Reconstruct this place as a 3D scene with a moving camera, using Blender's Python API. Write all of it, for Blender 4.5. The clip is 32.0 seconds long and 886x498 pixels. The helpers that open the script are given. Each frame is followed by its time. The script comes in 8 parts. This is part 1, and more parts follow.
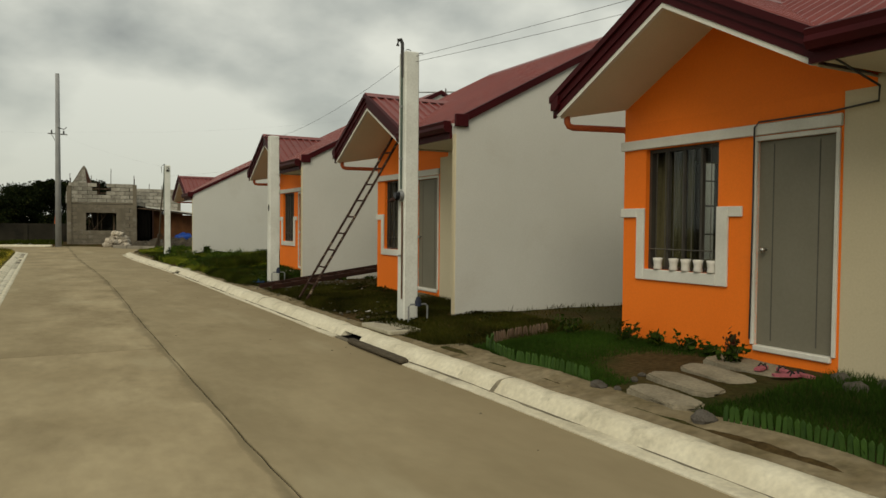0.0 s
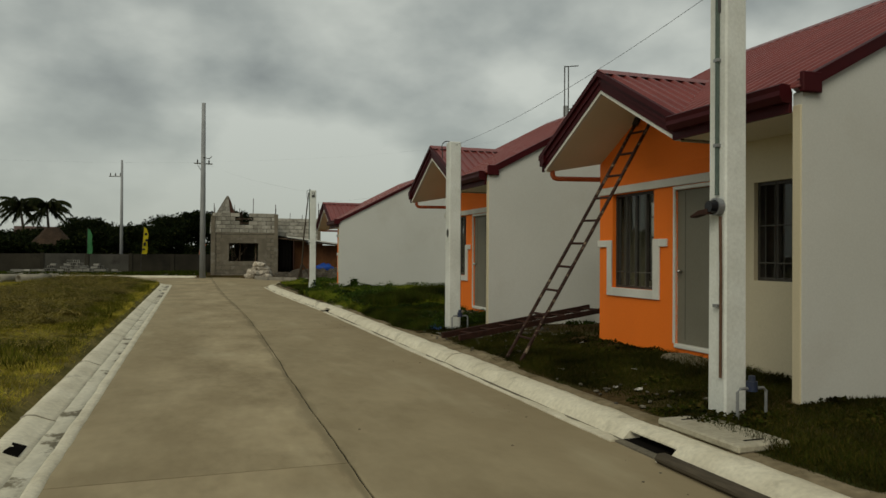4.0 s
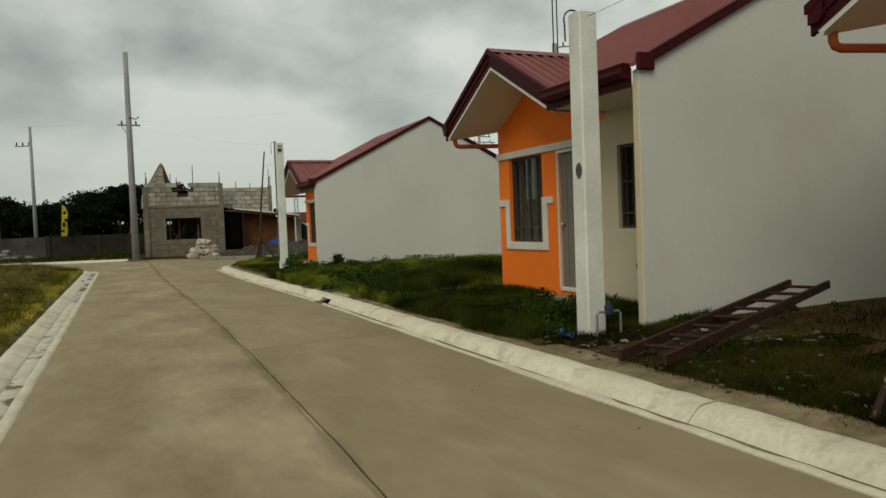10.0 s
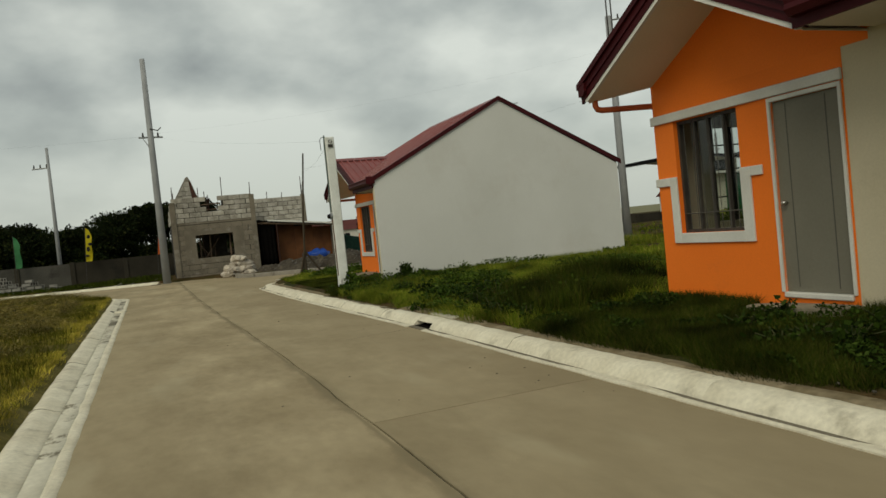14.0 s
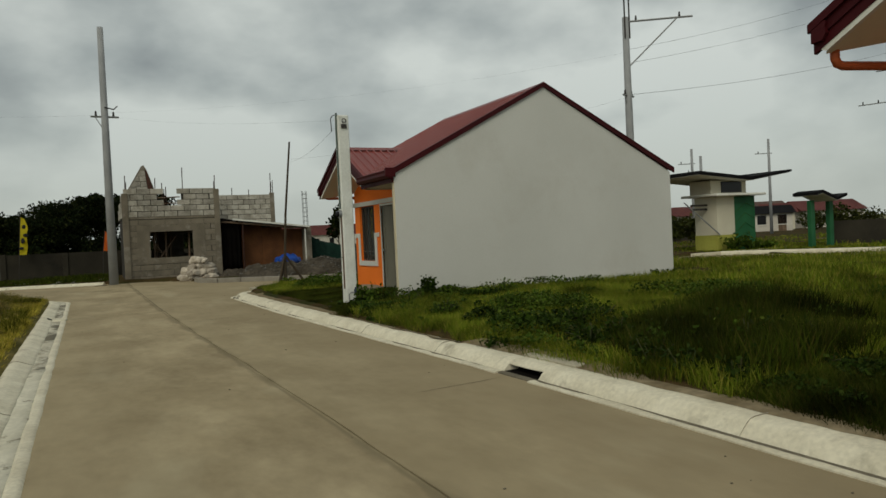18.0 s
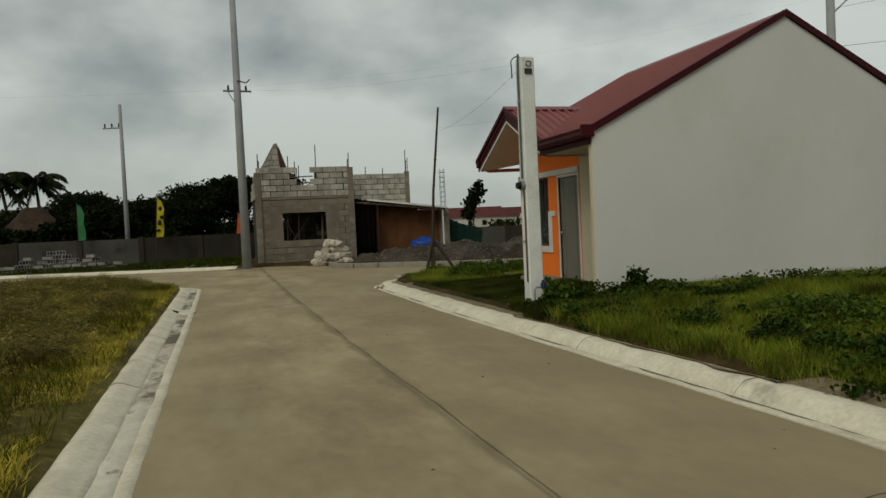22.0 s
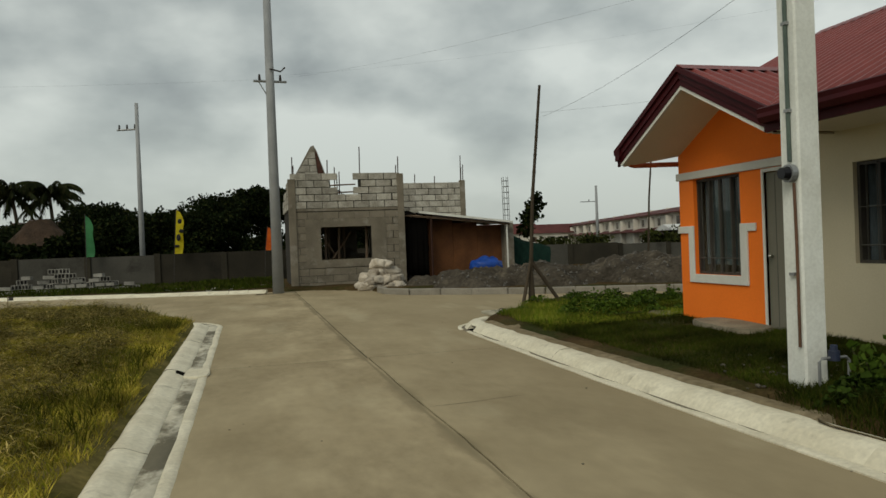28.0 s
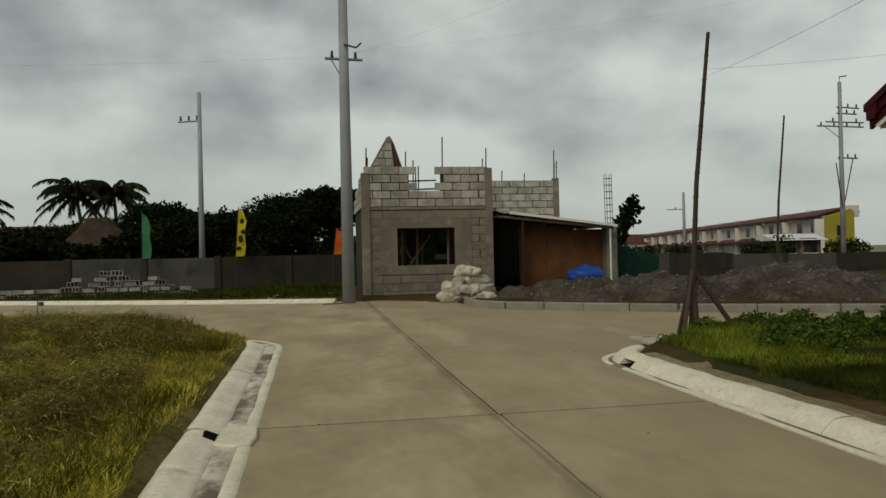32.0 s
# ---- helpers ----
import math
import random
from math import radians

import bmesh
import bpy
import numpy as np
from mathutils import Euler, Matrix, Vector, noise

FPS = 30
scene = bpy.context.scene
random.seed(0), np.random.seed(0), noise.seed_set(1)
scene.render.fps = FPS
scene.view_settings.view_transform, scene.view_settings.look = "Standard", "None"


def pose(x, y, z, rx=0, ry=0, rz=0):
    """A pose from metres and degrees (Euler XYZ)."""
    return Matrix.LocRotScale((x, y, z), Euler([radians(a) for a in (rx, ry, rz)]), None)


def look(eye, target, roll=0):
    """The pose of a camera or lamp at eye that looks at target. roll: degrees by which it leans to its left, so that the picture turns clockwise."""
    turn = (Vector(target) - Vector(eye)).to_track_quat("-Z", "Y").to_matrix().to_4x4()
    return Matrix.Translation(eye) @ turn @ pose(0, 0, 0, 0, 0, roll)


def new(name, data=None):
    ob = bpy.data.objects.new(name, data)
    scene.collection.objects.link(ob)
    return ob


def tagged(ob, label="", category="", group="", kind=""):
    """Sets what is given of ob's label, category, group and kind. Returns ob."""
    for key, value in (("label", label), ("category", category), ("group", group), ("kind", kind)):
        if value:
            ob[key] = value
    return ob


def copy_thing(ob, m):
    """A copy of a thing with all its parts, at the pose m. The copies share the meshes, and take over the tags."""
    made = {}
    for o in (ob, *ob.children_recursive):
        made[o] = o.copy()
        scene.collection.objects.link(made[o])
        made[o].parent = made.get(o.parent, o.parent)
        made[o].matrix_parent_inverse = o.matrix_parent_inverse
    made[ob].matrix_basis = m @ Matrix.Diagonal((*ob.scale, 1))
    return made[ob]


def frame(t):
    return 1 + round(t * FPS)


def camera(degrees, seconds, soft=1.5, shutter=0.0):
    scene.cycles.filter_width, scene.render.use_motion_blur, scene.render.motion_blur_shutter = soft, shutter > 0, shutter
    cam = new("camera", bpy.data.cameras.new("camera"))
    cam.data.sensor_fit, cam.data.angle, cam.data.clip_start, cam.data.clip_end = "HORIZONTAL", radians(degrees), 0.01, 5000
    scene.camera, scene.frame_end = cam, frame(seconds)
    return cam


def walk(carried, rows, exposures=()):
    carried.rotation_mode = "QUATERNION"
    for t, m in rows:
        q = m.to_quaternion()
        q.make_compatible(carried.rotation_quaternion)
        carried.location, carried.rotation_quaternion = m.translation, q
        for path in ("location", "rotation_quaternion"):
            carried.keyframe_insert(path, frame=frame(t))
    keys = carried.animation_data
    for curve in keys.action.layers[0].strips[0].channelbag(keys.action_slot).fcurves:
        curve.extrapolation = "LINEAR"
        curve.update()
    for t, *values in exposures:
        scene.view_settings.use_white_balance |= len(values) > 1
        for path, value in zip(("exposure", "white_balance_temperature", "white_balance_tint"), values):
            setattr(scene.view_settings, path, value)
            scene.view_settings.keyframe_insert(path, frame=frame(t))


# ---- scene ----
cam = camera(62.20, 32.0)
PATH = [
    (0, (0.294, 0.677, 1.679), (1.247, 2.434, 1.617), 0.54),
    (0.5, (0.396, 1.236, 1.723), (1.400, 2.965, 1.777), -0.71),
    (1, (0.335, 1.801, 1.748), (1.330, 3.532, 1.877), 0.80),
    (1.5, (0.318, 2.390, 1.766), (1.212, 4.175, 1.885), -0.03),
    (2, (0.349, 3.035, 1.758), (1.160, 4.863, 1.812), 0.82),
    (2.5, (0.487, 3.720, 1.728), (1.059, 5.637, 1.709), -2.33),
    (4.5, (0.505, 5.822, 1.672), (1.164, 7.710, 1.698), 0.77),
    (5, (0.559, 6.371, 1.661), (1.166, 8.276, 1.682), -1.35),
    (5.5, (0.560, 6.893, 1.571), (1.196, 8.788, 1.612), -0.08),
    (6, (0.531, 7.442, 1.601), (1.314, 9.282, 1.618), -0.82),
    (6.5, (0.508, 7.978, 1.664), (1.101, 9.887, 1.622), -3.56),
    (7, (0.463, 8.520, 1.642), (1.163, 10.393, 1.625), -1.95),
    (7.5, (0.453, 9.115, 1.609), (1.160, 10.984, 1.523), -0.52),
    (8, (0.358, 9.642, 1.598), (1.149, 11.475, 1.483), -1.09),
    (8.5, (0.370, 10.148, 1.700), (1.151, 11.980, 1.517), -5.32),
    (9, (0.374, 10.751, 1.663), (1.240, 12.553, 1.613), -3.56),
    (9.5, (0.384, 11.267, 1.586), (1.248, 13.066, 1.457), -2.66),
    (10, (0.430, 11.861, 1.572), (1.229, 13.693, 1.499), -2.19),
    (10.5, (0.440, 12.325, 1.645), (1.322, 14.117, 1.544), -2.28),
    (11, (0.420, 12.810, 1.620), (1.211, 14.646, 1.570), -2.42),
    (11.5, (0.357, 13.289, 1.587), (1.226, 15.090, 1.578), -3.54),
    (12, (0.290, 13.719, 1.586), (1.195, 15.502, 1.538), -3.86),
    (12.5, (0.248, 14.228, 1.630), (1.119, 16.026, 1.535), -1.63),
    (13, (0.212, 14.763, 1.661), (1.092, 16.552, 1.504), -3.03),
    (13.5, (0.273, 15.249, 1.587), (0.979, 17.119, 1.522), -6.25),
    (15.5, (0.063, 17.231, 1.665), (1.020, 18.985, 1.572), -3.21),
    (16, (0.023, 17.811, 1.637), (0.947, 19.581, 1.513), -2.75),
    (16.5, (-0.030, 18.409, 1.621), (0.916, 20.165, 1.477), -4.61),
    (17, (-0.052, 18.919, 1.631), (0.787, 20.734, 1.577), -5.84),
    (17.5, (-0.026, 19.425, 1.602), (0.943, 21.173, 1.521), -3.54),
    (18, (-0.034, 19.914, 1.589), (0.843, 21.711, 1.551), -2.73),
    (18.5, (0.006, 20.391, 1.601), (0.865, 22.195, 1.519), -2.78),
    (19, (-0.041, 20.909, 1.611), (0.917, 22.662, 1.514), -2.40),
    (19.5, (-0.009, 21.348, 1.600), (0.992, 23.079, 1.584), -2.02),
    (20, (-0.029, 21.829, 1.579), (0.922, 23.588, 1.595), -1.66),
    (20.5, (-0.001, 22.320, 1.614), (0.665, 24.205, 1.659), -4.67),
    (21, (0.060, 22.799, 1.580), (0.657, 24.708, 1.579), -2.81),
    (21.5, (0.077, 23.250, 1.581), (0.792, 25.116, 1.491), -3.28),
    (22, (0.109, 23.722, 1.563), (0.685, 25.636, 1.496), -2.69),
    (22.5, (0.050, 24.140, 1.547), (0.642, 26.050, 1.475), -3.88),
    (23, (0.020, 24.608, 1.491), (0.576, 26.529, 1.478), -3.24),
    (23.5, (0.115, 25.069, 1.498), (0.794, 26.951, 1.516), -3.16),
    (24, (0.156, 25.586, 1.511), (0.944, 27.424, 1.472), -5.52),
    (24.5, (0.154, 26.120, 1.535), (0.880, 27.984, 1.512), -3.68),
    (26.5, (0.048, 27.774, 1.803), (0.806, 29.624, 1.768), -3.20),
    (27, (0.066, 28.266, 1.757), (0.646, 30.180, 1.709), -3.49),
    (27.5, (0.058, 28.787, 1.686), (0.754, 30.661, 1.634), -1.81),
    (28, (0.063, 29.261, 1.629), (0.579, 31.193, 1.612), -2.24),
    (28.5, (0.044, 29.715, 1.626), (0.612, 31.632, 1.647), -1.50),
    (29, (0.032, 30.131, 1.624), (0.467, 32.083, 1.629), -6.09),
    (29.5, (0.012, 30.623, 1.602), (0.426, 32.580, 1.598), -3.14),
    (30, (-0.019, 31.118, 1.594), (0.411, 33.071, 1.629), -3.77),
    (30.5, (0.056, 31.612, 1.568), (0.451, 33.573, 1.566), -2.92),
    (31, (0.002, 32.100, 1.533), (0.408, 34.058, 1.571), -4.43),
    (31.5, (0.014, 32.654, 1.537), (0.456, 34.604, 1.552), -2.52),
    (32, (0.012, 33.192, 1.504), (0.363, 35.161, 1.518), -1.28),
]
# seconds and stops; the white balance starts warmer and settles
LIGHT = [(0, 0.04), (1, -0.12), (2, -0.28), (5, -0.35), (6, -0.38), (7, -0.33), (8, -0.21), (9, -0.03), (10, -0.08), (11, -0.04), (12, -0.06), (13, -0.03), (16, -0.17), (17, -0.34), (18, -0.21), (19, -0.28), (20, -0.35), (21, -0.32), (22, -0.29), (23, -0.12), (24, -0.12), (27, -0.05), (28, -0.07), (29, -0.22), (30, -0.36), (31, -0.34), (32, -0.2)]
BALANCE = [(0, 7000, 6), (1, 6620, 4), (14, 6500, 4), (17, 6420, 5)]
walk(cam, [(t, look(eye, target, roll)) for t, eye, target, roll in PATH], 
     exposures=[(t, e) + [b for b in BALANCE if b[0] <= t][-1][1:] for t, e in LIGHT])

# ---- world, sun ----
world = bpy.data.worlds.new("overcast_sky")
scene.world = world
world.use_nodes = True
wn, wl = world.node_tree.nodes, world.node_tree.links
wn.clear()
w_out = wn.new("ShaderNodeOutputWorld")
w_bg = wn.new("ShaderNodeBackground")
w_sky = wn.new("ShaderNodeTexSky")
w_sky.sky_type, w_sky.sun_disc = "NISHITA", False
SUN_ELEV, SUN_ROT = 43.6, 223.8
w_sky.sun_elevation, w_sky.sun_rotation = radians(SUN_ELEV), radians(SUN_ROT)
w_sky.air_density, w_sky.dust_density = 1.0, 3.0
w_tc = wn.new("ShaderNodeTexCoord")
# clouds lie on a flat deck: the direction is laid out on a plane overhead
w_div = wn.new("ShaderNodeVectorMath")
w_div.operation = "DIVIDE"
w_den = wn.new("ShaderNodeMath")
w_den.operation = "ADD"
w_den.inputs[1].default_value = 0.75
w_comb = wn.new("ShaderNodeCombineXYZ")
w_map = wn.new("ShaderNodeMapping")
w_map.inputs["Location"].default_value = (3.1, 1.7, 0.4)
w_map.inputs["Scale"].default_value = (1.0, 1.0, 1.6)
w_n = wn.new("ShaderNodeTexNoise")
w_n.inputs["Scale"].default_value, w_n.inputs["Detail"].default_value = 3.2, 6.0
w_n.inputs["Roughness"].default_value, w_n.inputs["Distortion"].default_value = 0.47, 0.0
# a heavy bank hangs higher and to the left, paler sky lies under it
w_bank = wn.new("ShaderNodeVectorMath")
w_bank.operation = "DOT_PRODUCT"
w_bank.inputs[1].default_value = (-0.15, 0.0, 1.0)
w_gap = wn.new("ShaderNodeMapRange")
w_gap.interpolation_type = "SMOOTHSTEP"
w_gap.inputs["From Min"].default_value, w_gap.inputs["From Max"].default_value = 0.10, 0.27
w_gap.inputs["To Min"].default_value, w_gap.inputs["To Max"].default_value = 0.085, -0.05
w_both = wn.new("ShaderNodeMath")
w_both.operation = "ADD"
w_ramp = wn.new("ShaderNodeValToRGB")
e = w_ramp.color_ramp.elements
e[0].position, e[0].color = 0.36, (0.21, 0.222, 0.222, 1)
e[1].position, e[1].color = 0.62, (0.67, 0.683, 0.64, 1)
k = e.new(0.47)
k.color = (0.385, 0.405, 0.388, 1)
w_sep = wn.new("ShaderNodeSeparateXYZ")
w_h = wn.new("ShaderNodeMapRange")
w_h.inputs["From Min"].default_value, w_h.inputs["From Max"].default_value = 0.0, 0.22
w_h.inputs["To Min"].default_value, w_h.inputs["To Max"].default_value = 0.9, 0.0
w_mixh = wn.new("ShaderNodeMix")
w_mixh.data_type = "RGBA"
w_mixh.inputs["B"].default_value = (0.485, 0.508, 0.473, 1)
w_scale = wn.new("ShaderNodeMix")
w_scale.data_type, w_scale.blend_type = "RGBA", "ADD"
w_scale.inputs["Factor"].default_value = 0.012
w_bg.inputs["Strength"].default_value = 1.0
wl.new(w_tc.outputs["Generated"], w_sep.inputs["Vector"])
wl.new(w_sep.outputs["Z"], w_den.inputs[0])
for key in ("X", "Y", "Z"):
    wl.new(w_den.outputs[0], w_comb.inputs[key])
wl.new(w_tc.outputs["Generated"], w_div.inputs[0])
wl.new(w_comb.outputs[0], w_div.inputs[1])
wl.new(w_div.outputs[0], w_map.inputs["Vector"])
wl.new(w_map.outputs["Vector"], w_n.inputs["Vector"])
wl.new(w_tc.outputs["Generated"], w_bank.inputs[0])
wl.new(w_bank.outputs["Value"], w_gap.inputs["Value"])
wl.new(w_n.outputs["Fac"], w_both.inputs[0])
wl.new(w_gap.outputs["Result"], w_both.inputs[1])
wl.new(w_both.outputs[0], w_ramp.inputs["Fac"])
wl.new(w_sep.outputs["Z"], w_h.inputs["Value"])
wl.new(w_h.outputs["Result"], w_mixh.inputs["Factor"])
wl.new(w_ramp.outputs["Color"], w_mixh.inputs["A"])
wl.new(w_mixh.outputs["Result"], w_scale.inputs["A"])
wl.new(w_sky.outputs["Color"], w_scale.inputs["B"])
wl.new(w_scale.outputs["Result"], w_bg.inputs["Color"])
wl.new(w_bg.outputs["Background"], w_out.inputs["Surface"])

sun_data = bpy.data.lights.new("sun", "SUN")
sun_data.energy, sun_data.angle, sun_data.color = 1.7, radians(35), (1.0, 0.92, 0.78)
sun_ob = new("sun", sun_data)
sun_ob.matrix_world = look((-24, -13, 33), (0, 12, 0))

# ---- materials ----
def rgb(c):
    return (*c, 1.0)


def material(name, base, second=None, scale=3.0, rough=0.8, bump=0.0, fine=60.0, fine_amount=0.25, metal=0.0,
             stain=None, stain_scale=0.7, stain_lo=0.55, stain_hi=0.75, vary=0.0, spec=0.22, stretch=(1, 1, 1), island=False):
    """A weathered surface: two tones in broad patches, fine grain, stains and bump."""
    m = bpy.data.materials.new(name)
    m.use_nodes = True
    nt = m.node_tree
    n, l = nt.nodes, nt.links
    b = n["Principled BSDF"]
    b.inputs["Roughness"].default_value = rough
    b.inputs["Metallic"].default_value = metal
    b.inputs["Specular IOR Level"].default_value = spec
    tc = n.new("ShaderNodeTexCoord")
    oi = n.new("ShaderNodeObjectInfo")
    mp = n.new("ShaderNodeMapping")
    mp.inputs["Scale"].default_value = stretch
    add = n.new("ShaderNodeVectorMath")
    add.operation = "MULTIPLY_ADD"
    l.new(oi.outputs["Random"], add.inputs[0])
    add.inputs[1].default_value = (37.0, 53.0, 71.0)
    l.new(tc.outputs["Object"], add.inputs[2])
    l.new(add.outputs[0], mp.inputs["Vector"])
    n1 = n.new("ShaderNodeTexNoise")
    n1.inputs["Scale"].default_value, n1.inputs["Detail"].default_value = scale, 5.0
    n2 = n.new("ShaderNodeTexNoise")
    n2.inputs["Scale"].default_value, n2.inputs["Detail"].default_value = fine, 3.0
    for t in (n1, n2):
        l.new(mp.outputs["Vector"], t.inputs["Vector"])
    ramp = n.new("ShaderNodeMapRange")
    ramp.inputs["From Min"].default_value, ramp.inputs["From Max"].default_value = 0.35, 0.65
    l.new(n1.outputs["Fac"], ramp.inputs["Value"])
    mix = n.new("ShaderNodeMix")
    mix.data_type = "RGBA"
    mix.inputs["A"].default_value = rgb(base)
    mix.inputs["B"].default_value = rgb(second or [c * 0.85 for c in base])
    l.new(ramp.outputs["Result"], mix.inputs["Factor"])
    last = mix.outputs["Result"]
    if stain:
        n3 = n.new("ShaderNodeTexNoise")
        n3.inputs["Scale"].default_value, n3.inputs["Detail"].default_value = stain_scale, 7.0
        n3.inputs["Roughness"].default_value = 0.65
        l.new(mp.outputs["Vector"], n3.inputs["Vector"])
        r3 = n.new("ShaderNodeMapRange")
        r3.inputs["From Min"].default_value, r3.inputs["From Max"].default_value = stain_lo, stain_hi
        l.new(n3.outputs["Fac"], r3.inputs["Value"])
        m3 = n.new("ShaderNodeMix")
        m3.data_type = "RGBA"
        m3.inputs["B"].default_value = rgb(stain)
        l.new(r3.outputs["Result"], m3.inputs["Factor"])
        l.new(last, m3.inputs["A"])
        last = m3.outputs["Result"]
    if vary or fine_amount:
        hsv = n.new("ShaderNodeHueSaturation")
        v = n.new("ShaderNodeMapRange")
        v.inputs["To Min"].default_value, v.inputs["To Max"].default_value = 1 - fine_amount, 1 + fine_amount
        v.inputs["From Min"].default_value, v.inputs["From Max"].default_value = 0.25, 0.75
        l.new(n2.outputs["Fac"], v.inputs["Value"])
        val = v.outputs["Result"]
        if vary:
            src = n.new("ShaderNodeNewGeometry").outputs["Random Per Island"] if island else oi.outputs["Random"]
            v2 = n.new("ShaderNodeMapRange")
            v2.inputs["To Min"].default_value, v2.inputs["To Max"].default_value = 1 - vary, 1 + vary
            l.new(src, v2.inputs["Value"])
            mu = n.new("ShaderNodeMath")
            mu.operation = "MULTIPLY"
            l.new(val, mu.inputs[0])
            l.new(v2.outputs["Result"], mu.inputs[1])
            val = mu.outputs[0]
        l.new(val, hsv.inputs["Value"])
        l.new(last, hsv.inputs["Color"])
        last = hsv.outputs["Color"]
    l.new(last, b.inputs["Base Color"])
    if bump:
        bp = n.new("ShaderNodeBump")
        bp.inputs["Strength"].default_value = bump
        bp.inputs["Distance"].default_value = 0.02
        sm = n.new("ShaderNodeMath")
        sm.operation = "ADD"
        l.new(n1.outputs["Fac"], sm.inputs[0])
        l.new(n2.outputs["Fac"], sm.inputs[1])
        l.new(sm.outputs[0], bp.inputs["Height"])
        l.new(bp.outputs["Normal"], b.inputs["Normal"])
    return m


def leafy(name, cols, rough=0.65, translucent=0.2, patchy=(0.9, 0.55, 1.4)):
    """Leaves or blades: a colour picked at random for each one, some light passing through."""
    m = bpy.data.materials.new(name)
    m.use_nodes = True
    nt = m.node_tree
    n, l = nt.nodes, nt.links
    b = n["Principled BSDF"]
    b.inputs["Roughness"].default_value = rough
    b.inputs["Specular IOR Level"].default_value = 0.04
    g = n.new("ShaderNodeNewGeometry")
    r = n.new("ShaderNodeValToRGB")
    e = r.color_ramp.elements
    e[0].color, e[1].color = rgb(cols[0]), rgb(cols[-1])
    for i, c in enumerate(cols[1:-1]):
        e.new((i + 1) / (len(cols) - 1)).color = rgb(c)
    l.new(g.outputs["Random Per Island"], r.inputs["Fac"])
    tc = n.new("ShaderNodeTexCoord")
    nn = n.new("ShaderNodeTexNoise")
    nn.inputs["Scale"].default_value, nn.inputs["Detail"].default_value = patchy[0], 4.0
    l.new(tc.outputs["Object"], nn.inputs["Vector"])
    mr = n.new("ShaderNodeMapRange")
    mr.inputs["From Min"].default_value, mr.inputs["From Max"].default_value = 0.3, 0.7
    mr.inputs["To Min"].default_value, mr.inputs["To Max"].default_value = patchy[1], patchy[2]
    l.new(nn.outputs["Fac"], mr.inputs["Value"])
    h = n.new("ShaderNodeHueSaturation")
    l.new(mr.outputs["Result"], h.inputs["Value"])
    l.new(r.outputs["Color"], h.inputs["Color"])
    l.new(h.outputs["Color"], b.inputs["Base Color"])
    if translucent:
        tr = n.new("ShaderNodeBsdfTranslucent")
        l.new(h.outputs["Color"], tr.inputs["Color"])
        mx = n.new("ShaderNodeMixShader")
        mx.inputs[0].default_value = translucent
        l.new(b.outputs[0], mx.inputs[1])
        l.new(tr.outputs[0], mx.inputs[2])
        l.new(mx.outputs[0], n["Material Output"].inputs["Surface"])
    return m


M_ROAD = material("road_concrete", (0.394, 0.328, 0.206), (0.301, 0.245, 0.148), scale=1.5, rough=0.9, bump=0.15, fine=9, fine_amount=0.09, spec=0.08, stretch=(0.9, 0.45, 1),
                  stain=(0.228, 0.183, 0.108), stain_scale=0.9, stain_lo=0.46, stain_hi=0.72, vary=0.04)


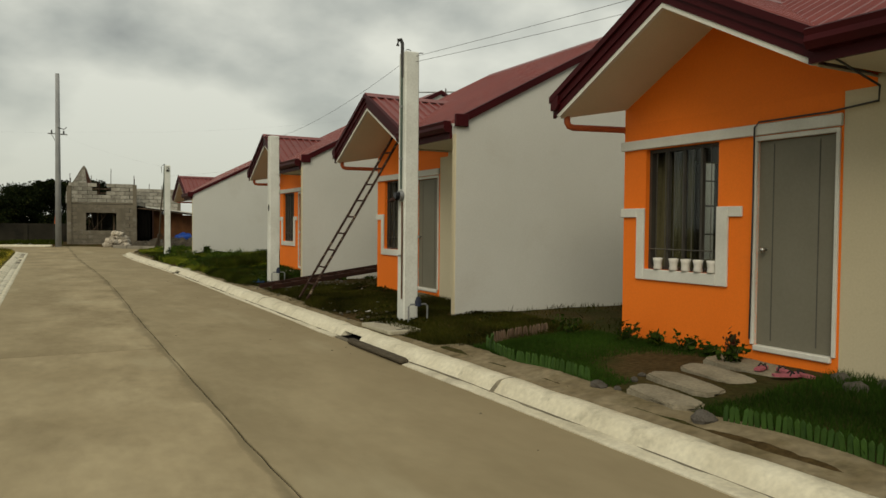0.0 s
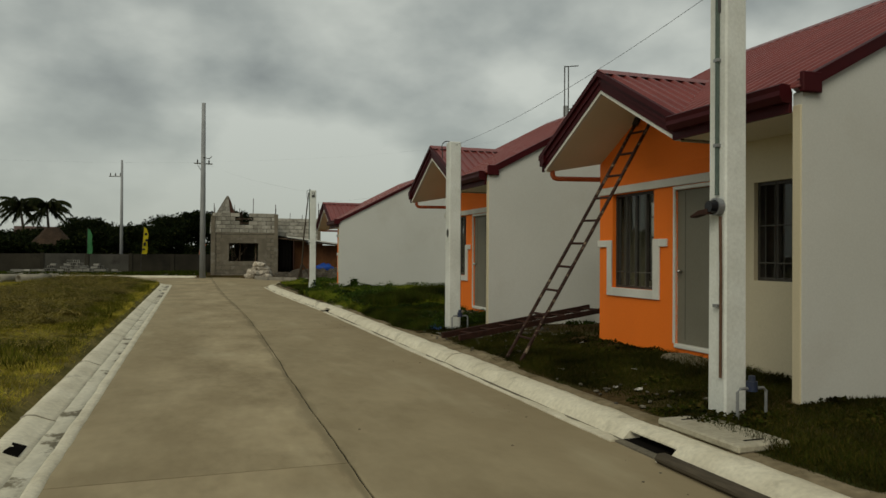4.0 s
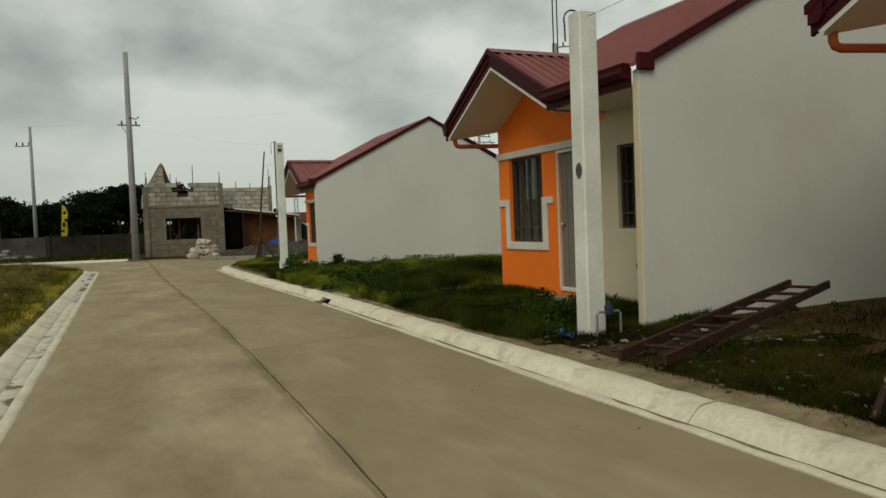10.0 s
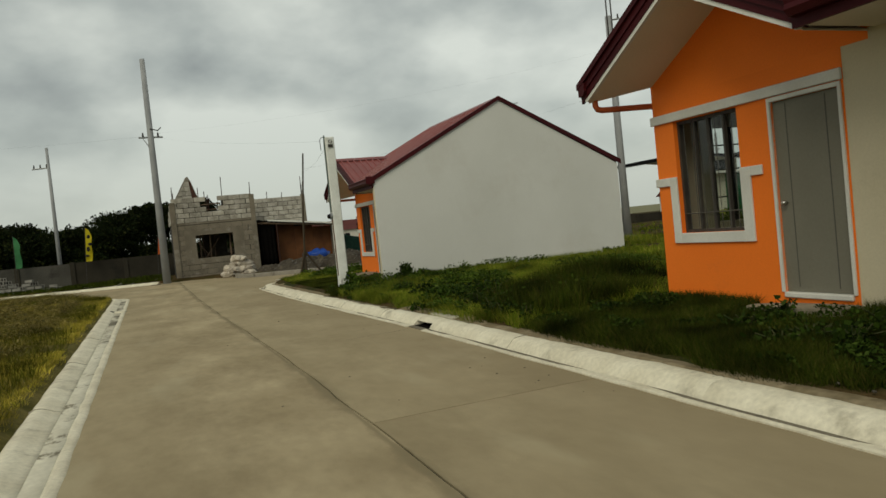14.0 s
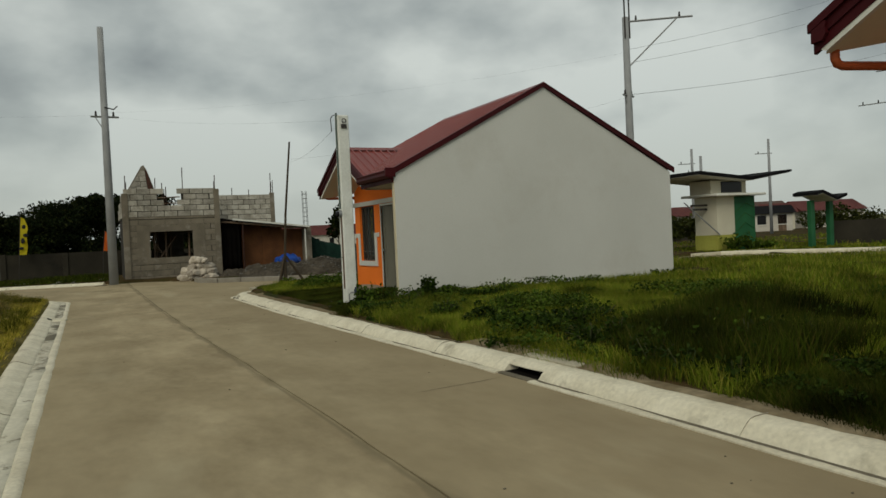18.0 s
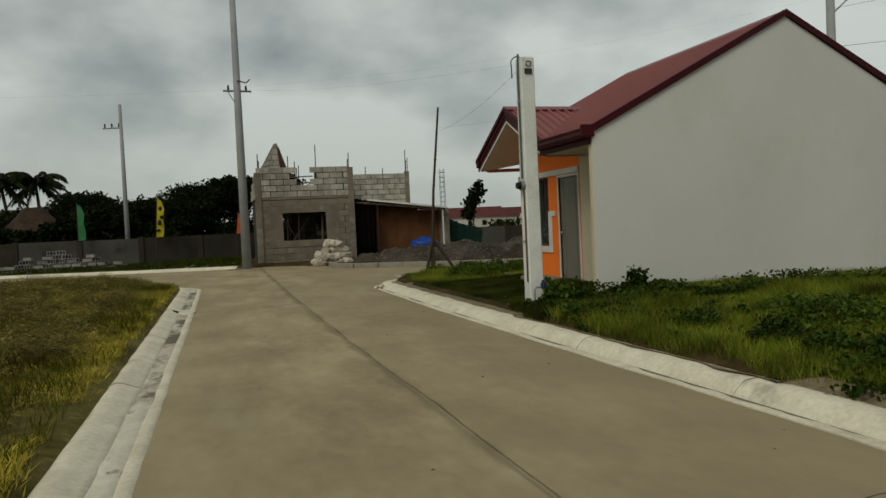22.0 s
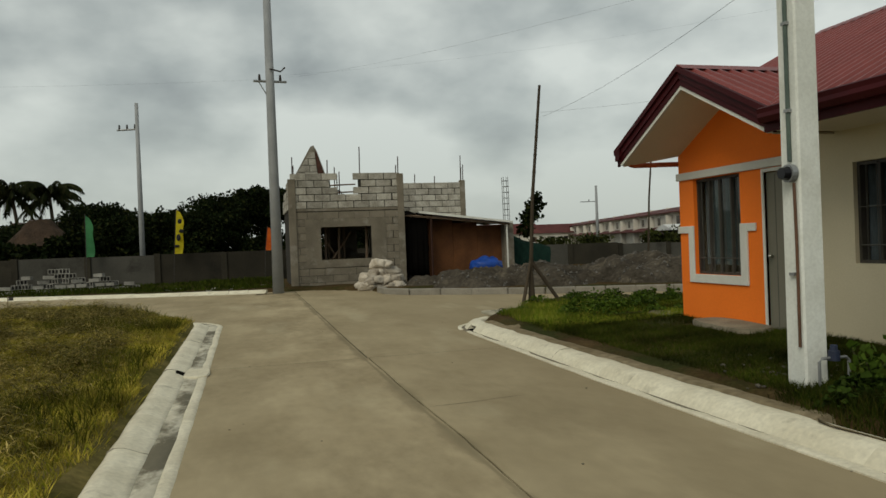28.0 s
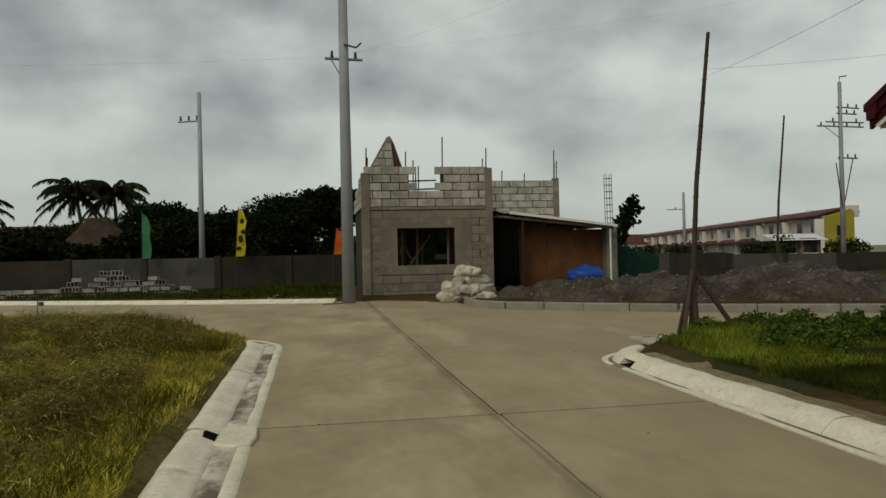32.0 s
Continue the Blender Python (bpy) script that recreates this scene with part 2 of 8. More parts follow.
def joint_dirt(m):
    """Soft dark dirt gathered along the road's centre joint, mostly on its left, in uneven stretches."""
    n, l = m.node_tree.nodes, m.node_tree.links

    def math_node(op, a, b=0.0):
        q = n.new("ShaderNodeMath")
        q.operation = op
        for i, v in enumerate((a, b)):
            if isinstance(v, (int, float)):
                q.inputs[i].default_value = v
            else:
                l.new(v, q.inputs[i])
        return q.outputs[0]

    def ranged(v, lo, hi, to_lo, to_hi):
        q = n.new("ShaderNodeMapRange")
        q.interpolation_type = "SMOOTHSTEP"
        for k, x in (("From Min", lo), ("From Max", hi), ("To Min", to_lo), ("To Max", to_hi)):
            q.inputs[k].default_value = x
        l.new(v, q.inputs["Value"])
        return q.outputs["Result"]

    pos = n.new("ShaderNodeNewGeometry").outputs["Position"]
    sep = n.new("ShaderNodeSeparateXYZ")
    l.new(pos, sep.inputs[0])
    u = math_node("DIVIDE", math_node("SUBTRACT", sep.outputs["Y"], 24.5), 10.0)
    bow = math_node("MULTIPLY", math_node("POWER", 2.71828, math_node("MULTIPLY", math_node("MULTIPLY", u, u), -1.0)), 0.21)
    dx = math_node("SUBTRACT", sep.outputs["X"], math_node("ADD", bow, 1.62))
    mp = n.new("ShaderNodeMapping")
    mp.inputs["Scale"].default_value = (1.6, 0.5, 1.0)
    l.new(pos, mp.inputs["Vector"])
    nz = n.new("ShaderNodeTexNoise")
    nz.inputs["Scale"].default_value, nz.inputs["Detail"].default_value, nz.inputs["Roughness"].default_value = 1.1, 6.0, 0.6
    l.new(mp.outputs["Vector"], nz.inputs["Vector"])
    wide = ranged(nz.outputs["Fac"], 0.40, 0.70, 0.03, 0.24)
    near = ranged(math_node("DIVIDE", math_node("ABSOLUTE", dx), wide), 0.0, 1.0, 0.58, 0.0)
    # pale dusty patches out on the slabs
    n4 = n.new("ShaderNodeTexNoise")
    n4.inputs["Scale"].default_value, n4.inputs["Detail"].default_value = 0.62, 7.0
    l.new(mp.outputs["Vector"], n4.inputs["Vector"])
    pale = ranged(n4.outputs["Fac"], 0.56, 0.72, 0.0, 0.45)
    b = n["Principled BSDF"]
    src = b.inputs["Base Color"].links[0].from_socket
    # the right-hand slabs were poured darker and warmer
    warm = ranged(dx, 0.04, 0.05, 0.0, 0.4)
    # lens falloff painted into the road colour: darker towards both gutters
    falloff_r = ranged(math_node("ADD", dx, math_node("MULTIPLY", n4.outputs["Fac"], 1.2)), 1.3, 2.9, 0.0, 0.5)
    falloff_l = ranged(math_node("SUBTRACT", math_node("MULTIPLY", n4.outputs["Fac"], 1.2), dx), 1.4, 2.8, 0.0, 0.35)
    for fac, col in ((falloff_r, (0.246, 0.196, 0.119)), (falloff_l, (0.262, 0.216, 0.130)), (warm, (0.266, 0.220, 0.134)), (pale, (0.42, 0.37, 0.245)), (near, (0.15, 0.125, 0.075))):
        mx = n.new("ShaderNodeMix")
        mx.data_type = "RGBA"
        mx.inputs["B"].default_value = rgb(col)
        l.new(fac, mx.inputs["Factor"])
        l.new(src, mx.inputs["A"])
        src = mx.outputs["Result"]
    l.new(src, b.inputs["Base Color"])


joint_dirt(M_ROAD)
M_JOINT = material("joint_tar", (0.035, 0.029, 0.021), scale=9, rough=0.9)
M_KERB = material("kerb_whitewash", (0.68, 0.640, 0.50), (0.57, 0.528, 0.40), scale=2.2, rough=0.9, bump=0.2, fine=22, fine_amount=0.12,
                  stain=(0.34, 0.31, 0.23), stain_scale=2.6, stain_lo=0.56, stain_hi=0.74)
M_GUTTER = material("gutter_dirt_shade", (0.13, 0.115, 0.085), (0.20, 0.178, 0.13), scale=2.2, rough=0.92, bump=0.3, fine=30, spec=0.1)
M_HOLE = material("drain_dark", (0.010, 0.009, 0.008), rough=0.95, fine_amount=0, spec=0.0)
M_STRIP = material("kerb_toe_concrete", (0.65, 0.61, 0.475), (0.53, 0.487, 0.365), scale=2.0, rough=0.9, bump=0.3, fine=24, fine_amount=0.13, stain=(0.33, 0.30, 0.23), stain_scale=1.4, stain_lo=0.6, stain_hi=0.8)
M_DAMP = material("damp_gutter", (0.62, 0.585, 0.465), (0.50, 0.465, 0.36), scale=3, rough=0.85, fine=20, fine_amount=0.10, stain=(0.14, 0.125, 0.085), stain_scale=2.0, stain_lo=0.45, stain_hi=0.58, stretch=(1, 0.5, 1))
M_POCKED = material("pocked_gutter", (0.63, 0.60, 0.48), (0.53, 0.50, 0.39), scale=3, rough=0.88, fine=20, fine_amount=0.10, stain=(0.17, 0.15, 0.10), stain_scale=2.2, stain_lo=0.545, stain_hi=0.60, stretch=(1, 0.6, 1))
M_SOIL = material("lot_soil", spec=0.03, base=(0.046, 0.030, 0.013), second=(0.070, 0.048, 0.021), scale=1.3, rough=0.95, bump=0.7, fine=18, fine_amount=0.35,
                  stain=(0.03, 0.034, 0.010), stain_scale=0.6, stain_lo=0.45, stain_hi=0.6)
M_VERGE = material("verge_dust", spec=0.04, base=(0.235, 0.195, 0.125), second=(0.155, 0.123, 0.071), scale=2.4, rough=0.95, bump=0.3, fine=11, fine_amount=0.25, stain=(0.105, 0.086, 0.043), stain_scale=1.9, stain_lo=0.54, stain_hi=0.74)
M_DRYSOIL = material("dry_field_soil", spec=0.03, base=(0.165, 0.132, 0.048), second=(0.112, 0.098, 0.032), scale=1.6, rough=0.95, bump=0.5, fine=13, fine_amount=0.3,
                     stain=(0.062, 0.058, 0.016), stain_scale=1.1, stain_lo=0.44, stain_hi=0.62)
M_FAR = material("far_ground", (0.13, 0.14, 0.06), (0.19, 0.17, 0.10), scale=0.08, rough=0.95, fine=2, fine_amount=0.2)
M_WHITE = material("firewall_paint", (0.575, 0.578, 0.538), (0.535, 0.538, 0.497), scale=0.5, rough=0.85, bump=0.05, fine=45, fine_amount=0.04,
                   stain=(0.47, 0.455, 0.405), stain_scale=0.7, stain_lo=0.55, stain_hi=0.95)
M_CREAM = material("cream_paint", (0.57, 0.5085, 0.3584), (0.5244, 0.4633, 0.3192), scale=0.7, rough=0.8, bump=0.05, fine=45, fine_amount=0.04,
                   stain=(0.36, 0.32, 0.22), stain_scale=0.8, stain_lo=0.6, stain_hi=0.9)
M_SOFFIT = material("soffit_paint", (0.68, 0.62, 0.49), (0.63, 0.57, 0.44), scale=0.9, rough=0.8, fine=40, fine_amount=0.03)
M_ORANGE = material("orange_paint", (0.88, 0.20, 0.02), (0.82, 0.178, 0.016), scale=0.8, rough=0.7, bump=0.05, fine=45, fine_amount=0.04,
                    stain=(0.62, 0.16, 0.03), stain_scale=0.9, stain_lo=0.62, stain_hi=0.95)
M_TRIM = material("white_trim_paint", (0.66, 0.66, 0.60), (0.58, 0.575, 0.52), scale=2.0, rough=0.6, fine=40, fine_amount=0.05)
M_ROOF = material("maroon_roof_sheet", (0.165, 0.036, 0.031), (0.20, 0.046, 0.039), scale=1.2, rough=0.36, fine=20, fine_amount=0.08, spec=0.5, vary=0.05)
M_FASCIA = material("maroon_fascia_paint", (0.052, 0.006, 0.008), (0.038, 0.0045, 0.006), scale=1.5, rough=0.5, fine=30, fine_amount=0.06, spec=0.12)
M_PIPE = material("orange_brown_pipe", (0.42, 0.10, 0.035), (0.36, 0.085, 0.03), scale=4, rough=0.5, fine=30, fine_amount=0.08)
M_DOOR = material("grey_door_paint", (0.185, 0.176, 0.135), (0.165, 0.156, 0.118), scale=1.2, rough=0.5, fine=30, fine_amount=0.05)
M_DOOR_LINE = material("door_groove", (0.10, 0.095, 0.08), rough=0.7)
M_STEEL = material("steel_knob", (0.55, 0.54, 0.5), rough=0.3, metal=1.0, fine_amount=0.05)
M_ALU = material("bronze_window_frame", (0.06, 0.055, 0.045), (0.045, 0.04, 0.035), scale=5, rough=0.45, fine_amount=0.08)
M_GRILLE = material("grey_window_grille", (0.10, 0.095, 0.08), (0.07, 0.065, 0.055), scale=6, rough=0.5, fine_amount=0.1)
M_ROOM = material("room_paint", (0.30, 0.27, 0.22), (0.26, 0.23, 0.19), scale=0.8, rough=0.9, fine_amount=0.05)
M_CONC = material("post_whitewash", (0.69, 0.71, 0.665), (0.60, 0.615, 0.565), scale=2.5, rough=0.85, bump=0.2, fine=35, fine_amount=0.08,
                  stain=(0.44, 0.43, 0.375), stain_scale=1.6, stain_lo=0.55, stain_hi=0.85)
M_POLE = material("utility_pole_concrete", (0.285, 0.295, 0.297), (0.23, 0.24, 0.245), scale=1.4, rough=0.8, bump=0.1, fine=30, fine_amount=0.08)
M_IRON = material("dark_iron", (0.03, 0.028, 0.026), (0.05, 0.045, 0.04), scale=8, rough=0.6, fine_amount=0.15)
M_GALV = material("galvanised_steel", (0.32, 0.33, 0.33), (0.25, 0.26, 0.26), scale=7, rough=0.5, metal=0.6, fine_amount=0.1)
M_WIRE = material("black_cable", (0.06, 0.06, 0.06), rough=0.7, fine_amount=0)
M_RUST = material("rusty_steel", (0.046, 0.019, 0.012), (0.026, 0.0115, 0.008), scale=9, rough=0.8, bump=0.3, fine=60, fine_amount=0.3)
M_FLAKED = material("flaked_rusty_paint", (0.040, 0.018, 0.012), (0.022, 0.010, 0.008), scale=6, rough=0.75, bump=0.3, fine=40, fine_amount=0.3, stain=(0.23, 0.175, 0.12), stain_scale=11.0, stain_lo=0.565, stain_hi=0.62)
M_WOOD = material("weathered_wood", (0.17, 0.12, 0.08), (0.11, 0.075, 0.05), scale=4, rough=0.85, bump=0.3, fine=40, fine_amount=0.25, stretch=(1, 1, 0.15))
M_PLANK = material("old_dark_plank", (0.085, 0.070, 0.048), (0.055, 0.045, 0.030), scale=4, rough=0.9, bump=0.4, fine=40, fine_amount=0.25, stretch=(1, 0.15, 1))
M_BLOCK = material("hollow_block", (0.40, 0.38, 0.325), (0.26, 0.243, 0.20), scale=3, rough=0.95, bump=0.7, fine=22, fine_amount=0.24, vary=0.2, spec=0.08)
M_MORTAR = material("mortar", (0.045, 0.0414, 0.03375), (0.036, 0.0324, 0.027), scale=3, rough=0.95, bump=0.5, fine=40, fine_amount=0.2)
M_INNER = material("brown_gable_shade", (0.085, 0.040, 0.028), (0.05, 0.026, 0.019), scale=3, rough=0.9, bump=0.2, fine=20, fine_amount=0.2)
M_RENDERED = material("raw_cement", (0.195, 0.170, 0.128), (0.135, 0.118, 0.088), scale=1.2, rough=0.95, bump=0.4, fine=30, fine_amount=0.14,
                      stain=(0.28, 0.26, 0.22), stain_scale=1.6)
M_GLASS = bpy.data.materials.new("window_glass")
M_GLASS.use_nodes = True
gb = M_GLASS.node_tree.nodes["Principled BSDF"]
gb.inputs["Base Color"].default_value = (0.55, 0.60, 0.58, 1)
gb.inputs["Roughness"].default_value = 0.02
gb.inputs["IOR"].default_value = 1.33
gb.inputs["Transmission Weight"].default_value = 1.0

# ---- building helpers ----
ORIGIN = {}


def thing(name, at, label, category, group="", kind=""):
    """An Empty at the base of a thing; its parts are built in world places and moved under it."""
    ob = new(name)
    ob.empty_display_size = 0.3
    ob.location = at
    ORIGIN[ob] = Vector(at)
    return tagged(ob, label, category, group, kind)


def mesh_of(bm, name, mat, smooth=False):
    bmesh.ops.recalc_face_normals(bm, faces=bm.faces)
    me = bpy.data.meshes.new(name)
    bm.to_mesh(me)
    bm.free()
    for m in mat if isinstance(mat, (list, tuple)) else [mat]:
        me.materials.append(m)
    if smooth:
        me.polygons.foreach_set("use_smooth", [True] * len(me.polygons))
    return me


def part(name, bm, mat, parent, label="", smooth=False):
    """One mesh object under a thing or under a part."""
    o = ORIGIN[parent]
    bm.transform(Matrix.Translation(-o))
    ob = new(name, mesh_of(bm, name, mat, smooth))
    ob.parent = parent
    ORIGIN[ob] = o
    if label:
        tagged(ob, label)
    return ob


def solid(name, bm, mat, label="", category="", group="", kind="", smooth=False, origin=None):
    """A thing made of one mesh, its origin at the base."""
    if origin is None:
        xs = [v.co for v in bm.verts]
        origin = Vector((sum(v.x for v in xs) / len(xs), sum(v.y for v in xs) / len(xs), min(v.z for v in xs)))
    origin = Vector(origin)
    bm.transform(Matrix.Translation(-origin))
    ob = new(name, mesh_of(bm, name, mat, smooth))
    ob.location = origin
    ORIGIN[ob] = origin
    return tagged(ob, label, category, group, kind)


def box(bm, x0, x1, y0, y1, z0, z1, bevel=0.0, m=None, mi=0):
    sub = bmesh.new() if (bevel or m) else bm
    vs = [sub.verts.new((x, y, z)) for x in (x0, x1) for y in (y0, y1) for z in (z0, z1)]
    fs = []
    for q in ((0, 1, 3, 2), (4, 6, 7, 5), (0, 4, 5, 1), (2, 3, 7, 6), (0, 2, 6, 4), (1, 5, 7, 3)):
        f = sub.faces.new([vs[i] for i in q])
        f.material_index = mi
        fs.append(f)
    if bevel:
        bmesh.ops.bevel(sub, geom=sub.edges[:], offset=bevel, segments=1, affect="EDGES")
    if m:
        sub.transform(m)
    if sub is not bm:
        merge(bm, sub)
    return bm


def merge(bm, sub, mi=None):
    new_v = {v: bm.verts.new(v.co) for v in sub.verts}
    for f in sub.faces:
        try:
            g = bm.faces.new([new_v[v] for v in f.verts])
            g.material_index = f.material_index if mi is None else mi
            g.smooth = f.smooth
        except ValueError:
            pass
    sub.free()


def B(*a, **k):
    return box(bmesh.new(), *a, **k)


def prism(bm, pts, axis, a, b, mi=0):
    """A polygon in the plane across an axis, pushed from a to b along it. pts in the order of the two other axes."""
    def put(p, c):
        return {"x": (c, p[0], p[1]), "y": (p[0], c, p[1]), "z": (p[0], p[1], c)}[axis]
    lo = [bm.verts.new(put(p, a)) for p in pts]
    hi = [bm.verts.new(put(p, b)) for p in pts]
    n = len(pts)
    for f in [lo, hi[::-1]] + [[lo[i], hi[i], hi[(i + 1) % n], lo[(i + 1) % n]] for i in range(n)]:
        bm.faces.new(f).material_index = mi
    return bm


def tube(bm, pts, r, sides=8, r_end=None, cap=True):
    """A round bar along points; the radius may taper."""
    pts = [Vector(p) for p in pts]
    rings = []
    for i, p in enumerate(pts):
        d = (pts[min(i + 1, len(pts) - 1)] - pts[max(i - 1, 0)]).normalized()
        u = d.cross(Vector((0, 0, 1)) if abs(d.z) < 0.95 else Vector((1, 0, 0))).normalized()
        v = d.cross(u)
        rr = r if r_end is None else r + (r_end - r) * i / (len(pts) - 1)
        rings.append([bm.verts.new(p + rr * (math.cos(2 * math.pi * k / sides) * u + math.sin(2 * math.pi * k / sides) * v)) for k in range(sides)])
    for a, b in zip(rings, rings[1:]):
        for k in range(sides):
            bm.faces.new((a[k], a[(k + 1) % sides], b[(k + 1) % sides], b[k]))
    if cap:
        bm.faces.new(rings[0][::-1])
        bm.faces.new(rings[-1])
    return bm


def T(pts, r, sides=8, r_end=None):
    return tube(bmesh.new(), pts, r, sides, r_end)


def grid_mesh(name, xs, ys, height, mat):
    """A sheet of quads over a grid of places, height(x, y) giving z."""
    nx, ny = len(xs), len(ys)
    verts = [(x, y, height(x, y)) for y in ys for x in xs]
    faces = [(j * nx + i, j * nx + i + 1, (j + 1) * nx + i + 1, (j + 1) * nx + i) for j in range(ny - 1) for i in range(nx - 1)]
    me = bpy.data.meshes.new(name)
    me.from_pydata(verts, [], faces)
    me.materials.append(mat)
    me.polygons.foreach_set("use_smooth", [True] * len(faces))
    return new(name, me)


def steps(a, b, n):
    return [a + (b - a) * i / n for i in range(n + 1)]


# ---- lie of the land ----
def base_z(y):
    return 0.07 * min(1.0, max(0.0, (y - 42) / 14))


ROAD_L, MIDDLE = -0.52, 1.69


def road_r(y):
    """The right edge of the paving, which draws in towards the junction."""
    u = min(1.0, max(0.0, (y - 25.0) / 13.0))
    return 4.09 - 0.26 * u * u * (3 - 2 * u)


def inside(px, py, poly):
    """Signed distance to a polygon, positive inside."""
    px, py = np.asarray(px, float), np.asarray(py, float)
    best = np.full(px.shape, 1e9)
    flag = np.zeros(px.shape, bool)
    n = len(poly)
    for i in range(n):
        (x0, y0), (x1, y1) = poly[i], poly[(i + 1) % n]
        dx, dy = x1 - x0, y1 - y0
        t = np.clip(((px - x0) * dx + (py - y0) * dy) / (dx * dx + dy * dy), 0, 1)
        best = np.minimum(best, np.hypot(px - x0 - t * dx, py - y0 - t * dy))
        if y0 != y1:
            cross = ((y0 > py) != (y1 > py)) & (px < (x1 - x0) * (py - y0) / (y1 - y0) + x0)
            flag ^= cross
    return np.where(flag, best, -best)


def bumps(x, y, s, seed=0.0):
    return noise.noise(Vector((x * s + seed, y * s - seed, seed)))


LOT_RIGHT = [(4.48, -40), (4.48, 25), (4.42, 29), (4.28, 34), (4.22, 38), (4.22, 42.3), (4.40, 42.8), (4.78, 43.2), (5.6, 43.9), (6.6, 44.6), (8.0, 44.7), (11, 44.0), (18.5, 41.2), (21.5, 38.8),
             (24.7, 35.3), (31, 28), (44, 14), (44, -40)]
LOT_LEFT = [(-1.0, -40), (-1.0, 46.2), (-1.57, 47.5), (-2.3, 48.9), (-3.1, 49.8), (-4.4, 50.5), (-7, 51.3), (-14, 52.8), (-60, 60), (-60, -40)]
LOT_FAR = [(-80, 74), (-30, 66.2), (-11.0, 61.4), (-4.0, 58.1), (-0.6, 56.8), (2.4, 56.5), (4.2, 54.3), (4.5, 52.6), (5.0, 51.8), (6.7, 50.9), (8.6, 49.8),
           (12.3, 47.5), (22, 44.9), (26.5, 46.6), (31.4, 39.4), (38, 31), (60, 10), (140, 10), (140, 140), (-80, 140)]


def lot_z(x, y, d, rise, rough, seed):
    edge = min(1.0, max(0.0, (d + 0.05) / 0.3))
    edge = edge * edge * (3 - 2 * edge)
    z = base_z(y) + rise * edge + rough * bumps(x, y, 0.9, seed) * edge + 0.4 * rough * bumps(x, y, 3.1, seed) * edge
    return z if d > -0.05 else base_z(y) - 0.2


def right_z(x, y):
    d = float(inside(x, y, LOT_RIGHT))
    slope = 0.10 * min(1.0, max(0.0, (x - 4.8) / 2.0)) if y < 41 else 0.05
    return lot_z(x, y, d, 0.17 + slope, 0.03, 3.0)


def left_z(x, y):
    d = float(inside(x, y, LOT_LEFT))
    return lot_z(x, y, d, 0.13 + 0.10 * min(1.0, max(0.0, -(x + 1.6) / 3)), 0.05, 7.0)


def far_z(x, y):
    d = float(inside(x, y, LOT_FAR))
    return lot_z(x, y, d, 0.12, 0.05, 11.0)


def uneven(breaks):
    out = []
    for a, b, n in breaks:
        out += steps(a, b, n)[:-1]
    return out + [breaks[-1][1]]


# ground sheet to the horizon
tagged(grid_mesh("ground", uneven([(-2500, -100, 6), (-100, 150, 10), (150, 2500, 6)]), uneven([(-2500, -60, 5), (-60, 160, 10), (160, 2500, 6)]),
                 lambda x, y: -0.12, M_FAR), "flat open grassland reaching to the horizon", "ground", kind="structure")

# lots
tagged(grid_mesh("ground_right_lots", uneven([(4.2, 7.4, 20), (7.4, 44.5, 40)]), uneven([(-30, -2, 10), (-2, 46, 190)]), right_z, M_SOIL),
       "raised house lots of dark soil under patchy grass", "ground", kind="structure")
tagged(grid_mesh("ground_left_field", uneven([(-60, -16, 12), (-16, -4, 30), (-4, -1.0, 16)]), uneven([(-30, 0, 12), (0, 62, 170)]), left_z, M_DRYSOIL),
       "raised vacant field of dry cut grass beside the road", "ground", kind="structure")
tagged(grid_mesh("ground_far_lots", uneven([(-80, -14, 16), (-14, 30, 120), (30, 140, 20)]), uneven([(8, 44, 14), (44, 62, 60), (62, 140, 14)]), far_z, M_SOIL),
       "raised lots of soil and weeds beyond the cross road", "ground", kind="structure")

# road of poured concrete panels with open joints
def joint_x(y):
    return 1.66 + 0.21 * math.exp(-((y - 24.5) / 10.0) ** 2) + 0.03 * min(1.0, max(0.0, (y - 34) / 6))


road = thing("road", (1.75, 5, 0), "poured grey-beige concrete road with a straight centre joint", "road", kind="structure")
Y_CROSS = 39.87
for side, y_breaks in enumerate(([-34.0, -12.0, 11.15, Y_CROSS], [-34.0, -12.0, 21.7, Y_CROSS])):
    for ya, yb in zip(y_breaks, y_breaks[1:]):
        bm = bmesh.new()
        nseg = int((yb - ya) * 4.2)
        for i in range(nseg):
            y0, y1 = ya + 0.008 + (yb - ya - 0.016) * i / nseg, ya + 0.008 + (yb - ya - 0.016) * (i + 1) / nseg
            w0, w1 = (joint_x(v) + 0.030 * bumps(0, v, 0.55, 4) + 0.012 * bumps(0, v, 2.6, 9) + 0.004 * bumps(0, v, 5.0, side) for v in (y0, y1))
            p = [(ROAD_L - 0.05, y0), (w0 - 0.009, y0), (w1 - 0.009, y1), (ROAD_L - 0.05, y1)] if side == 0 else [(w0 + 0.009, y0), (road_r(y0) + 0.02, y0), (road_r(y1) + 0.02, y1), (w1 + 0.009, y1)]
            prism(bm, p, "z", -0.10, 0.0)
        bmesh.ops.remove_doubles(bm, verts=bm.verts[:], dist=0.0005)
        part("road_panel", bm, M_ROAD, road)
part("joint_filler", B(ROAD_L, 4.05, -34, Y_CROSS, -0.1, -0.014), M_JOINT, road)
tagged(grid_mesh("road_junction_left", uneven([(-80, -10, 10), (-10, MIDDLE - 0.007, 10)]), uneven([(Y_CROSS + 0.008, 56, 16), (56, 70, 4)]), lambda x, y: base_z(y), M_ROAD),
       "concrete paving of the cross road", "road", kind="structure")
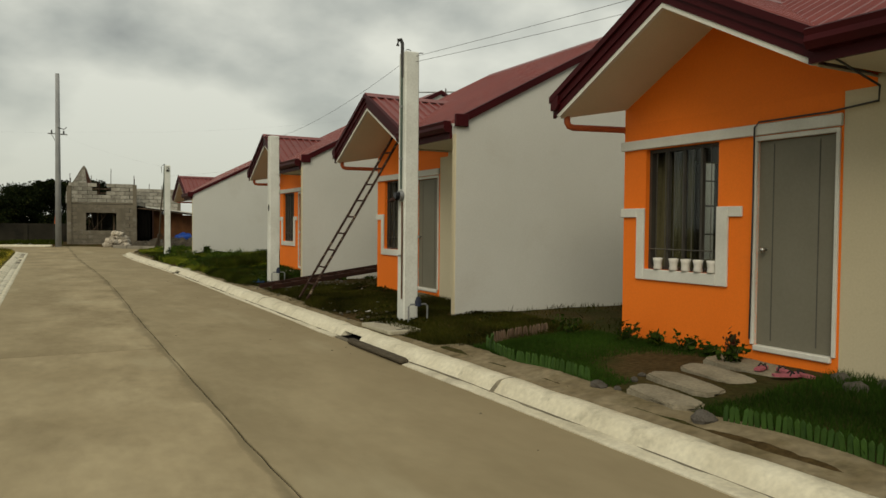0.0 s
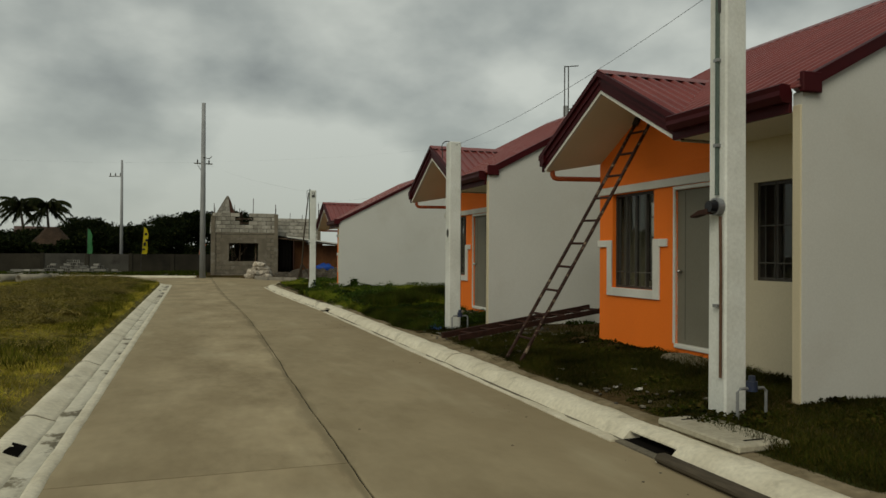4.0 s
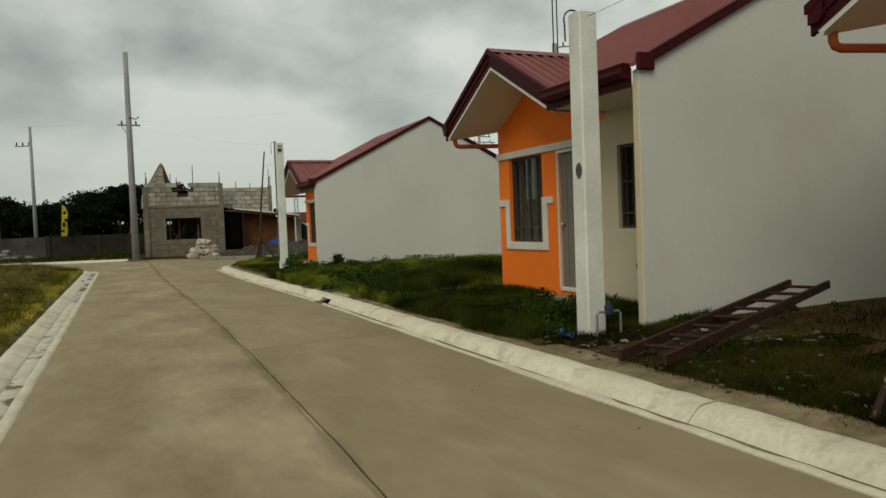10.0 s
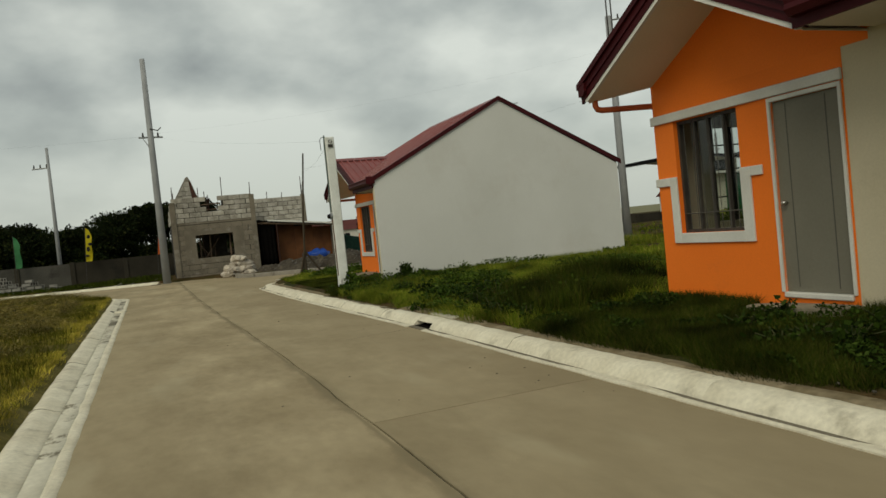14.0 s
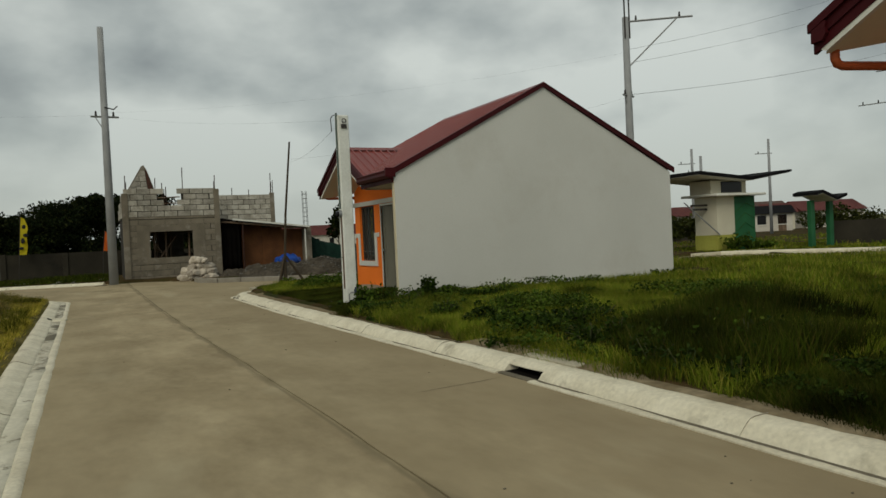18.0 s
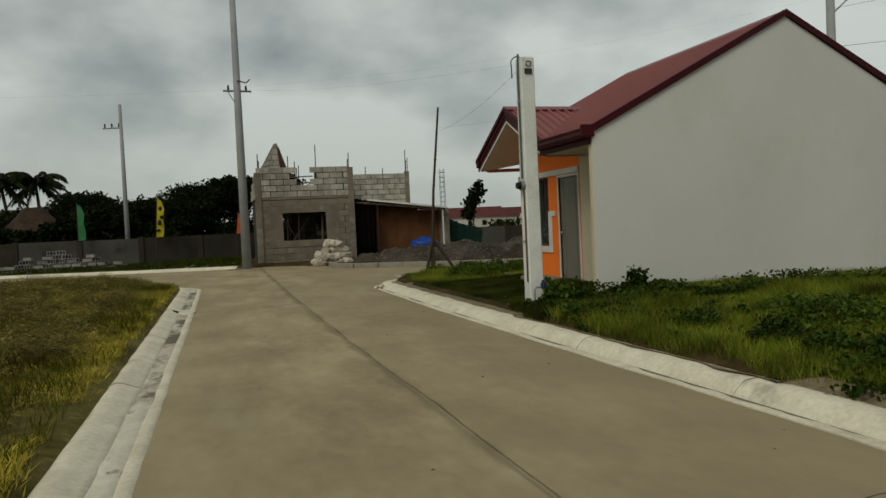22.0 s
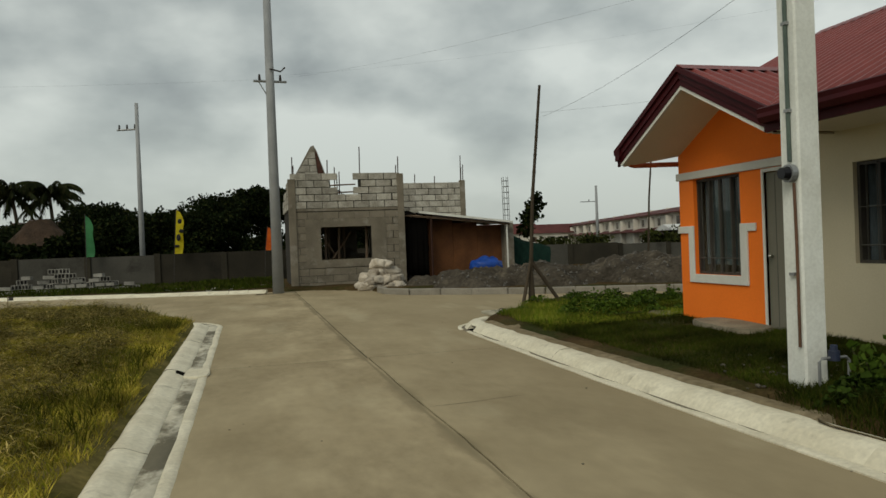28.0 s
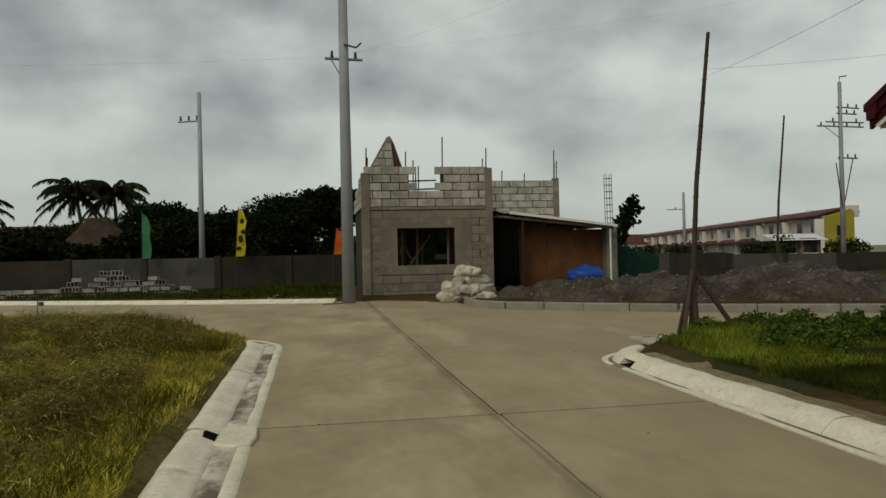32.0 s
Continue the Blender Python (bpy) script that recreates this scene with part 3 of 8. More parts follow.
tagged(grid_mesh("road_junction_right", uneven([(MIDDLE + 0.007, 60, 16)]), uneven([(Y_CROSS + 0.008, 56, 16), (56, 62, 2)]), lambda x, y: base_z(y), M_ROAD),
       "concrete paving of the cross road", "road", kind="structure")
tagged(grid_mesh("road_junction_joint", [MIDDLE - 0.02, MIDDLE + 0.02], steps(Y_CROSS + 0.008, 53.5, 16), lambda x, y: base_z(y) - 0.012, M_JOINT),
       "dark open joint in the concrete", "road", kind="structure")
tagged(grid_mesh("road_entry", uneven([(16, 62, 8)]), uneven([(8, 39.8, 6)]), lambda x, y: 0.0, M_ROAD),
       "concrete entry road behind the houses", "road", kind="structure")

# kerbs: a flat toe strip, a gutter line with shade painted in, a rounded sloping face
def kerb_piece(path, profile, inset=None):
    """Sweep a profile of (outwards, up) along points given with their outward normals; inset(y) pushes the inner part back."""
    bm = bmesh.new()
    rings = []
    for (x, y), (nx, ny) in path:
        z = base_z(y)
        k = inset(y) if inset else 0.0
        rings.append([(x + nx * p, y + ny * p, z + u) for p, u in ((o + k * min(1.0, max(0.0, (0.36 - o) / 0.2)), u) for o, u in profile)])
    vs = [[bm.verts.new(p) for p in r] for r in rings]
    for a, b in zip(vs, vs[1:]):
        for i in range(len(profile) - 1):
            bm.faces.new((a[i], b[i], b[i + 1], a[i + 1]))
    bm.faces.new([bm.verts.new(p) for p in rings[0]])
    bm.faces.new([bm.verts.new(p) for p in rings[-1][::-1]])
    return bm


FACE_R = [(0.100, -0.02), (0.118, 0.016), (0.16, 0.062), (0.205, 0.102), (0.235, 0.121), (0.28, 0.131), (0.36, 0.137), (0.43, 0.135), (0.465, 0.10), (0.48, -0.1)]
LINTEL_R = [(0.31, -0.1), (0.31, 0.086), (0.192, 0.082), (0.196, 0.096), (0.235, 0.121), (0.28, 0.131), (0.36, 0.137), (0.43, 0.135), (0.465, 0.10), (0.48, -0.1)]
LIP_L = [(-0.035, -0.012), (-0.012, 0.010), (0.02, 0.017), (0.06, 0.018), (0.085, 0.009), (0.10, -0.02)]
BED_L = [(0.05, -0.02), (0.06, 0.008), (0.18, 0.006), (0.33, 0.016), (0.36, -0.02)]
FACE_L = [(0.235, -0.02), (0.25, 0.013), (0.30, 0.028), (0.37, 0.058), (0.43, 0.082), (0.50, 0.086), (0.55, 0.06), (0.57, -0.1)]


def broad_toe(y):
    """The toe is broader before the first house."""
    return 0.065 * min(1.0, max(0.0, (9.6 - y) / 1.5))


def toe_piece(path, seed):
    """The pale strip at the kerb's foot, its inner edge ragged so that the dark gutter shows in dashes."""
    bm = bmesh.new()
    rings = []
    for (x, y), (nx, ny) in path:
        z = base_z(y)
        e = 0.055 + broad_toe(y) + 0.06 * min(1.0, max(0.0, 0.5 + 1.7 * bumps(x, y, 0.9, seed) + 0.8 * bumps(x, y, 3.1, seed)))
        w = 0.022 * bumps(x, y, 0.8, 31.0) + 0.010 * bumps(x, y, 3.7, 17.0)
        prof = ((-0.015 + w, -0.08), (-0.015 + w, 0.012), (0.02 + w, 0.020), (e - 0.012, 0.019), (e, 0.012), (e, -0.08))
        rings.append([bm.verts.new((x + nx * o, y + ny * o, z + u)) for o, u in prof])
    for a, b in zip(rings, rings[1:]):
        for i in range(5):
            bm.faces.new((a[i], b[i], b[i + 1], a[i + 1]))
    bm.faces.new(rings[0])
    bm.faces.new(rings[-1][::-1])
    return bm


kerb_r = thing("kerb_right", (4.3, 5, 0), "whitewashed concrete kerb with a sloping rounded face", "kerb", kind="structure")
INLETS = ((10.42, 11.10), (26.45, 27.12), (41.95, 42.28))
ys = sorted([y for y in uneven([(-30, 0, 60), (0, 42.3, 330)]) if not any(a - 0.06 < y < b + 0.06 for a, b in INLETS)] + [v for p in INLETS for v in p])
line = [((road_r(y), y), (1, 0)) for y in ys]
# the corner turns away to the right
cx, cy, cr = road_r(42.3) + 1.2, 42.3, 1.2
for i in range(1, 13):
    a = radians(180 - 7.0 * i)
    line.append(((cx + cr * math.cos(a), cy + cr * math.sin(a)), (-math.cos(a), -math.sin(a))))


def wobble(bm, amount, seed):
    for v in bm.verts:
        v.co.z += amount * bumps(v.co.x * 2, v.co.y, 2.0, seed) if v.co.z > 0.005 else 0
        v.co.z += 0.2 * amount * bumps(v.co.x * 2, v.co.y, 6.5, seed + 2) if v.co.z > 0.005 else 0
        v.co.x += amount * bumps(v.co.x, v.co.y * 1.7, 1.1, seed + 4)
    return bm


i = 0
while i < len(line) - 1:
    j = min(i + 24, len(line) - 1)
    for a, b in INLETS:
        if line[i][0][1] < a:
            j = min(j, ys.index(a))
        elif line[i][0][1] == a:
            j = ys.index(b)
    if (line[i][0][1], line[j][0][1]) in INLETS:
        # an open storm inlet: the kerb bridges a dark hollow, silt lies before it
        (xa, ya), (xb, yb) = line[i][0], line[j][0]
        mid = [((road_r(y), y), (1, 0)) for y in steps(ya, yb, 6)]
        part("inlet_lintel", wobble(kerb_piece(mid, LINTEL_R), 0.012, 2.0), M_KERB, kerb_r, "chipped whitewashed lintel over the inlet")
        part("inlet_mouth", B(xa + 0.115, xa + 0.308, ya, yb, -0.05, 0.0155), M_HOLE, kerb_r, "dark open storm inlet")
        part("inlet_back", B(xa + 0.295, xa + 0.309, ya, yb, 0.016, 0.081), M_HOLE, kerb_r)
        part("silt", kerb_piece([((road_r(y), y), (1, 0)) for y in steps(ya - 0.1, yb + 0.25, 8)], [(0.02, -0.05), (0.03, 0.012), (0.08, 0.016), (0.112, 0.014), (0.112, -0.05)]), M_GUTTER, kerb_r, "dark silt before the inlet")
    else:
        part("kerb_face", wobble(kerb_piece(line[i:j + 1], FACE_R, broad_toe), 0.009, 2.0), M_KERB, kerb_r, smooth=True)
        part("kerb_toe", toe_piece(line[i:j + 1], 5.0), M_STRIP, kerb_r)
    i = j
# dark strip: gutter dirt plus the shadow line under the kerb face
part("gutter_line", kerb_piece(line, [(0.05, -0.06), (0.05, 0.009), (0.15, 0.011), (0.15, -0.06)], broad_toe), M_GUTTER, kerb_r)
kerb_l = thing("kerb_left", (-0.9, 20, 0), "whitewashed concrete kerb and shallow gutter with damp patches", "kerb", kind="structure")
line_l = [((ROAD_L, y), (-1, 0)) for y in uneven([(-8.0, 6, 36), (6, 45.6, 264)])]
for i in range(1, 9):
    a = radians(9 * i)
    line_l.append(((ROAD_L - 1.5 + 1.5 * math.cos(a), 45.6 + 1.5 * math.sin(a)), (-math.cos(a), -math.sin(a))))
i = 0
while i < len(line_l) - 1:
    j = min(i + 22, len(line_l) - 1)
    part("kerb_face", wobble(kerb_piece(line_l[i:j + 1], FACE_L), 0.010, 9.0), M_KERB, kerb_l, smooth=True)
    part("kerb_lip", wobble(kerb_piece(line_l[i:j + 1], LIP_L), 0.010, 14.0), M_STRIP, kerb_l, "whitewashed lip along the paving", smooth=True)
    i = j

k = [q for q in range(len(line_l)) if line_l[q][0][1] > 31][0]
part("gutter_bed", kerb_piece(line_l[:k + 1], BED_L), M_POCKED, kerb_l, "pale gutter bed pocked with dark hollows", smooth=True)
part("gutter_bed", kerb_piece(line_l[k:], BED_L), M_DAMP, kerb_l, "damp dirty gutter bed", smooth=True)
# fresh cement pad round the inlet near the corner
bm = bmesh.new()
pad = [(-0.50, 39.25), (-0.47, 39.5), (-0.49, 39.82), (-0.60, 39.9), (-0.79, 39.88), (-0.80, 39.3), (-0.62, 39.2)]
prism(bm, pad, "z", -0.02, 0.034)
bmesh.ops.bevel(bm, geom=[e for e in bm.edges if all(v.co.z > 0.03 for v in e.verts)], offset=0.012, segments=1, affect="EDGES")
part("cement_pad", bm, M_STRIP, kerb_l, "smooth pale cement pad round the inlet")

# open joints across the kerbs
M_KJOINT = material("kerb_joint_dirt", (0.33, 0.30, 0.235), (0.22, 0.2, 0.155), scale=6, rough=0.95)
for yj in (-3.5, 1.6, 6.9, 16.1, 23.8, 28.9, 31.6, 38.4):
    part("open_joint", kerb_piece([((road_r(yj), yj), (1, 0)), ((road_r(yj) + 0.01, yj + 0.007), (1, 0))], [(o, u + 0.007 if u > 0 else u) for o, u in FACE_R]), M_KJOINT, kerb_r)
for yj in (13.4, 17.2, 21.1, 24.6, 28.3, 31.9, 35.6, 39.62, 42.9):
    part("open_joint", kerb_piece([((ROAD_L, yj), (-1, 0)), ((ROAD_L - 0.01, yj + 0.007), (-1, 0))], [(o, u + 0.008 if u > 0 else u) for o, u in FACE_L]), M_KJOINT, kerb_l)

# ---- houses ----
H_LEN = 5.27
WX = 7.0                       # front wall
FWX0, FWX1 = 6.08, 13.94        # firewall front and back ends
RIDGE_X = 10.05
G_L, G_HALF = 3.73, 1.87       # front gable: middle and half span


def wall_with_holes(x0, x1, y0, y1, z0, z1, holes):
    """A wall across x in one piece, with rectangular openings (y0, y1, z0, z1) through it."""
    ys = sorted({y0, y1, *[v for h in holes for v in h[:2]]})
    zs = sorted({z0, z1, *[v for h in holes for v in h[2:]]})
    bm = bmesh.new()
    ids = {}

    def vert(x, i, j):
        if (x, i, j) not in ids:
            ids[x, i, j] = bm.verts.new((x, ys[i], zs[j]))
        return ids[x, i, j]

    def full(i, j):
        if not (0 <= i < len(ys) - 1 and 0 <= j < len(zs) - 1):
            return False
        cy_, cz_ = (ys[i] + ys[i + 1]) / 2, (zs[j] + zs[j + 1]) / 2
        return not any(a < cy_ < b and c < cz_ < d for a, b, c, d in holes)
    for i in range(len(ys) - 1):
        for j in range(len(zs) - 1):
            if full(i, j):
                for x in (x0, x1):
                    bm.faces.new([vert(x, i, j), vert(x, i + 1, j), vert(x, i + 1, j + 1), vert(x, i, j + 1)])
                for di, dj, (p, q) in ((-1, 0, ((i, j), (i, j + 1))), (1, 0, ((i + 1, j), (i + 1, j + 1))), (0, -1, ((i, j), (i + 1, j))), (0, 1, ((i, j + 1), (i + 1, j + 1)))):
                    if not full(i + di, j + dj):
                        bm.faces.new([vert(x0, *p), vert(x0, *q), vert(x1, *q), vert(x1, *p)])
    return bm


def sheet(x0, z0, x1, z1, ya, yb, clip=None):
    """A ribbed roofing sheet falling along x, between two places along y. clip(y) gives the lower start along the fall."""
    bm = bmesh.new()
    prof = []
    y = ya
    while y < yb - 0.01:
        for dy, h in ((0.0, 0.0), (0.13, 0.0), (0.15, 0.04), (0.18, 0.04), (0.20, 0.0)):
            if y + dy <= yb + 1e-6:
                prof.append((y + dy, h))
        y += 0.20
    prof = sorted(set((round(a, 4), b) for a, b in prof))
    lo, hi, lo2, hi2 = [], [], [], []
    for y, h in prof:
        s = clip(y) if clip else 0.0
        xa, za = x0 + (x1 - x0) * s, z0 + (z1 - z0) * s
        lo.append(bm.verts.new((xa, y, za + h)))
        hi.append(bm.verts.new((x1, y, z1 + h)))
        lo2.append(bm.verts.new((xa, y, za + h - 0.012)))
        hi2.append(bm.verts.new((x1, y, z1 + h - 0.012)))
    for i in range(len(prof) - 1):
        bm.faces.new((lo[i], lo[i + 1], hi[i + 1], hi[i]))
        bm.faces.new((lo2[i + 1], lo2[i], hi2[i], hi2[i + 1]))
        bm.faces.new((lo[i], lo2[i], lo2[i + 1], lo[i + 1]))
    return bm


def window_unit(parent, x, y0, y1, z0, z1, mullions, rail, open_half=True):
    """An aluminium sliding window with a bar grille inside its opening."""
    fr = bmesh.new()
    for a in ((y0, y0 + 0.04, z0, z1), (y1 - 0.04, y1, z0, z1), (y0 + 0.04, y1 - 0.04, z0, z0 + 0.04), (y0 + 0.04, y1 - 0.04, z1 - 0.04, z1)):
        box(fr, x, x + 0.08, *a)
    frame_ob = part("window_frame", fr, M_ALU, parent, "dark bronze aluminium window frame")
    n = mullions
    w = (y1 - y0 - 0.08) / n
    for i in range(n):
        a = y0 + 0.04 + i * w
        shift = 0.02 if i % 2 else 0.05
        if open_half and i == n - 1:
            continue
        pane = part("pane", B(x + shift, x + shift + 0.006, a + 0.005, a + w - 0.005, z0 + 0.045, z1 - 0.045), M_GLASS, frame_ob)
        pane.visible_shadow = False
    for i in range(1, n):
        a = y0 + 0.04 + i * w
        part("mullion", B(x + 0.005, x + 0.055, a - 0.018, a + 0.018, z0 + 0.04, z1 - 0.04), M_ALU, frame_ob)
    g = bmesh.new()
    for zz in rail:
        tube(g, [(x - 0.012, y0 + 0.02, zz), (x - 0.012, y1 - 0.02, zz)], 0.008, 6)
    k = 8
    for i in range(1, k):
        yy = y0 + (y1 - y0) * i / k
        tube(g, [(x - 0.012, yy, z0 + 0.01), (x - 0.012, yy, z1 - 0.01)], 0.005, 6)
    part("grille", g, M_GRILLE, parent, "thin grey steel bar grille")


def build_house(RIDGE_Z, EAVE_Z, G_TOP, end_box):
    TAN_M = (RIDGE_Z - EAVE_Z) / (RIDGE_X - 6.02)
    TAN_G = (G_TOP - EAVE_Z) / G_HALF
    h = thing("house", (10.0, 2.6, 0.2), "small bungalow with an orange gable front and white side wall", "house", group="bungalows along the road")
    # walls
    fw = bmesh.new()
    prism(fw, [(FWX0, 0.05), (FWX1, 0.05), (FWX1, EAVE_Z - 0.05), (RIDGE_X, RIDGE_Z - 0.06), (FWX0, EAVE_Z - 0.05)], "y", 0.0, 0.12)
    part("side_wall", fw, M_WHITE, h, "tall off-white firewall rising to a gable")
    part("side_wall_end", B(FWX0 - 0.012, FWX0 + 0.10, 0.012, 0.121, 0.05, EAVE_Z - 0.17, bevel=0.008), M_CREAM, h, "cream-painted wall end")
    part("front_wall", wall_with_holes(WX, WX + 0.15, 0.12, 2.26, 0.05, EAVE_Z - 0.22, [(0.52, 1.68, 1.385, 2.58)]), M_CREAM, h, "smooth cream front wall")
    og = wall_with_holes(WX - 0.004, WX + 0.15, 2.26, H_LEN, 0.05, 3.0, [(2.325, 3.215, 0.44, 2.615), (3.735, 4.875, 1.165, 2.665)])
    part("front_wall", og, M_ORANGE, h, "bright orange painted front wall")
    top = G_TOP - 0.13
    half = (top - 3.0) / TAN_G
    og = bmesh.new()
    prism(og, [(max(1.95, G_L - half), 3.0), (H_LEN, 3.0), (H_LEN, top - TAN_G * (H_LEN - G_L)), (G_L, top), (max(1.95, G_L - half), top - TAN_G * (G_L - max(1.95, G_L - half)))], "x", WX - 0.004, WX + 0.15)
    part("gable_wall", og, M_ORANGE, h, "bright orange painted gable wall")
    fwl = wall_with_holes(H_LEN - 0.15, H_LEN, WX + 0.15, FWX1, 0.05, EAVE_Z - 0.2, [(7.85, 9.5, 1.25, 2.6)])
    for v in fwl.verts:
        v.co.x, v.co.y = v.co.y, v.co.x
    part("far_wall", fwl, M_CREAM, h)
    for xx in (7.85, 8.2, 8.62, 9.06, 9.42):
        part("side_window_bar", B(xx, xx + 0.07, H_LEN - 0.12, H_LEN - 0.05, 1.25, 2.6), M_ALU, h)
    for zz in (1.6, 2.0, 2.35):
        part("side_window_rail", T([(7.85, H_LEN - 0.03, zz), (9.5, H_LEN - 0.03, zz)], 0.012, 6), M_GRILLE, h)
    part("back_wall", wall_with_holes(FWX1 - 0.15, FWX1, 0.15, H_LEN - 0.15, 0.05, EAVE_Z - 0.2, [(1.2, 2.4, 1.2, 2.4)]), M_CREAM, h)
    part("floor_slab", B(WX + 0.15, FWX1 - 0.15, 0.15, H_LEN - 0.15, 0.05, 0.46), M_ROOM, h)
    part("partition", B(10.2, 10.3, 0.15, H_LEN - 0.15, 0.46, 3.0), M_ROOM, h)
    part("ceiling_board", B(WX + 0.15, FWX1 - 0.15, 0.15, H_LEN - 0.15, 3.0, 3.04), M_ROOM, h)
    # trim
    t = WX - 0.035
    part("band", B(t - 0.01, WX - 0.005, 2.26, H_LEN + 0.03, 2.675, 2.795, bevel=0.008), M_TRIM, h, "off-white moulding")
    for a in ((3.575, 3.735, 1.03, 1.93), (4.875, 5.01, 1.03, 1.93), (3.735, 4.875, 1.03, 1.165), (3.39, 3.575, 1.815, 1.93), (5.01, H_LEN + 0.03, 1.815, 1.93)):
        part("window_trim", B(t, WX - 0.005, *a, bevel=0.006), M_TRIM, h)
    # door
    for a in ((2.285, 2.325, 0.44, 2.665), (3.215, 3.255, 0.44, 2.665), (2.325, 3.215, 2.615, 2.665)):
        part("door_frame", B(t + 0.008, WX + 0.10, *a, bevel=0.005), M_TRIM, h)
    part("door_step", B(WX - 0.04, WX + 0.12, 2.327, 3.213, 0.38, 0.442, bevel=0.01), M_TRIM, h)
    d = part("door", B(WX + 0.03, WX + 0.07, 2.328, 3.212, 0.445, 2.612), M_DOOR, h, "plain grey flush door with vertical grooves")
    for yy in (2.52, 3.04):
        part("groove", B(WX + 0.027, WX + 0.032, yy - 0.006, yy + 0.006, 0.50, 2.58), M_DOOR_LINE, d)
    k = bmesh.new()
    bmesh.ops.create_uvsphere(k, u_segments=12, v_segments=8, radius=0.03, matrix=Matrix.Translation((WX - 0.02, 3.12, 1.46)))
    tube(k, [(WX - 0.02, 3.12, 1.46), (WX + 0.03, 3.12, 1.46)], 0.014, 10)
    part("door_knob", k, M_STEEL, d, "round steel knob", smooth=True)
    window_unit(h, WX + 0.06, 3.735, 4.875, 1.165, 2.665, 4, (1.42,))
    window_unit(h, WX + 0.06, 0.52, 1.68, 1.385, 2.58, 4, (1.6, 2.05))
    # roof, main slopes in sheets
    gx = 6.02 + (G_TOP - EAVE_Z) / TAN_M   # where the front ridge meets the slope

    def cut(y):
        dz = G_TOP - TAN_G * abs(y - G_L) - EAVE_Z
        return max(0.0, dz / TAN_M / (RIDGE_X - 6.02))
    ys = [-0.04, 1.0, 2.0, 3.0, 4.0, H_LEN + 0.12]
    for a, b in zip(ys, ys[1:]):
        part("roof_sheet", sheet(6.02, EAVE_Z, RIDGE_X, RIDGE_Z, a, b, cut), M_ROOF, h, "ribbed maroon steel roofing sheet")
        part("roof_sheet", sheet(FWX1 + 0.08, EAVE_Z, RIDGE_X, RIDGE_Z, a, b), M_ROOF, h, "ribbed maroon steel roofing sheet")
    rc = bmesh.new()
    prism(rc, [(RIDGE_X - 0.2, RIDGE_Z - 0.2 * TAN_M + 0.035), (RIDGE_X, RIDGE_Z + 0.045), (RIDGE_X + 0.2, RIDGE_Z - 0.2 * TAN_M + 0.035), (RIDGE_X, RIDGE_Z + 0.03)], "y", -0.06, H_LEN + 0.14)
    part("ridge_cap", rc, M_ROOF, h)
    # front gable slopes, falling along y; ribs run down the fall
    for sgn in (-1, 1):
        bm = bmesh.new()
        x = 6.05
        prof = []
        while x < gx:
            for dx, hh in ((0, 0), (0.13, 0), (0.15, 0.04), (0.18, 0.04)):
                if x + dx < gx:
                    prof.append((x + dx, hh))
            x += 0.2
        prof.append((gx, 0))
        up, dn = [], []
        for x, hh in prof:
            half_here = G_HALF * min(1.0, max(0.0, 1 - (x - 6.02) / (gx - 6.02)) + 0.0) if x > 6.02 else G_HALF
            up.append((bm.verts.new((x, G_L, G_TOP + hh)), bm.verts.new((x, G_L, G_TOP + hh - 0.012))))
            dn.append((bm.verts.new((x, G_L + sgn * half_here, G_TOP - TAN_G * half_here + hh)), bm.verts.new((x, G_L + sgn * half_here, G_TOP - TAN_G * half_here + hh - 0.012))))
        for i in range(len(prof) - 1):
            for s in (0, 1):
                try:
                    bm.faces.new((up[i][s], up[i + 1][s], dn[i + 1][s], dn[i][s]))
                except ValueError:
                    pass
        part("gable_roof_sheet", bm, M_ROOF, h, "ribbed maroon steel roofing sheet")
    gc = bmesh.new()
    prism(gc, [(G_L - 0.16, G_TOP - 0.16 * TAN_G + 0.04), (G_L, G_TOP + 0.05), (G_L + 0.16, G_TOP - 0.16 * TAN_G + 0.04), (G_L, G_TOP + 0.03)], "x", 6.03, gx + 0.05)
    part("gable_ridge_cap", gc, M_ROOF, h)
    # barge boards: maroon, moulded, with a white strip under them
    for sgn in (-1, 1):
        run = G_HALF
        def pt(s, off):
            return (G_L + sgn * s, G_TOP - TAN_G * s + off)
        board = part("barge_board", prism(bmesh.new(), [pt(0, 0.02), pt(run, 0.02), pt(run, -0.15), pt(0, -0.15)], "x", 6.05, 6.10), M_FASCIA, h, "dark maroon moulded barge board")
        part("cap_moulding", prism(bmesh.new(), [pt(0, 0.03), pt(run + 0.02, 0.03), pt(run + 0.02, -0.05), pt(0, -0.05)], "x", 6.015, 6.049), M_FASCIA, board)
        part("lower_moulding", prism(bmesh.new(), [pt(0, -0.15), pt(run, -0.15), pt(run, -0.25), pt(0, -0.25)], "x", 6.07, 6.115), M_FASCIA, board)
        bm = bmesh.new()
        prism(bm, [pt(0, -0.25), pt(run - 0.06, -0.25), pt(run - 0.12, -0.305), pt(0, -0.305)], "x", 6.08, 6.13)
        part("barge_trim", bm, M_TRIM, h, "white strip under the barge board")
        # the free side of the soffit tapers back to the house corner
        bm = bmesh.new()
        low = run - 0.08 if sgn < 0 else H_LEN - G_L - 0.02
        rim = [(6.13, 0.0), (6.13, run - 0.08), (WX - 0.004, low), (WX - 0.004, 0.0)]
        lo, hi = ([bm.verts.new((x, *pt(q, off))) for x, q in rim] for off in (-0.30, -0.28))
        bm.faces.new(lo)
        bm.faces.new(hi[::-1])
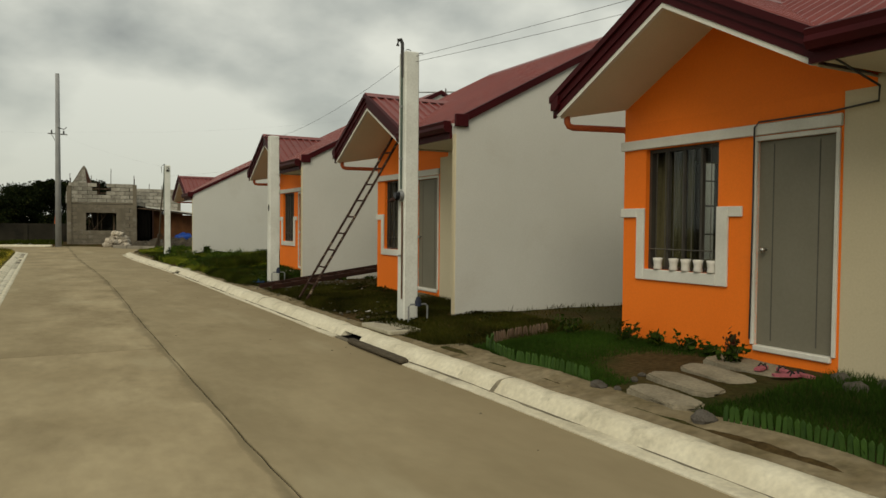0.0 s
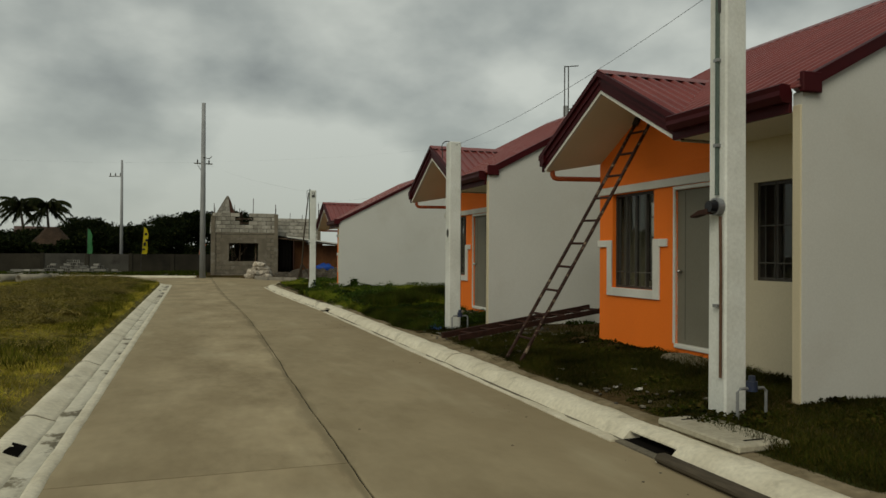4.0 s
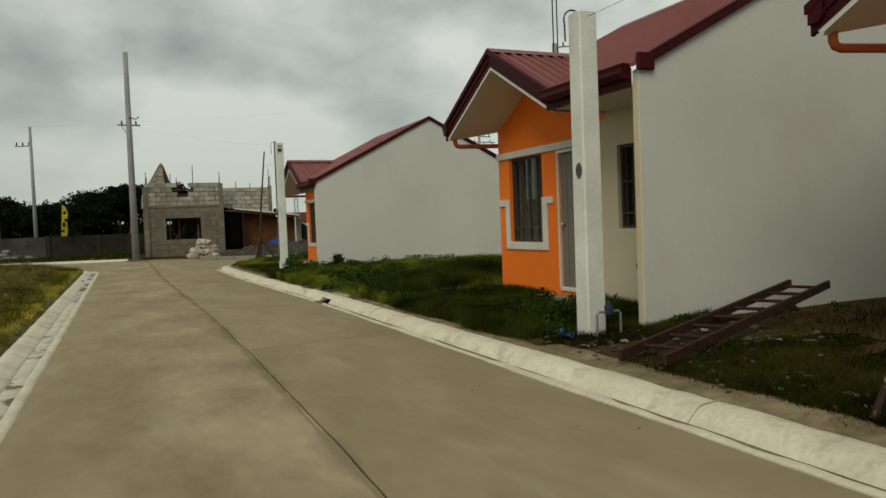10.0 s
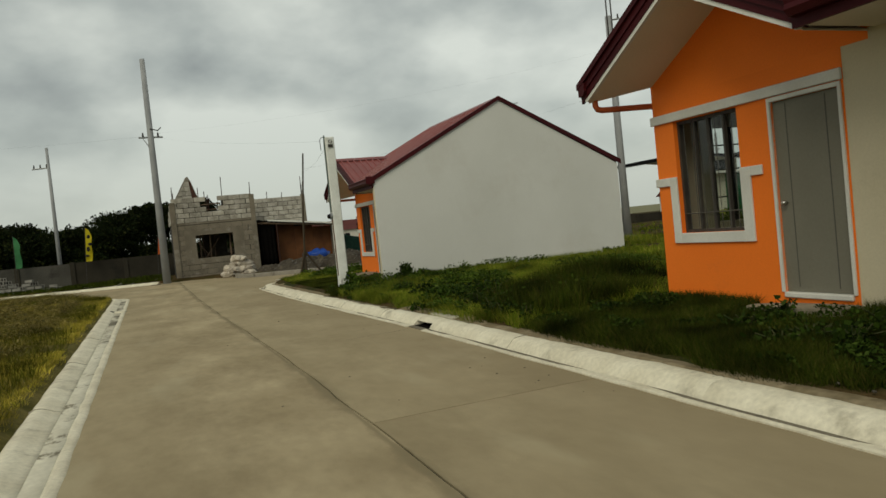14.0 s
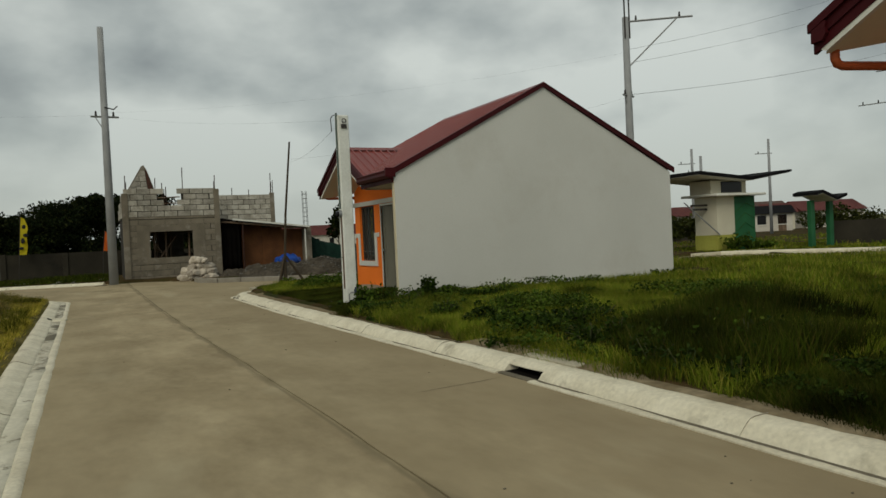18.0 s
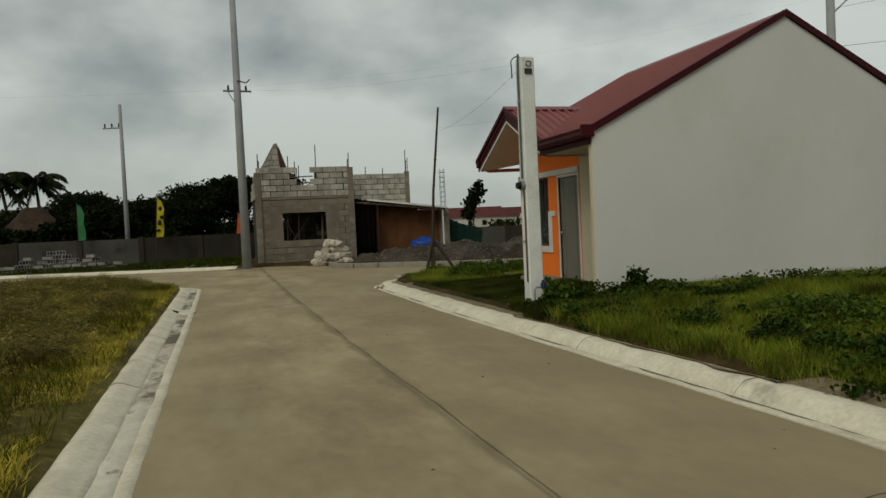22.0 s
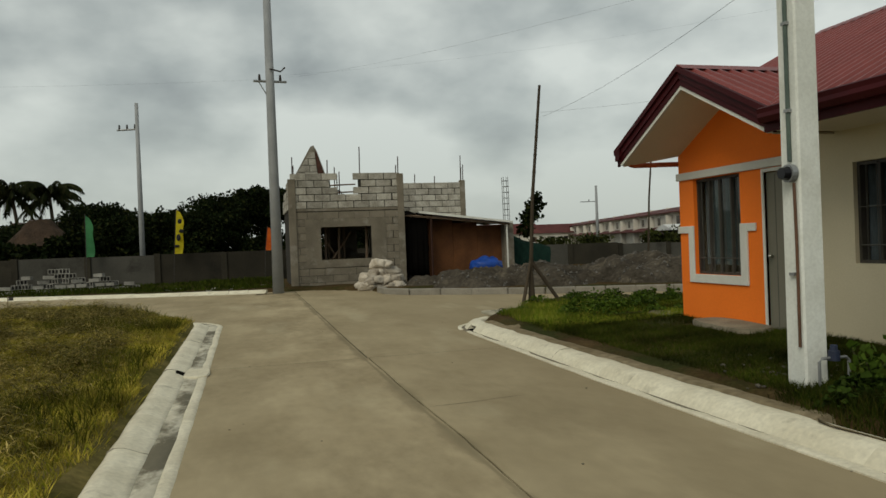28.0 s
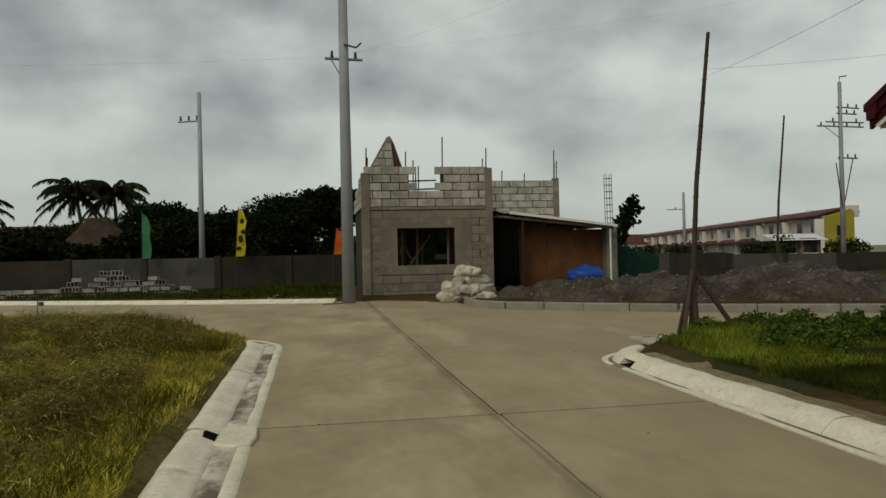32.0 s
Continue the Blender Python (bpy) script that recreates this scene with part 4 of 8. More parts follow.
        for i in range(4):
            bm.faces.new((lo[i], hi[i], hi[(i + 1) % 4], lo[(i + 1) % 4]))
        part("soffit", bm, M_SOFFIT, h, "cream soffit boards under the gable")
    # gutters
    def gutter(p, q, name="gutter"):
        bm = bmesh.new()
        p, q = Vector(p), Vector(q)
        d = (q - p).normalized()
        u = d.cross(Vector((0, 0, 1)))
        prof = [(-0.02, 0.06), (0.10, 0.07), (0.135, 0.05), (0.12, 0.0), (0.13, -0.05), (0.09, -0.11), (-0.02, -0.12)]
        a = [bm.verts.new(p + u * o + Vector((0, 0, z))) for o, z in prof]
        b = [bm.verts.new(q + u * o + Vector((0, 0, z))) for o, z in prof]
        n = len(prof)
        for i in range(n):
            bm.faces.new((a[i], b[i], b[(i + 1) % n], a[(i + 1) % n]))
        bm.faces.new(a[::-1])
        bm.faces.new(b)
        part(name, bm, M_FASCIA, h, "dark maroon moulded gutter")
    gutter((6.02, G_L - G_HALF + 0.06, EAVE_Z - 0.03), (6.02, -0.05 if end_box else 0.10, EAVE_Z - 0.03))
    gutter((6.02, G_L + G_HALF - 0.03, EAVE_Z - 0.04), (6.36, G_L + G_HALF - 0.03, EAVE_Z - 0.04))
    part("fascia", B(6.02, 6.06, 0.0 if end_box else 0.11, G_L - G_HALF + 0.1, EAVE_Z - 0.24, EAVE_Z - 0.02), M_FASCIA, h)
    part("eave_soffit", B(6.06, WX, 0.15, 1.86, EAVE_Z - 0.235, EAVE_Z - 0.215), M_SOFFIT, h, "cream flat soffit")
    # maroon flashing along the firewall's rakes
    for x0, x1 in ((FWX0 - (0.13 if end_box else 0.01), RIDGE_X), (FWX1 + 0.12, RIDGE_X)):
        z0 = RIDGE_Z - TAN_M * abs(RIDGE_X - x0)
        bm = bmesh.new()
        prism(bm, [(x0, z0 + 0.05), (x1, RIDGE_Z + 0.05), (x1, RIDGE_Z - 0.06), (x0, z0 - 0.08)], "y", -0.05, 0.0 - 0.004)
        prism(bm, [(x0, z0 + 0.055), (x1, RIDGE_Z + 0.055), (x1, RIDGE_Z + 0.04), (x0, z0 + 0.04)], "y", -0.054, 0.06)
        part("rake_flashing", bm, M_FASCIA, h, "dark maroon rake flashing")
    ex, ez = (FWX0 - 0.22, EAVE_Z - 0.12) if end_box else (FWX0 - 0.05, EAVE_Z - 0.06)
    part("gutter_end", B(ex, ex + 0.24, -0.06, -0.003, ez, ez + 0.20, bevel=0.01), M_FASCIA, h)
    # downpipe at the far eave
    yy = G_L + G_HALF - 0.10
    part("downpipe", T([(6.22, yy, 3.14), (6.22, yy, 3.03), (6.25, yy, 2.985), (6.32, yy, 2.97), (7.02, yy - 0.2, 2.965), (7.08, yy - 0.2, 2.9), (7.08, yy - 0.2, 0.3)], 0.042, 10), M_PIPE, h, "orange-brown drain pipe", smooth=True)
    return h


house_a = build_house(5.42, 3.33, 4.33, False)
Y_HOUSES = [2.78, 10.92, 18.87, 34.70]
labels = ["orange and cream bungalow with a small fenced front garden", "orange and cream bungalow with a ladder leaning on its gable",
          "orange and cream bungalow beside an overgrown vacant lot", "orange and cream bungalow on the corner with white firewall"]
houses = [house_a]
for yv in Y_HOUSES[1:3]:
    houses.append(copy_thing(house_a, pose(10.0, 2.6 + yv, 0.2)))
houses.append(build_house(5.28, 3.21, 4.16, True))
houses[-1].location += Vector((0, Y_HOUSES[3], -0.19))
house_a.location.y += Y_HOUSES[0]
for hh, text in zip(houses, labels):
    tagged(hh, text)

bm = bmesh.new()
bmesh.ops.create_cone(bm, cap_ends=True, segments=12, radius1=0.05, radius2=0.04, depth=0.05, matrix=Matrix.Translation((6.99, 20.10, 0.86)) @ Matrix.Rotation(radians(90), 4, "Y"))
solid("conduit_stub", bm, M_PIPE, "brown conduit stub in the cream front wall", "conduit", origin=(6.99, 20.10, 0.86))

# ---- posts and poles along the road ----
def rounded_post(x, y, z0, z1, w, taper=0.0):
    bm = B(x - w / 2, x + w / 2, y - w / 2, y + w / 2, z0, z1, bevel=0.018)
    for v in bm.verts:
        f = 1 - taper * (v.co.z - z0) / (z1 - z0)
        v.co.x, v.co.y = x + (v.co.x - x) * f, y + (v.co.y - y) * f
    return bm


def arc(c, r, a0, a1, n, plane="xz"):
    out = []
    for i in range(n + 1):
        a = radians(a0 + (a1 - a0) * i / n)
        p, q = r * math.cos(a), r * math.sin(a)
        out.append((c[0] + p, c[1], c[2] + q) if plane == "xz" else (c[0], c[1] + p, c[2] + q))
    return out


def water_tap(parent, x, y, z):
    t = part("water_pipe", T([(x - 0.16, y, z - 0.3), (x - 0.16, y, z), (x - 0.13, y, z + 0.03), (x + 0.13, y, z + 0.03), (x + 0.16, y, z), (x + 0.16, y, z - 0.3)], 0.014, 8), M_GALV, parent, "bent galvanised water pipe")
    m = bmesh.new()
    bmesh.ops.create_cone(m, cap_ends=True, segments=14, radius1=0.05, radius2=0.05, depth=0.09, matrix=Matrix.Translation((x, y, z + 0.05)))
    bmesh.ops.create_cone(m, cap_ends=True, segments=10, radius1=0.035, radius2=0.03, depth=0.05, matrix=Matrix.Translation((x, y, z + 0.12)))
    part("water_meter", m, M_METER, t, "dark blue water meter")


M_METER = material("meter_blue", (0.02, 0.03, 0.07), (0.03, 0.035, 0.05), scale=6, rough=0.5)
M_DARKGLASS = material("meter_glass", (0.012, 0.012, 0.014), rough=0.15, fine_amount=0)
M_PVC = material("conduit_green_grey", (0.09, 0.12, 0.10), (0.07, 0.095, 0.085), scale=5, rough=0.5)
M_BRASS = material("brown_conduit", (0.12, 0.065, 0.04), (0.09, 0.05, 0.03), scale=5, rough=0.5)
M_PATCH = material("bare_cement_patch", (0.25, 0.25, 0.235), (0.20, 0.20, 0.19), scale=6, rough=0.9, bump=0.4)
M_HOLLOW = material("broken_concrete", (0.13, 0.13, 0.12), (0.06, 0.06, 0.055), scale=9, rough=0.95, bump=0.5)
M_BLACK = material("black_mark", (0.02, 0.02, 0.02), rough=0.8)


def service_post(y, h, meter=True, hood=False, hook=True, label=""):
    x, w = (5.05 if y > 30 else 5.28 if y < 15 else 5.34), 0.25
    z0 = right_z(x, y) - 0.15
    p = thing("service_post", (x, y, z0), label, "post", group="service posts along the road")
    part("shaft", rounded_post(x, y, z0, h, w, 0.06), M_CONC, p, "square whitewashed concrete shaft")
    part("footing", B(x - 0.16, x + 0.16, y - 0.16, y + 0.16, z0, z0 + 0.165, bevel=0.03), M_PATCH, p, "rough cement footing")
    # conduit on the road face
    cx_, cy_ = x - w / 2 - 0.012, y - 0.02
    if meter:
        part("conduit", T([(cx_ + 0.012, cy_, h + 0.05), (cx_, cy_, h - 0.3), (cx_, cy_, 2.25)], 0.02, 8), M_PVC, p, "thin green-grey conduit")
        part("conduit", T([(cx_ - 0.004, cy_ - 0.05, 2.05), (cx_ - 0.004, cy_ - 0.06, 1.5), (cx_ - 0.006, cy_ - 0.06, 0.55)], 0.014, 8), M_BRASS, p, "thin brown conduit")
        for zz in (1.2, 2.7, 3.5):
            part("clamp", B(cx_ - 0.024, cx_ + 0.02, cy_ - 0.03, cy_ + 0.03, zz, zz + 0.03), M_GALV, p)
        m = bmesh.new()
        turn_y = Matrix.Rotation(radians(90), 4, "Y")
        bmesh.ops.create_cone(m, cap_ends=True, segments=20, radius1=0.082, radius2=0.082, depth=0.06, matrix=Matrix.Translation((cx_ - 0.02, cy_ - 0.02, 2.14)) @ turn_y)
        mt = part("meter_base", m, M_GALV, p, "round grey electric meter base")
        m = bmesh.new()
        bmesh.ops.create_cone(m, cap_ends=True, segments=20, radius1=0.052, radius2=0.066, depth=0.07, matrix=Matrix.Translation((cx_ - 0.08, cy_ - 0.02, 2.14)) @ turn_y)
        part("meter_cover", m, M_DARKGLASS, mt, "dark glass meter cover")
    else:
        m = bmesh.new()
        bmesh.ops.create_icosphere(m, subdivisions=2, radius=0.06, matrix=Matrix.Translation((cx_ + 0.008, y - 0.03, 2.1)) @ Matrix.Diagonal((0.18, 1, 1.5, 1)))
        part("knockout", m, M_HOLLOW, p, "broken-out meter hole")
    if hood:
        m = bmesh.new()
        prism(m, [(y - 0.03, 2.12), (y + 0.10, 2.11), (y + 0.22, 2.06), (y + 0.21, 2.045), (y + 0.08, 2.07), (y - 0.03, 2.07)], "x", cx_ - 0.12, cx_ - 0.04)
        part("rain_hood", m, M_RUST, p, "small rusty sheet hood")
        part("weatherhead", T([(cx_ + 0.012, cy_, h - 0.4), (cx_ + 0.006, cy_, h + 0.12), (cx_ - 0.02, cy_, h + 0.18), (cx_ - 0.06, cy_, h + 0.17), (cx_ - 0.075, cy_, h + 0.08)], 0.028, 8), M_WIRE, p, "black bent conduit head")
        part("lifting_loop", T(arc((x - 0.02, y, h), 0.05, 0, 180, 10), 0.007, 6), M_GALV, p, "bent wire loop in the top")
    if hook:
        part("cable_loop", T([(x - 0.02, y, h - 0.01)] + arc((x - 0.13, y, h - 0.10), 0.115, 80, 200, 10) + [(x - 0.235, y, h - 0.34)], 0.010, 6), M_WIRE, p, "thin black cable loop")
    if y > 30:
        part("bracket", B(x - 0.06, x + 0.06, y - w / 2 - 0.02, y - w / 2 + 0.01, h - 0.28, h - 0.20), M_IRON, p)
        part("hook_ring", T(arc((x, y - w / 2 - 0.03, h - 0.13), 0.045, 0, 360, 12), 0.01, 6), M_IRON, p)
    water_tap(p, x + 0.05, y - 0.27, z0 + 0.42)
    return p


service_post(11.02, 4.36, meter=True, hood=True, hook=False, label="whitewashed square concrete service post with electric meter and conduit")
service_post(18.92, 3.89, meter=False, hook=True, label="whitewashed square concrete service post with broken meter hole")
service_post(34.98, 4.24, meter=True, label="whitewashed square concrete service post with round electric meter")


def crossarm(parent, c, yaw, length, z, n=3, side=0.0):
    d = Vector((math.cos(radians(yaw)), math.sin(radians(yaw)), 0))
    a, b = Vector(c) + d * (side - length / 2), Vector(c) + d * (side + length / 2)
    a.z = b.z = z
    arm = part("crossarm", T([a, b], 0.045, 6), M_GALV, parent, "steel crossarm")
    for i in range(n):
        p = a.lerp(b, (i + 0.3) / (n - 0.4))
        m = bmesh.new()
        bmesh.ops.create_cone(m, cap_ends=True, segments=8, radius1=0.05, radius2=0.035, depth=0.2, matrix=Matrix.Translation(p + Vector((0, 0, 0.14))))
        part("insulator", m, M_IRON, arm)
    part("brace", T([a.lerp(b, 0.5 - side / length * 0.9 if side else 0.15), Vector((c[0], c[1], z - 0.7))], 0.02, 5), M_GALV, parent)
    return arm


def utility_pole(x, y, z0, z1, r0, r1, arms, label):
    p = thing("utility_pole", (x, y, z0), label, "utility pole", group="utility poles")
    part("shaft", T([(x, y, z0), (x, y, z0 + (z1 - z0) * 0.5), (x, y, z1)], r0, 14, r1), M_POLE, p, smooth=True)
    for yaw, length, z, n, side in arms:
        crossarm(p, (x, y, 0), yaw, length, z, n, side)
    return p


big = utility_pole(1.09, 55.85, 0.0, 11.52, 0.20, 0.125, [(5, 1.15, 7.55, 2, 0.0)], "tall tapered grey concrete utility pole at the cross road")
part("clevis", T([(1.09, 55.66, 7.95), (1.46, 55.61, 7.85), (1.61, 55.61, 8.0)], 0.03, 6), M_IRON, big)
hp = utility_pole(22.28, 45.9, 0.1, 10.95, 0.20, 0.14, [(-35, 3.0, 10.75, 2, 1.4), (20, 0.9, 7.45, 2, 0.0)], "tall grey utility pole behind the houses with a side crossarm")
fp = utility_pole(29.92, 70.5, 0.0, 10.85, 0.15, 0.10, [(5, 3.2, 8.3, 4, 0.0), (5, 2.6, 8.55, 2, 0.3), (10, 1.7, 9.4, 3, 0.6), (10, 1.5, 9.05, 3, 0.5), (10, 1.5, 6.5, 3, 0.5)], "grey utility pole with three crossarms beyond the fence")
part("top_bracket", T([(29.92, 70.5, 10.7), (29.92, 70.5, 11.15), (30.35, 70.45, 11.2)], 0.04, 6), M_GALV, fp)
part("stay_rod", T([(29.5, 70.4, 6.2), (29.85, 70.4, 3.6)], 0.03, 5), M_IRON, fp)
part("stay_rod", T([(30.6, 70.4, 6.5), (30.0, 70.4, 4.0)], 0.03, 5), M_IRON, fp)
part("long_brace", T([(22.36, 45.84, 8.75), (24.1, 44.62, 10.72)], 0.035, 6), M_GALV, hp, "steel brace under the crossarm")
for dx in (-0.12, 0.14):
    part("riser_pipe", T([(22.28 + dx, 45.8, 10.0), (22.28 + dx, 45.8, 13.4)], 0.035, 6), M_IRON, hp, "thin dark riser pipe above the shaft")
part("riser_tie", T([(22.14, 45.8, 13.35), (22.95, 45.5, 13.4)], 0.03, 6), M_IRON, hp)
gpole = utility_pole(52.9, 53.4, 0.2, 11.6, 0.17, 0.10, [(110, 2.6, 9.7, 3, 0.8), (-60, 1.3, 8.3, 1, 0.5), (-60, 1.2, 5.9, 1, 0.5)], "grey utility pole with side arms beyond the gate")
utility_pole(-4.70, 66.5, 0.0, 8.78, 0.135, 0.08, [(160, 1.0, 7.55, 3, 0.5)], "thin grey utility pole behind the boundary wall")
part("top_bracket", T([(52.9, 53.4, 11.5), (52.9, 53.4, 12.0), (52.0, 53.8, 11.9)], 0.05, 6), M_GALV, gpole)
utility_pole(34.4, 97.0, 0.2, 6.8, 0.16, 0.12, [(175, 1.8, 5.2, 1, 0.8)], "short grey utility pole beyond the fence")
for (xx, yy, hh) in ((52, 72, 8.6), (47, 66, 7.2), (60, 70, 9.4)):
    utility_pole(xx, yy, 0.2, hh, 0.16, 0.11, [(150, 1.6, hh - 1.4, 2, 0.5)], "distant grey street pole")


def wire(points, sag, r=0.008, n=14):
    r *= 0.32
    pts = []
    for a, b in zip(points, points[1:]):
        a, b = Vector(a), Vector(b)
        for i in range(n + (b == Vector(points[-1]))):
            t = i / n
            pts.append(a.lerp(b, t) - Vector((0, 0, sag * 4 * t * (1 - t))))
    return solid("overhead_wire", T(pts, r, 5), M_WIRE, "thin black overhead wire sagging between poles", "wire", group="overhead wires", origin=points[0])


wire([(1.09, 55.7, 7.7), (22.28, 45.9, 9.4)], 0.5, 0.0035)
wire([(1.09, 55.7, 7.6), (5.05, 34.98, 4.15)], 0.2, 0.0035)
wire([(1.09, 55.7, 7.6), (-34.0, 60.0, 8.6)], 0.6, 0.0045)
wire([(5.05, 34.98, 4.15), (6.16, 43.72, 4.2)], 0.15, 0.007)
wire([(6.16, 43.72, 4.3), (22.28, 45.9, 7.4)], 0.35, 0.006)
wire([(22.4, 45.9, 7.5), (60.6, 55.0, 15.1)], 0.5, 0.026)
wire([(22.28, 45.9, 9.5), (60.6, 55.0, 21.2)], 0.6, 0.018)
wire([(22.28, 45.9, 8.9), (60.6, 55.0, 19.8)], 0.6, 0.018)
wire([(5.28, 11.02, 4.28), (5.34, 18.92, 3.82)], 0.15, 0.008)
wire([(5.28, 11.02, 4.28), (14.5, -8, 7.0)], 0.3, 0.010)
wire([(5.28, 11.02, 4.2), (14.5, -8, 6.6)], 0.35, 0.010)

# ---- ladders ----
def ladder(a0, a1, b0, b1, n, r, flat=False, label=""):
    """Two rails from foot to head, n rungs between them."""
    a0, a1, b0, b1 = map(Vector, (a0, a1, b0, b1))
    L = thing("ladder", (a0 + b0) / 2, label, "ladder", group="ladders")
    for p, q in ((a0, a1), (b0, b1)):
        if flat:
            d = (q - p)
            m = Matrix.Translation((p + q) / 2) @ d.to_track_quat("X", "Z").to_matrix().to_4x4()
            part("rail", B(-d.length / 2, d.length / 2, -0.022, 0.022, -0.05, 0.05, bevel=0.006, m=m), M_RUST, L, "dark reddish timber rail")
        else:
            part("rail", T([p, p.lerp(q, 0.5) + Vector((0, 0, -0.02)), q], r, 10), M_FLAKED, L, "rust-brown steel pipe rail with flaking pale paint")
            part("rail_pad", T([q - Vector((0.02, 0, 0.03)), q + Vector((0.03, 0, 0.07))], r * 2.0, 8), M_IRON, L, "dark wrapped rail end")
    for i in range(n):
        t = (i + 0.9) / (n + 0.4)
        part("rung", T([a0.lerp(a1, t), b0.lerp(b1, t)], r * 0.7, 8), M_RUST, L)
    return L


ladder((4.80, 15.06, 0.2), (6.93, 15.04, 3.72), (4.81, 14.62, 0.2), (6.93, 14.63, 3.70), 10, 0.025, label="rusty brown pipe ladder leaning on the orange gable")
ladder((4.62, 17.45, 0.27), (8.25, 18.70, 0.62), (4.78, 17.02, 0.27), (8.60, 18.42, 0.60), 8, 0.028, flat=True, label="old dark timber ladder lying on the ground by the wall")

# ---- unfinished block house across the junction ----
def block_mesh(w, d, h, mat=None):
    bm = B(-w / 2, w / 2, -d / 2, d / 2, -h / 2, h / 2, bevel=0.003)
    return mesh_of(bm, "hollow_block", mat or M_BLOCK)


CH, BL = 0.27, 0.60     # course height and block length
BLK = block_mesh(BL - 0.028, 0.16, CH - 0.028)
BLK_HALF = block_mesh(BL / 2 - 0.028, 0.16, CH - 0.028)


BLK_LOW, BLK_LOW_HALF = block_mesh(BL - 0.01, 0.16, CH - 0.012, M_RENDERED), block_mesh(BL / 2 - 0.01, 0.16, CH - 0.012, M_RENDERED)


def lay_blocks(parent, start, direction, length, z0, courses, keep=None, seed=1, low=False):
    """Courses of hollow blocks along a wall line, each block its own object; keep(s, z) says where the wall stands."""
    rng = random.Random(seed)
    start, d = Vector(start), Vector(direction).normalized()
    yaw = math.atan2(d.y, d.x)
    o = ORIGIN[parent]
    for c in range(round(courses * 0.2 / CH)):
        z = z0 + CH / 2 + c * CH
        s = -BL / 2 if c % 2 else 0.0
        while s < length - 0.05:
            a, b = max(0.0, s), min(length, s + BL)
            me = (BLK_LOW if b - a > 0.45 else BLK_LOW_HALF) if low else (BLK if b - a > 0.45 else BLK_HALF)
            m = (a + b) / 2
            if b - a > 0.2 and (keep is None or keep(m, z)):
                ob = new("block", me)
                ob.parent = parent
                ob.location = start + d * m + Vector((rng.uniform(-.004, .004), rng.uniform(-.006, .006), z)) - o
                ob.rotation_euler = (0, 0, yaw + rng.uniform(-0.008, 0.008))
            s += BL


khouse = thing("unfinished_house", (4.0, 59.0, 0.25), "unfinished grey hollow-block house without a roof", "house")
KY, KZ = 57.2, 0.22


def wall_along_x(y0, y1, x0, x1, z0, z1, holes):
    """The same wall with openings, running along x."""
    bm = wall_with_holes(y0, y1, x0, x1, z0, z1, holes)
    for v in bm.verts:
        v.co.x, v.co.y = v.co.y, v.co.x
    return bm


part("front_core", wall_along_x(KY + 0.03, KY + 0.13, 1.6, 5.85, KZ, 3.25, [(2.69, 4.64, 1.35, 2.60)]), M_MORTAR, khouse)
part("window_plaster", wall_along_x(KY - 0.02, KY + 0.02, 2.12, 5.22, 1.05, 2.92, [(2.69, 4.64, 1.35, 2.60)]), M_RENDERED, khouse, "smooth cement round the window opening")
lay_blocks(khouse, (1.6, KY + 0.08, 0), (1, 0, 0), 4.25, KZ, 15, lambda s, z: not (2.40 < s + 1.6 < 4.93 and 1.22 < z < 2.73), 2, True)


def k_top(s, z):
    x = s + 1.6
    if x < 3.12:
        return z < 4.55
    if x < 4.2:
        return z < 3.9
    return z < 4.8


part("tie_beam", B(1.58, 5.9, KY - 0.01, KY + 0.17, 3.22, 3.32), M_RENDERED, khouse, "raw cement tie beam")
lay_blocks(khouse, (1.6, KY + 0.08, 0), (1, 0, 0), 4.25, 3.32, 8, k_top, 3)
for a, b, top in ((1.62, 3.12, 4.4), (3.12, 4.2, 3.82), (4.2, 5.83, 4.66)):
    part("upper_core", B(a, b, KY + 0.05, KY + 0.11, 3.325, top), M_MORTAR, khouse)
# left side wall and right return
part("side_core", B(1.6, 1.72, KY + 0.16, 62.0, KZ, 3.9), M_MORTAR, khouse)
lay_blocks(khouse, (1.62, KY + 0.2, 0), (0, 1, 0), 4.6, 3.32, 6, lambda s, z: z < 4.5 - 0.15 * s, 4)
part("corner_column", B(1.52, 1.80, KY - 0.05, KY + 0.2, KZ, 4.45, bevel=0.01), M_RENDERED, khouse, "raw cement corner column")
part("corner_column", B(5.72, 5.98, KY - 0.03, KY + 0.22, KZ, 4.62, bevel=0.01), M_RENDERED, khouse, "raw cement corner column")
part("side_core", B(5.82, 5.94, KY + 0.22, 60.4, KZ, 3.9), M_MORTAR, khouse)
lay_blocks(khouse, (5.9, KY + 0.25, 0), (0, 1, 0), 3.2, 3.3, 7, lambda s, z: z < 4.75 - 0.1 * s, 5)
bm = prism(bmesh.new(), [(1.72, 4.25), (3.24, 4.25), (3.22, 4.55), (2.84, 5.72), (2.70, 5.98), (2.58, 5.92), (1.80, 4.55)], "y", 58.96, 59.10)
part("gable_core", bm, M_RENDERED, khouse, "raw cement gable end")
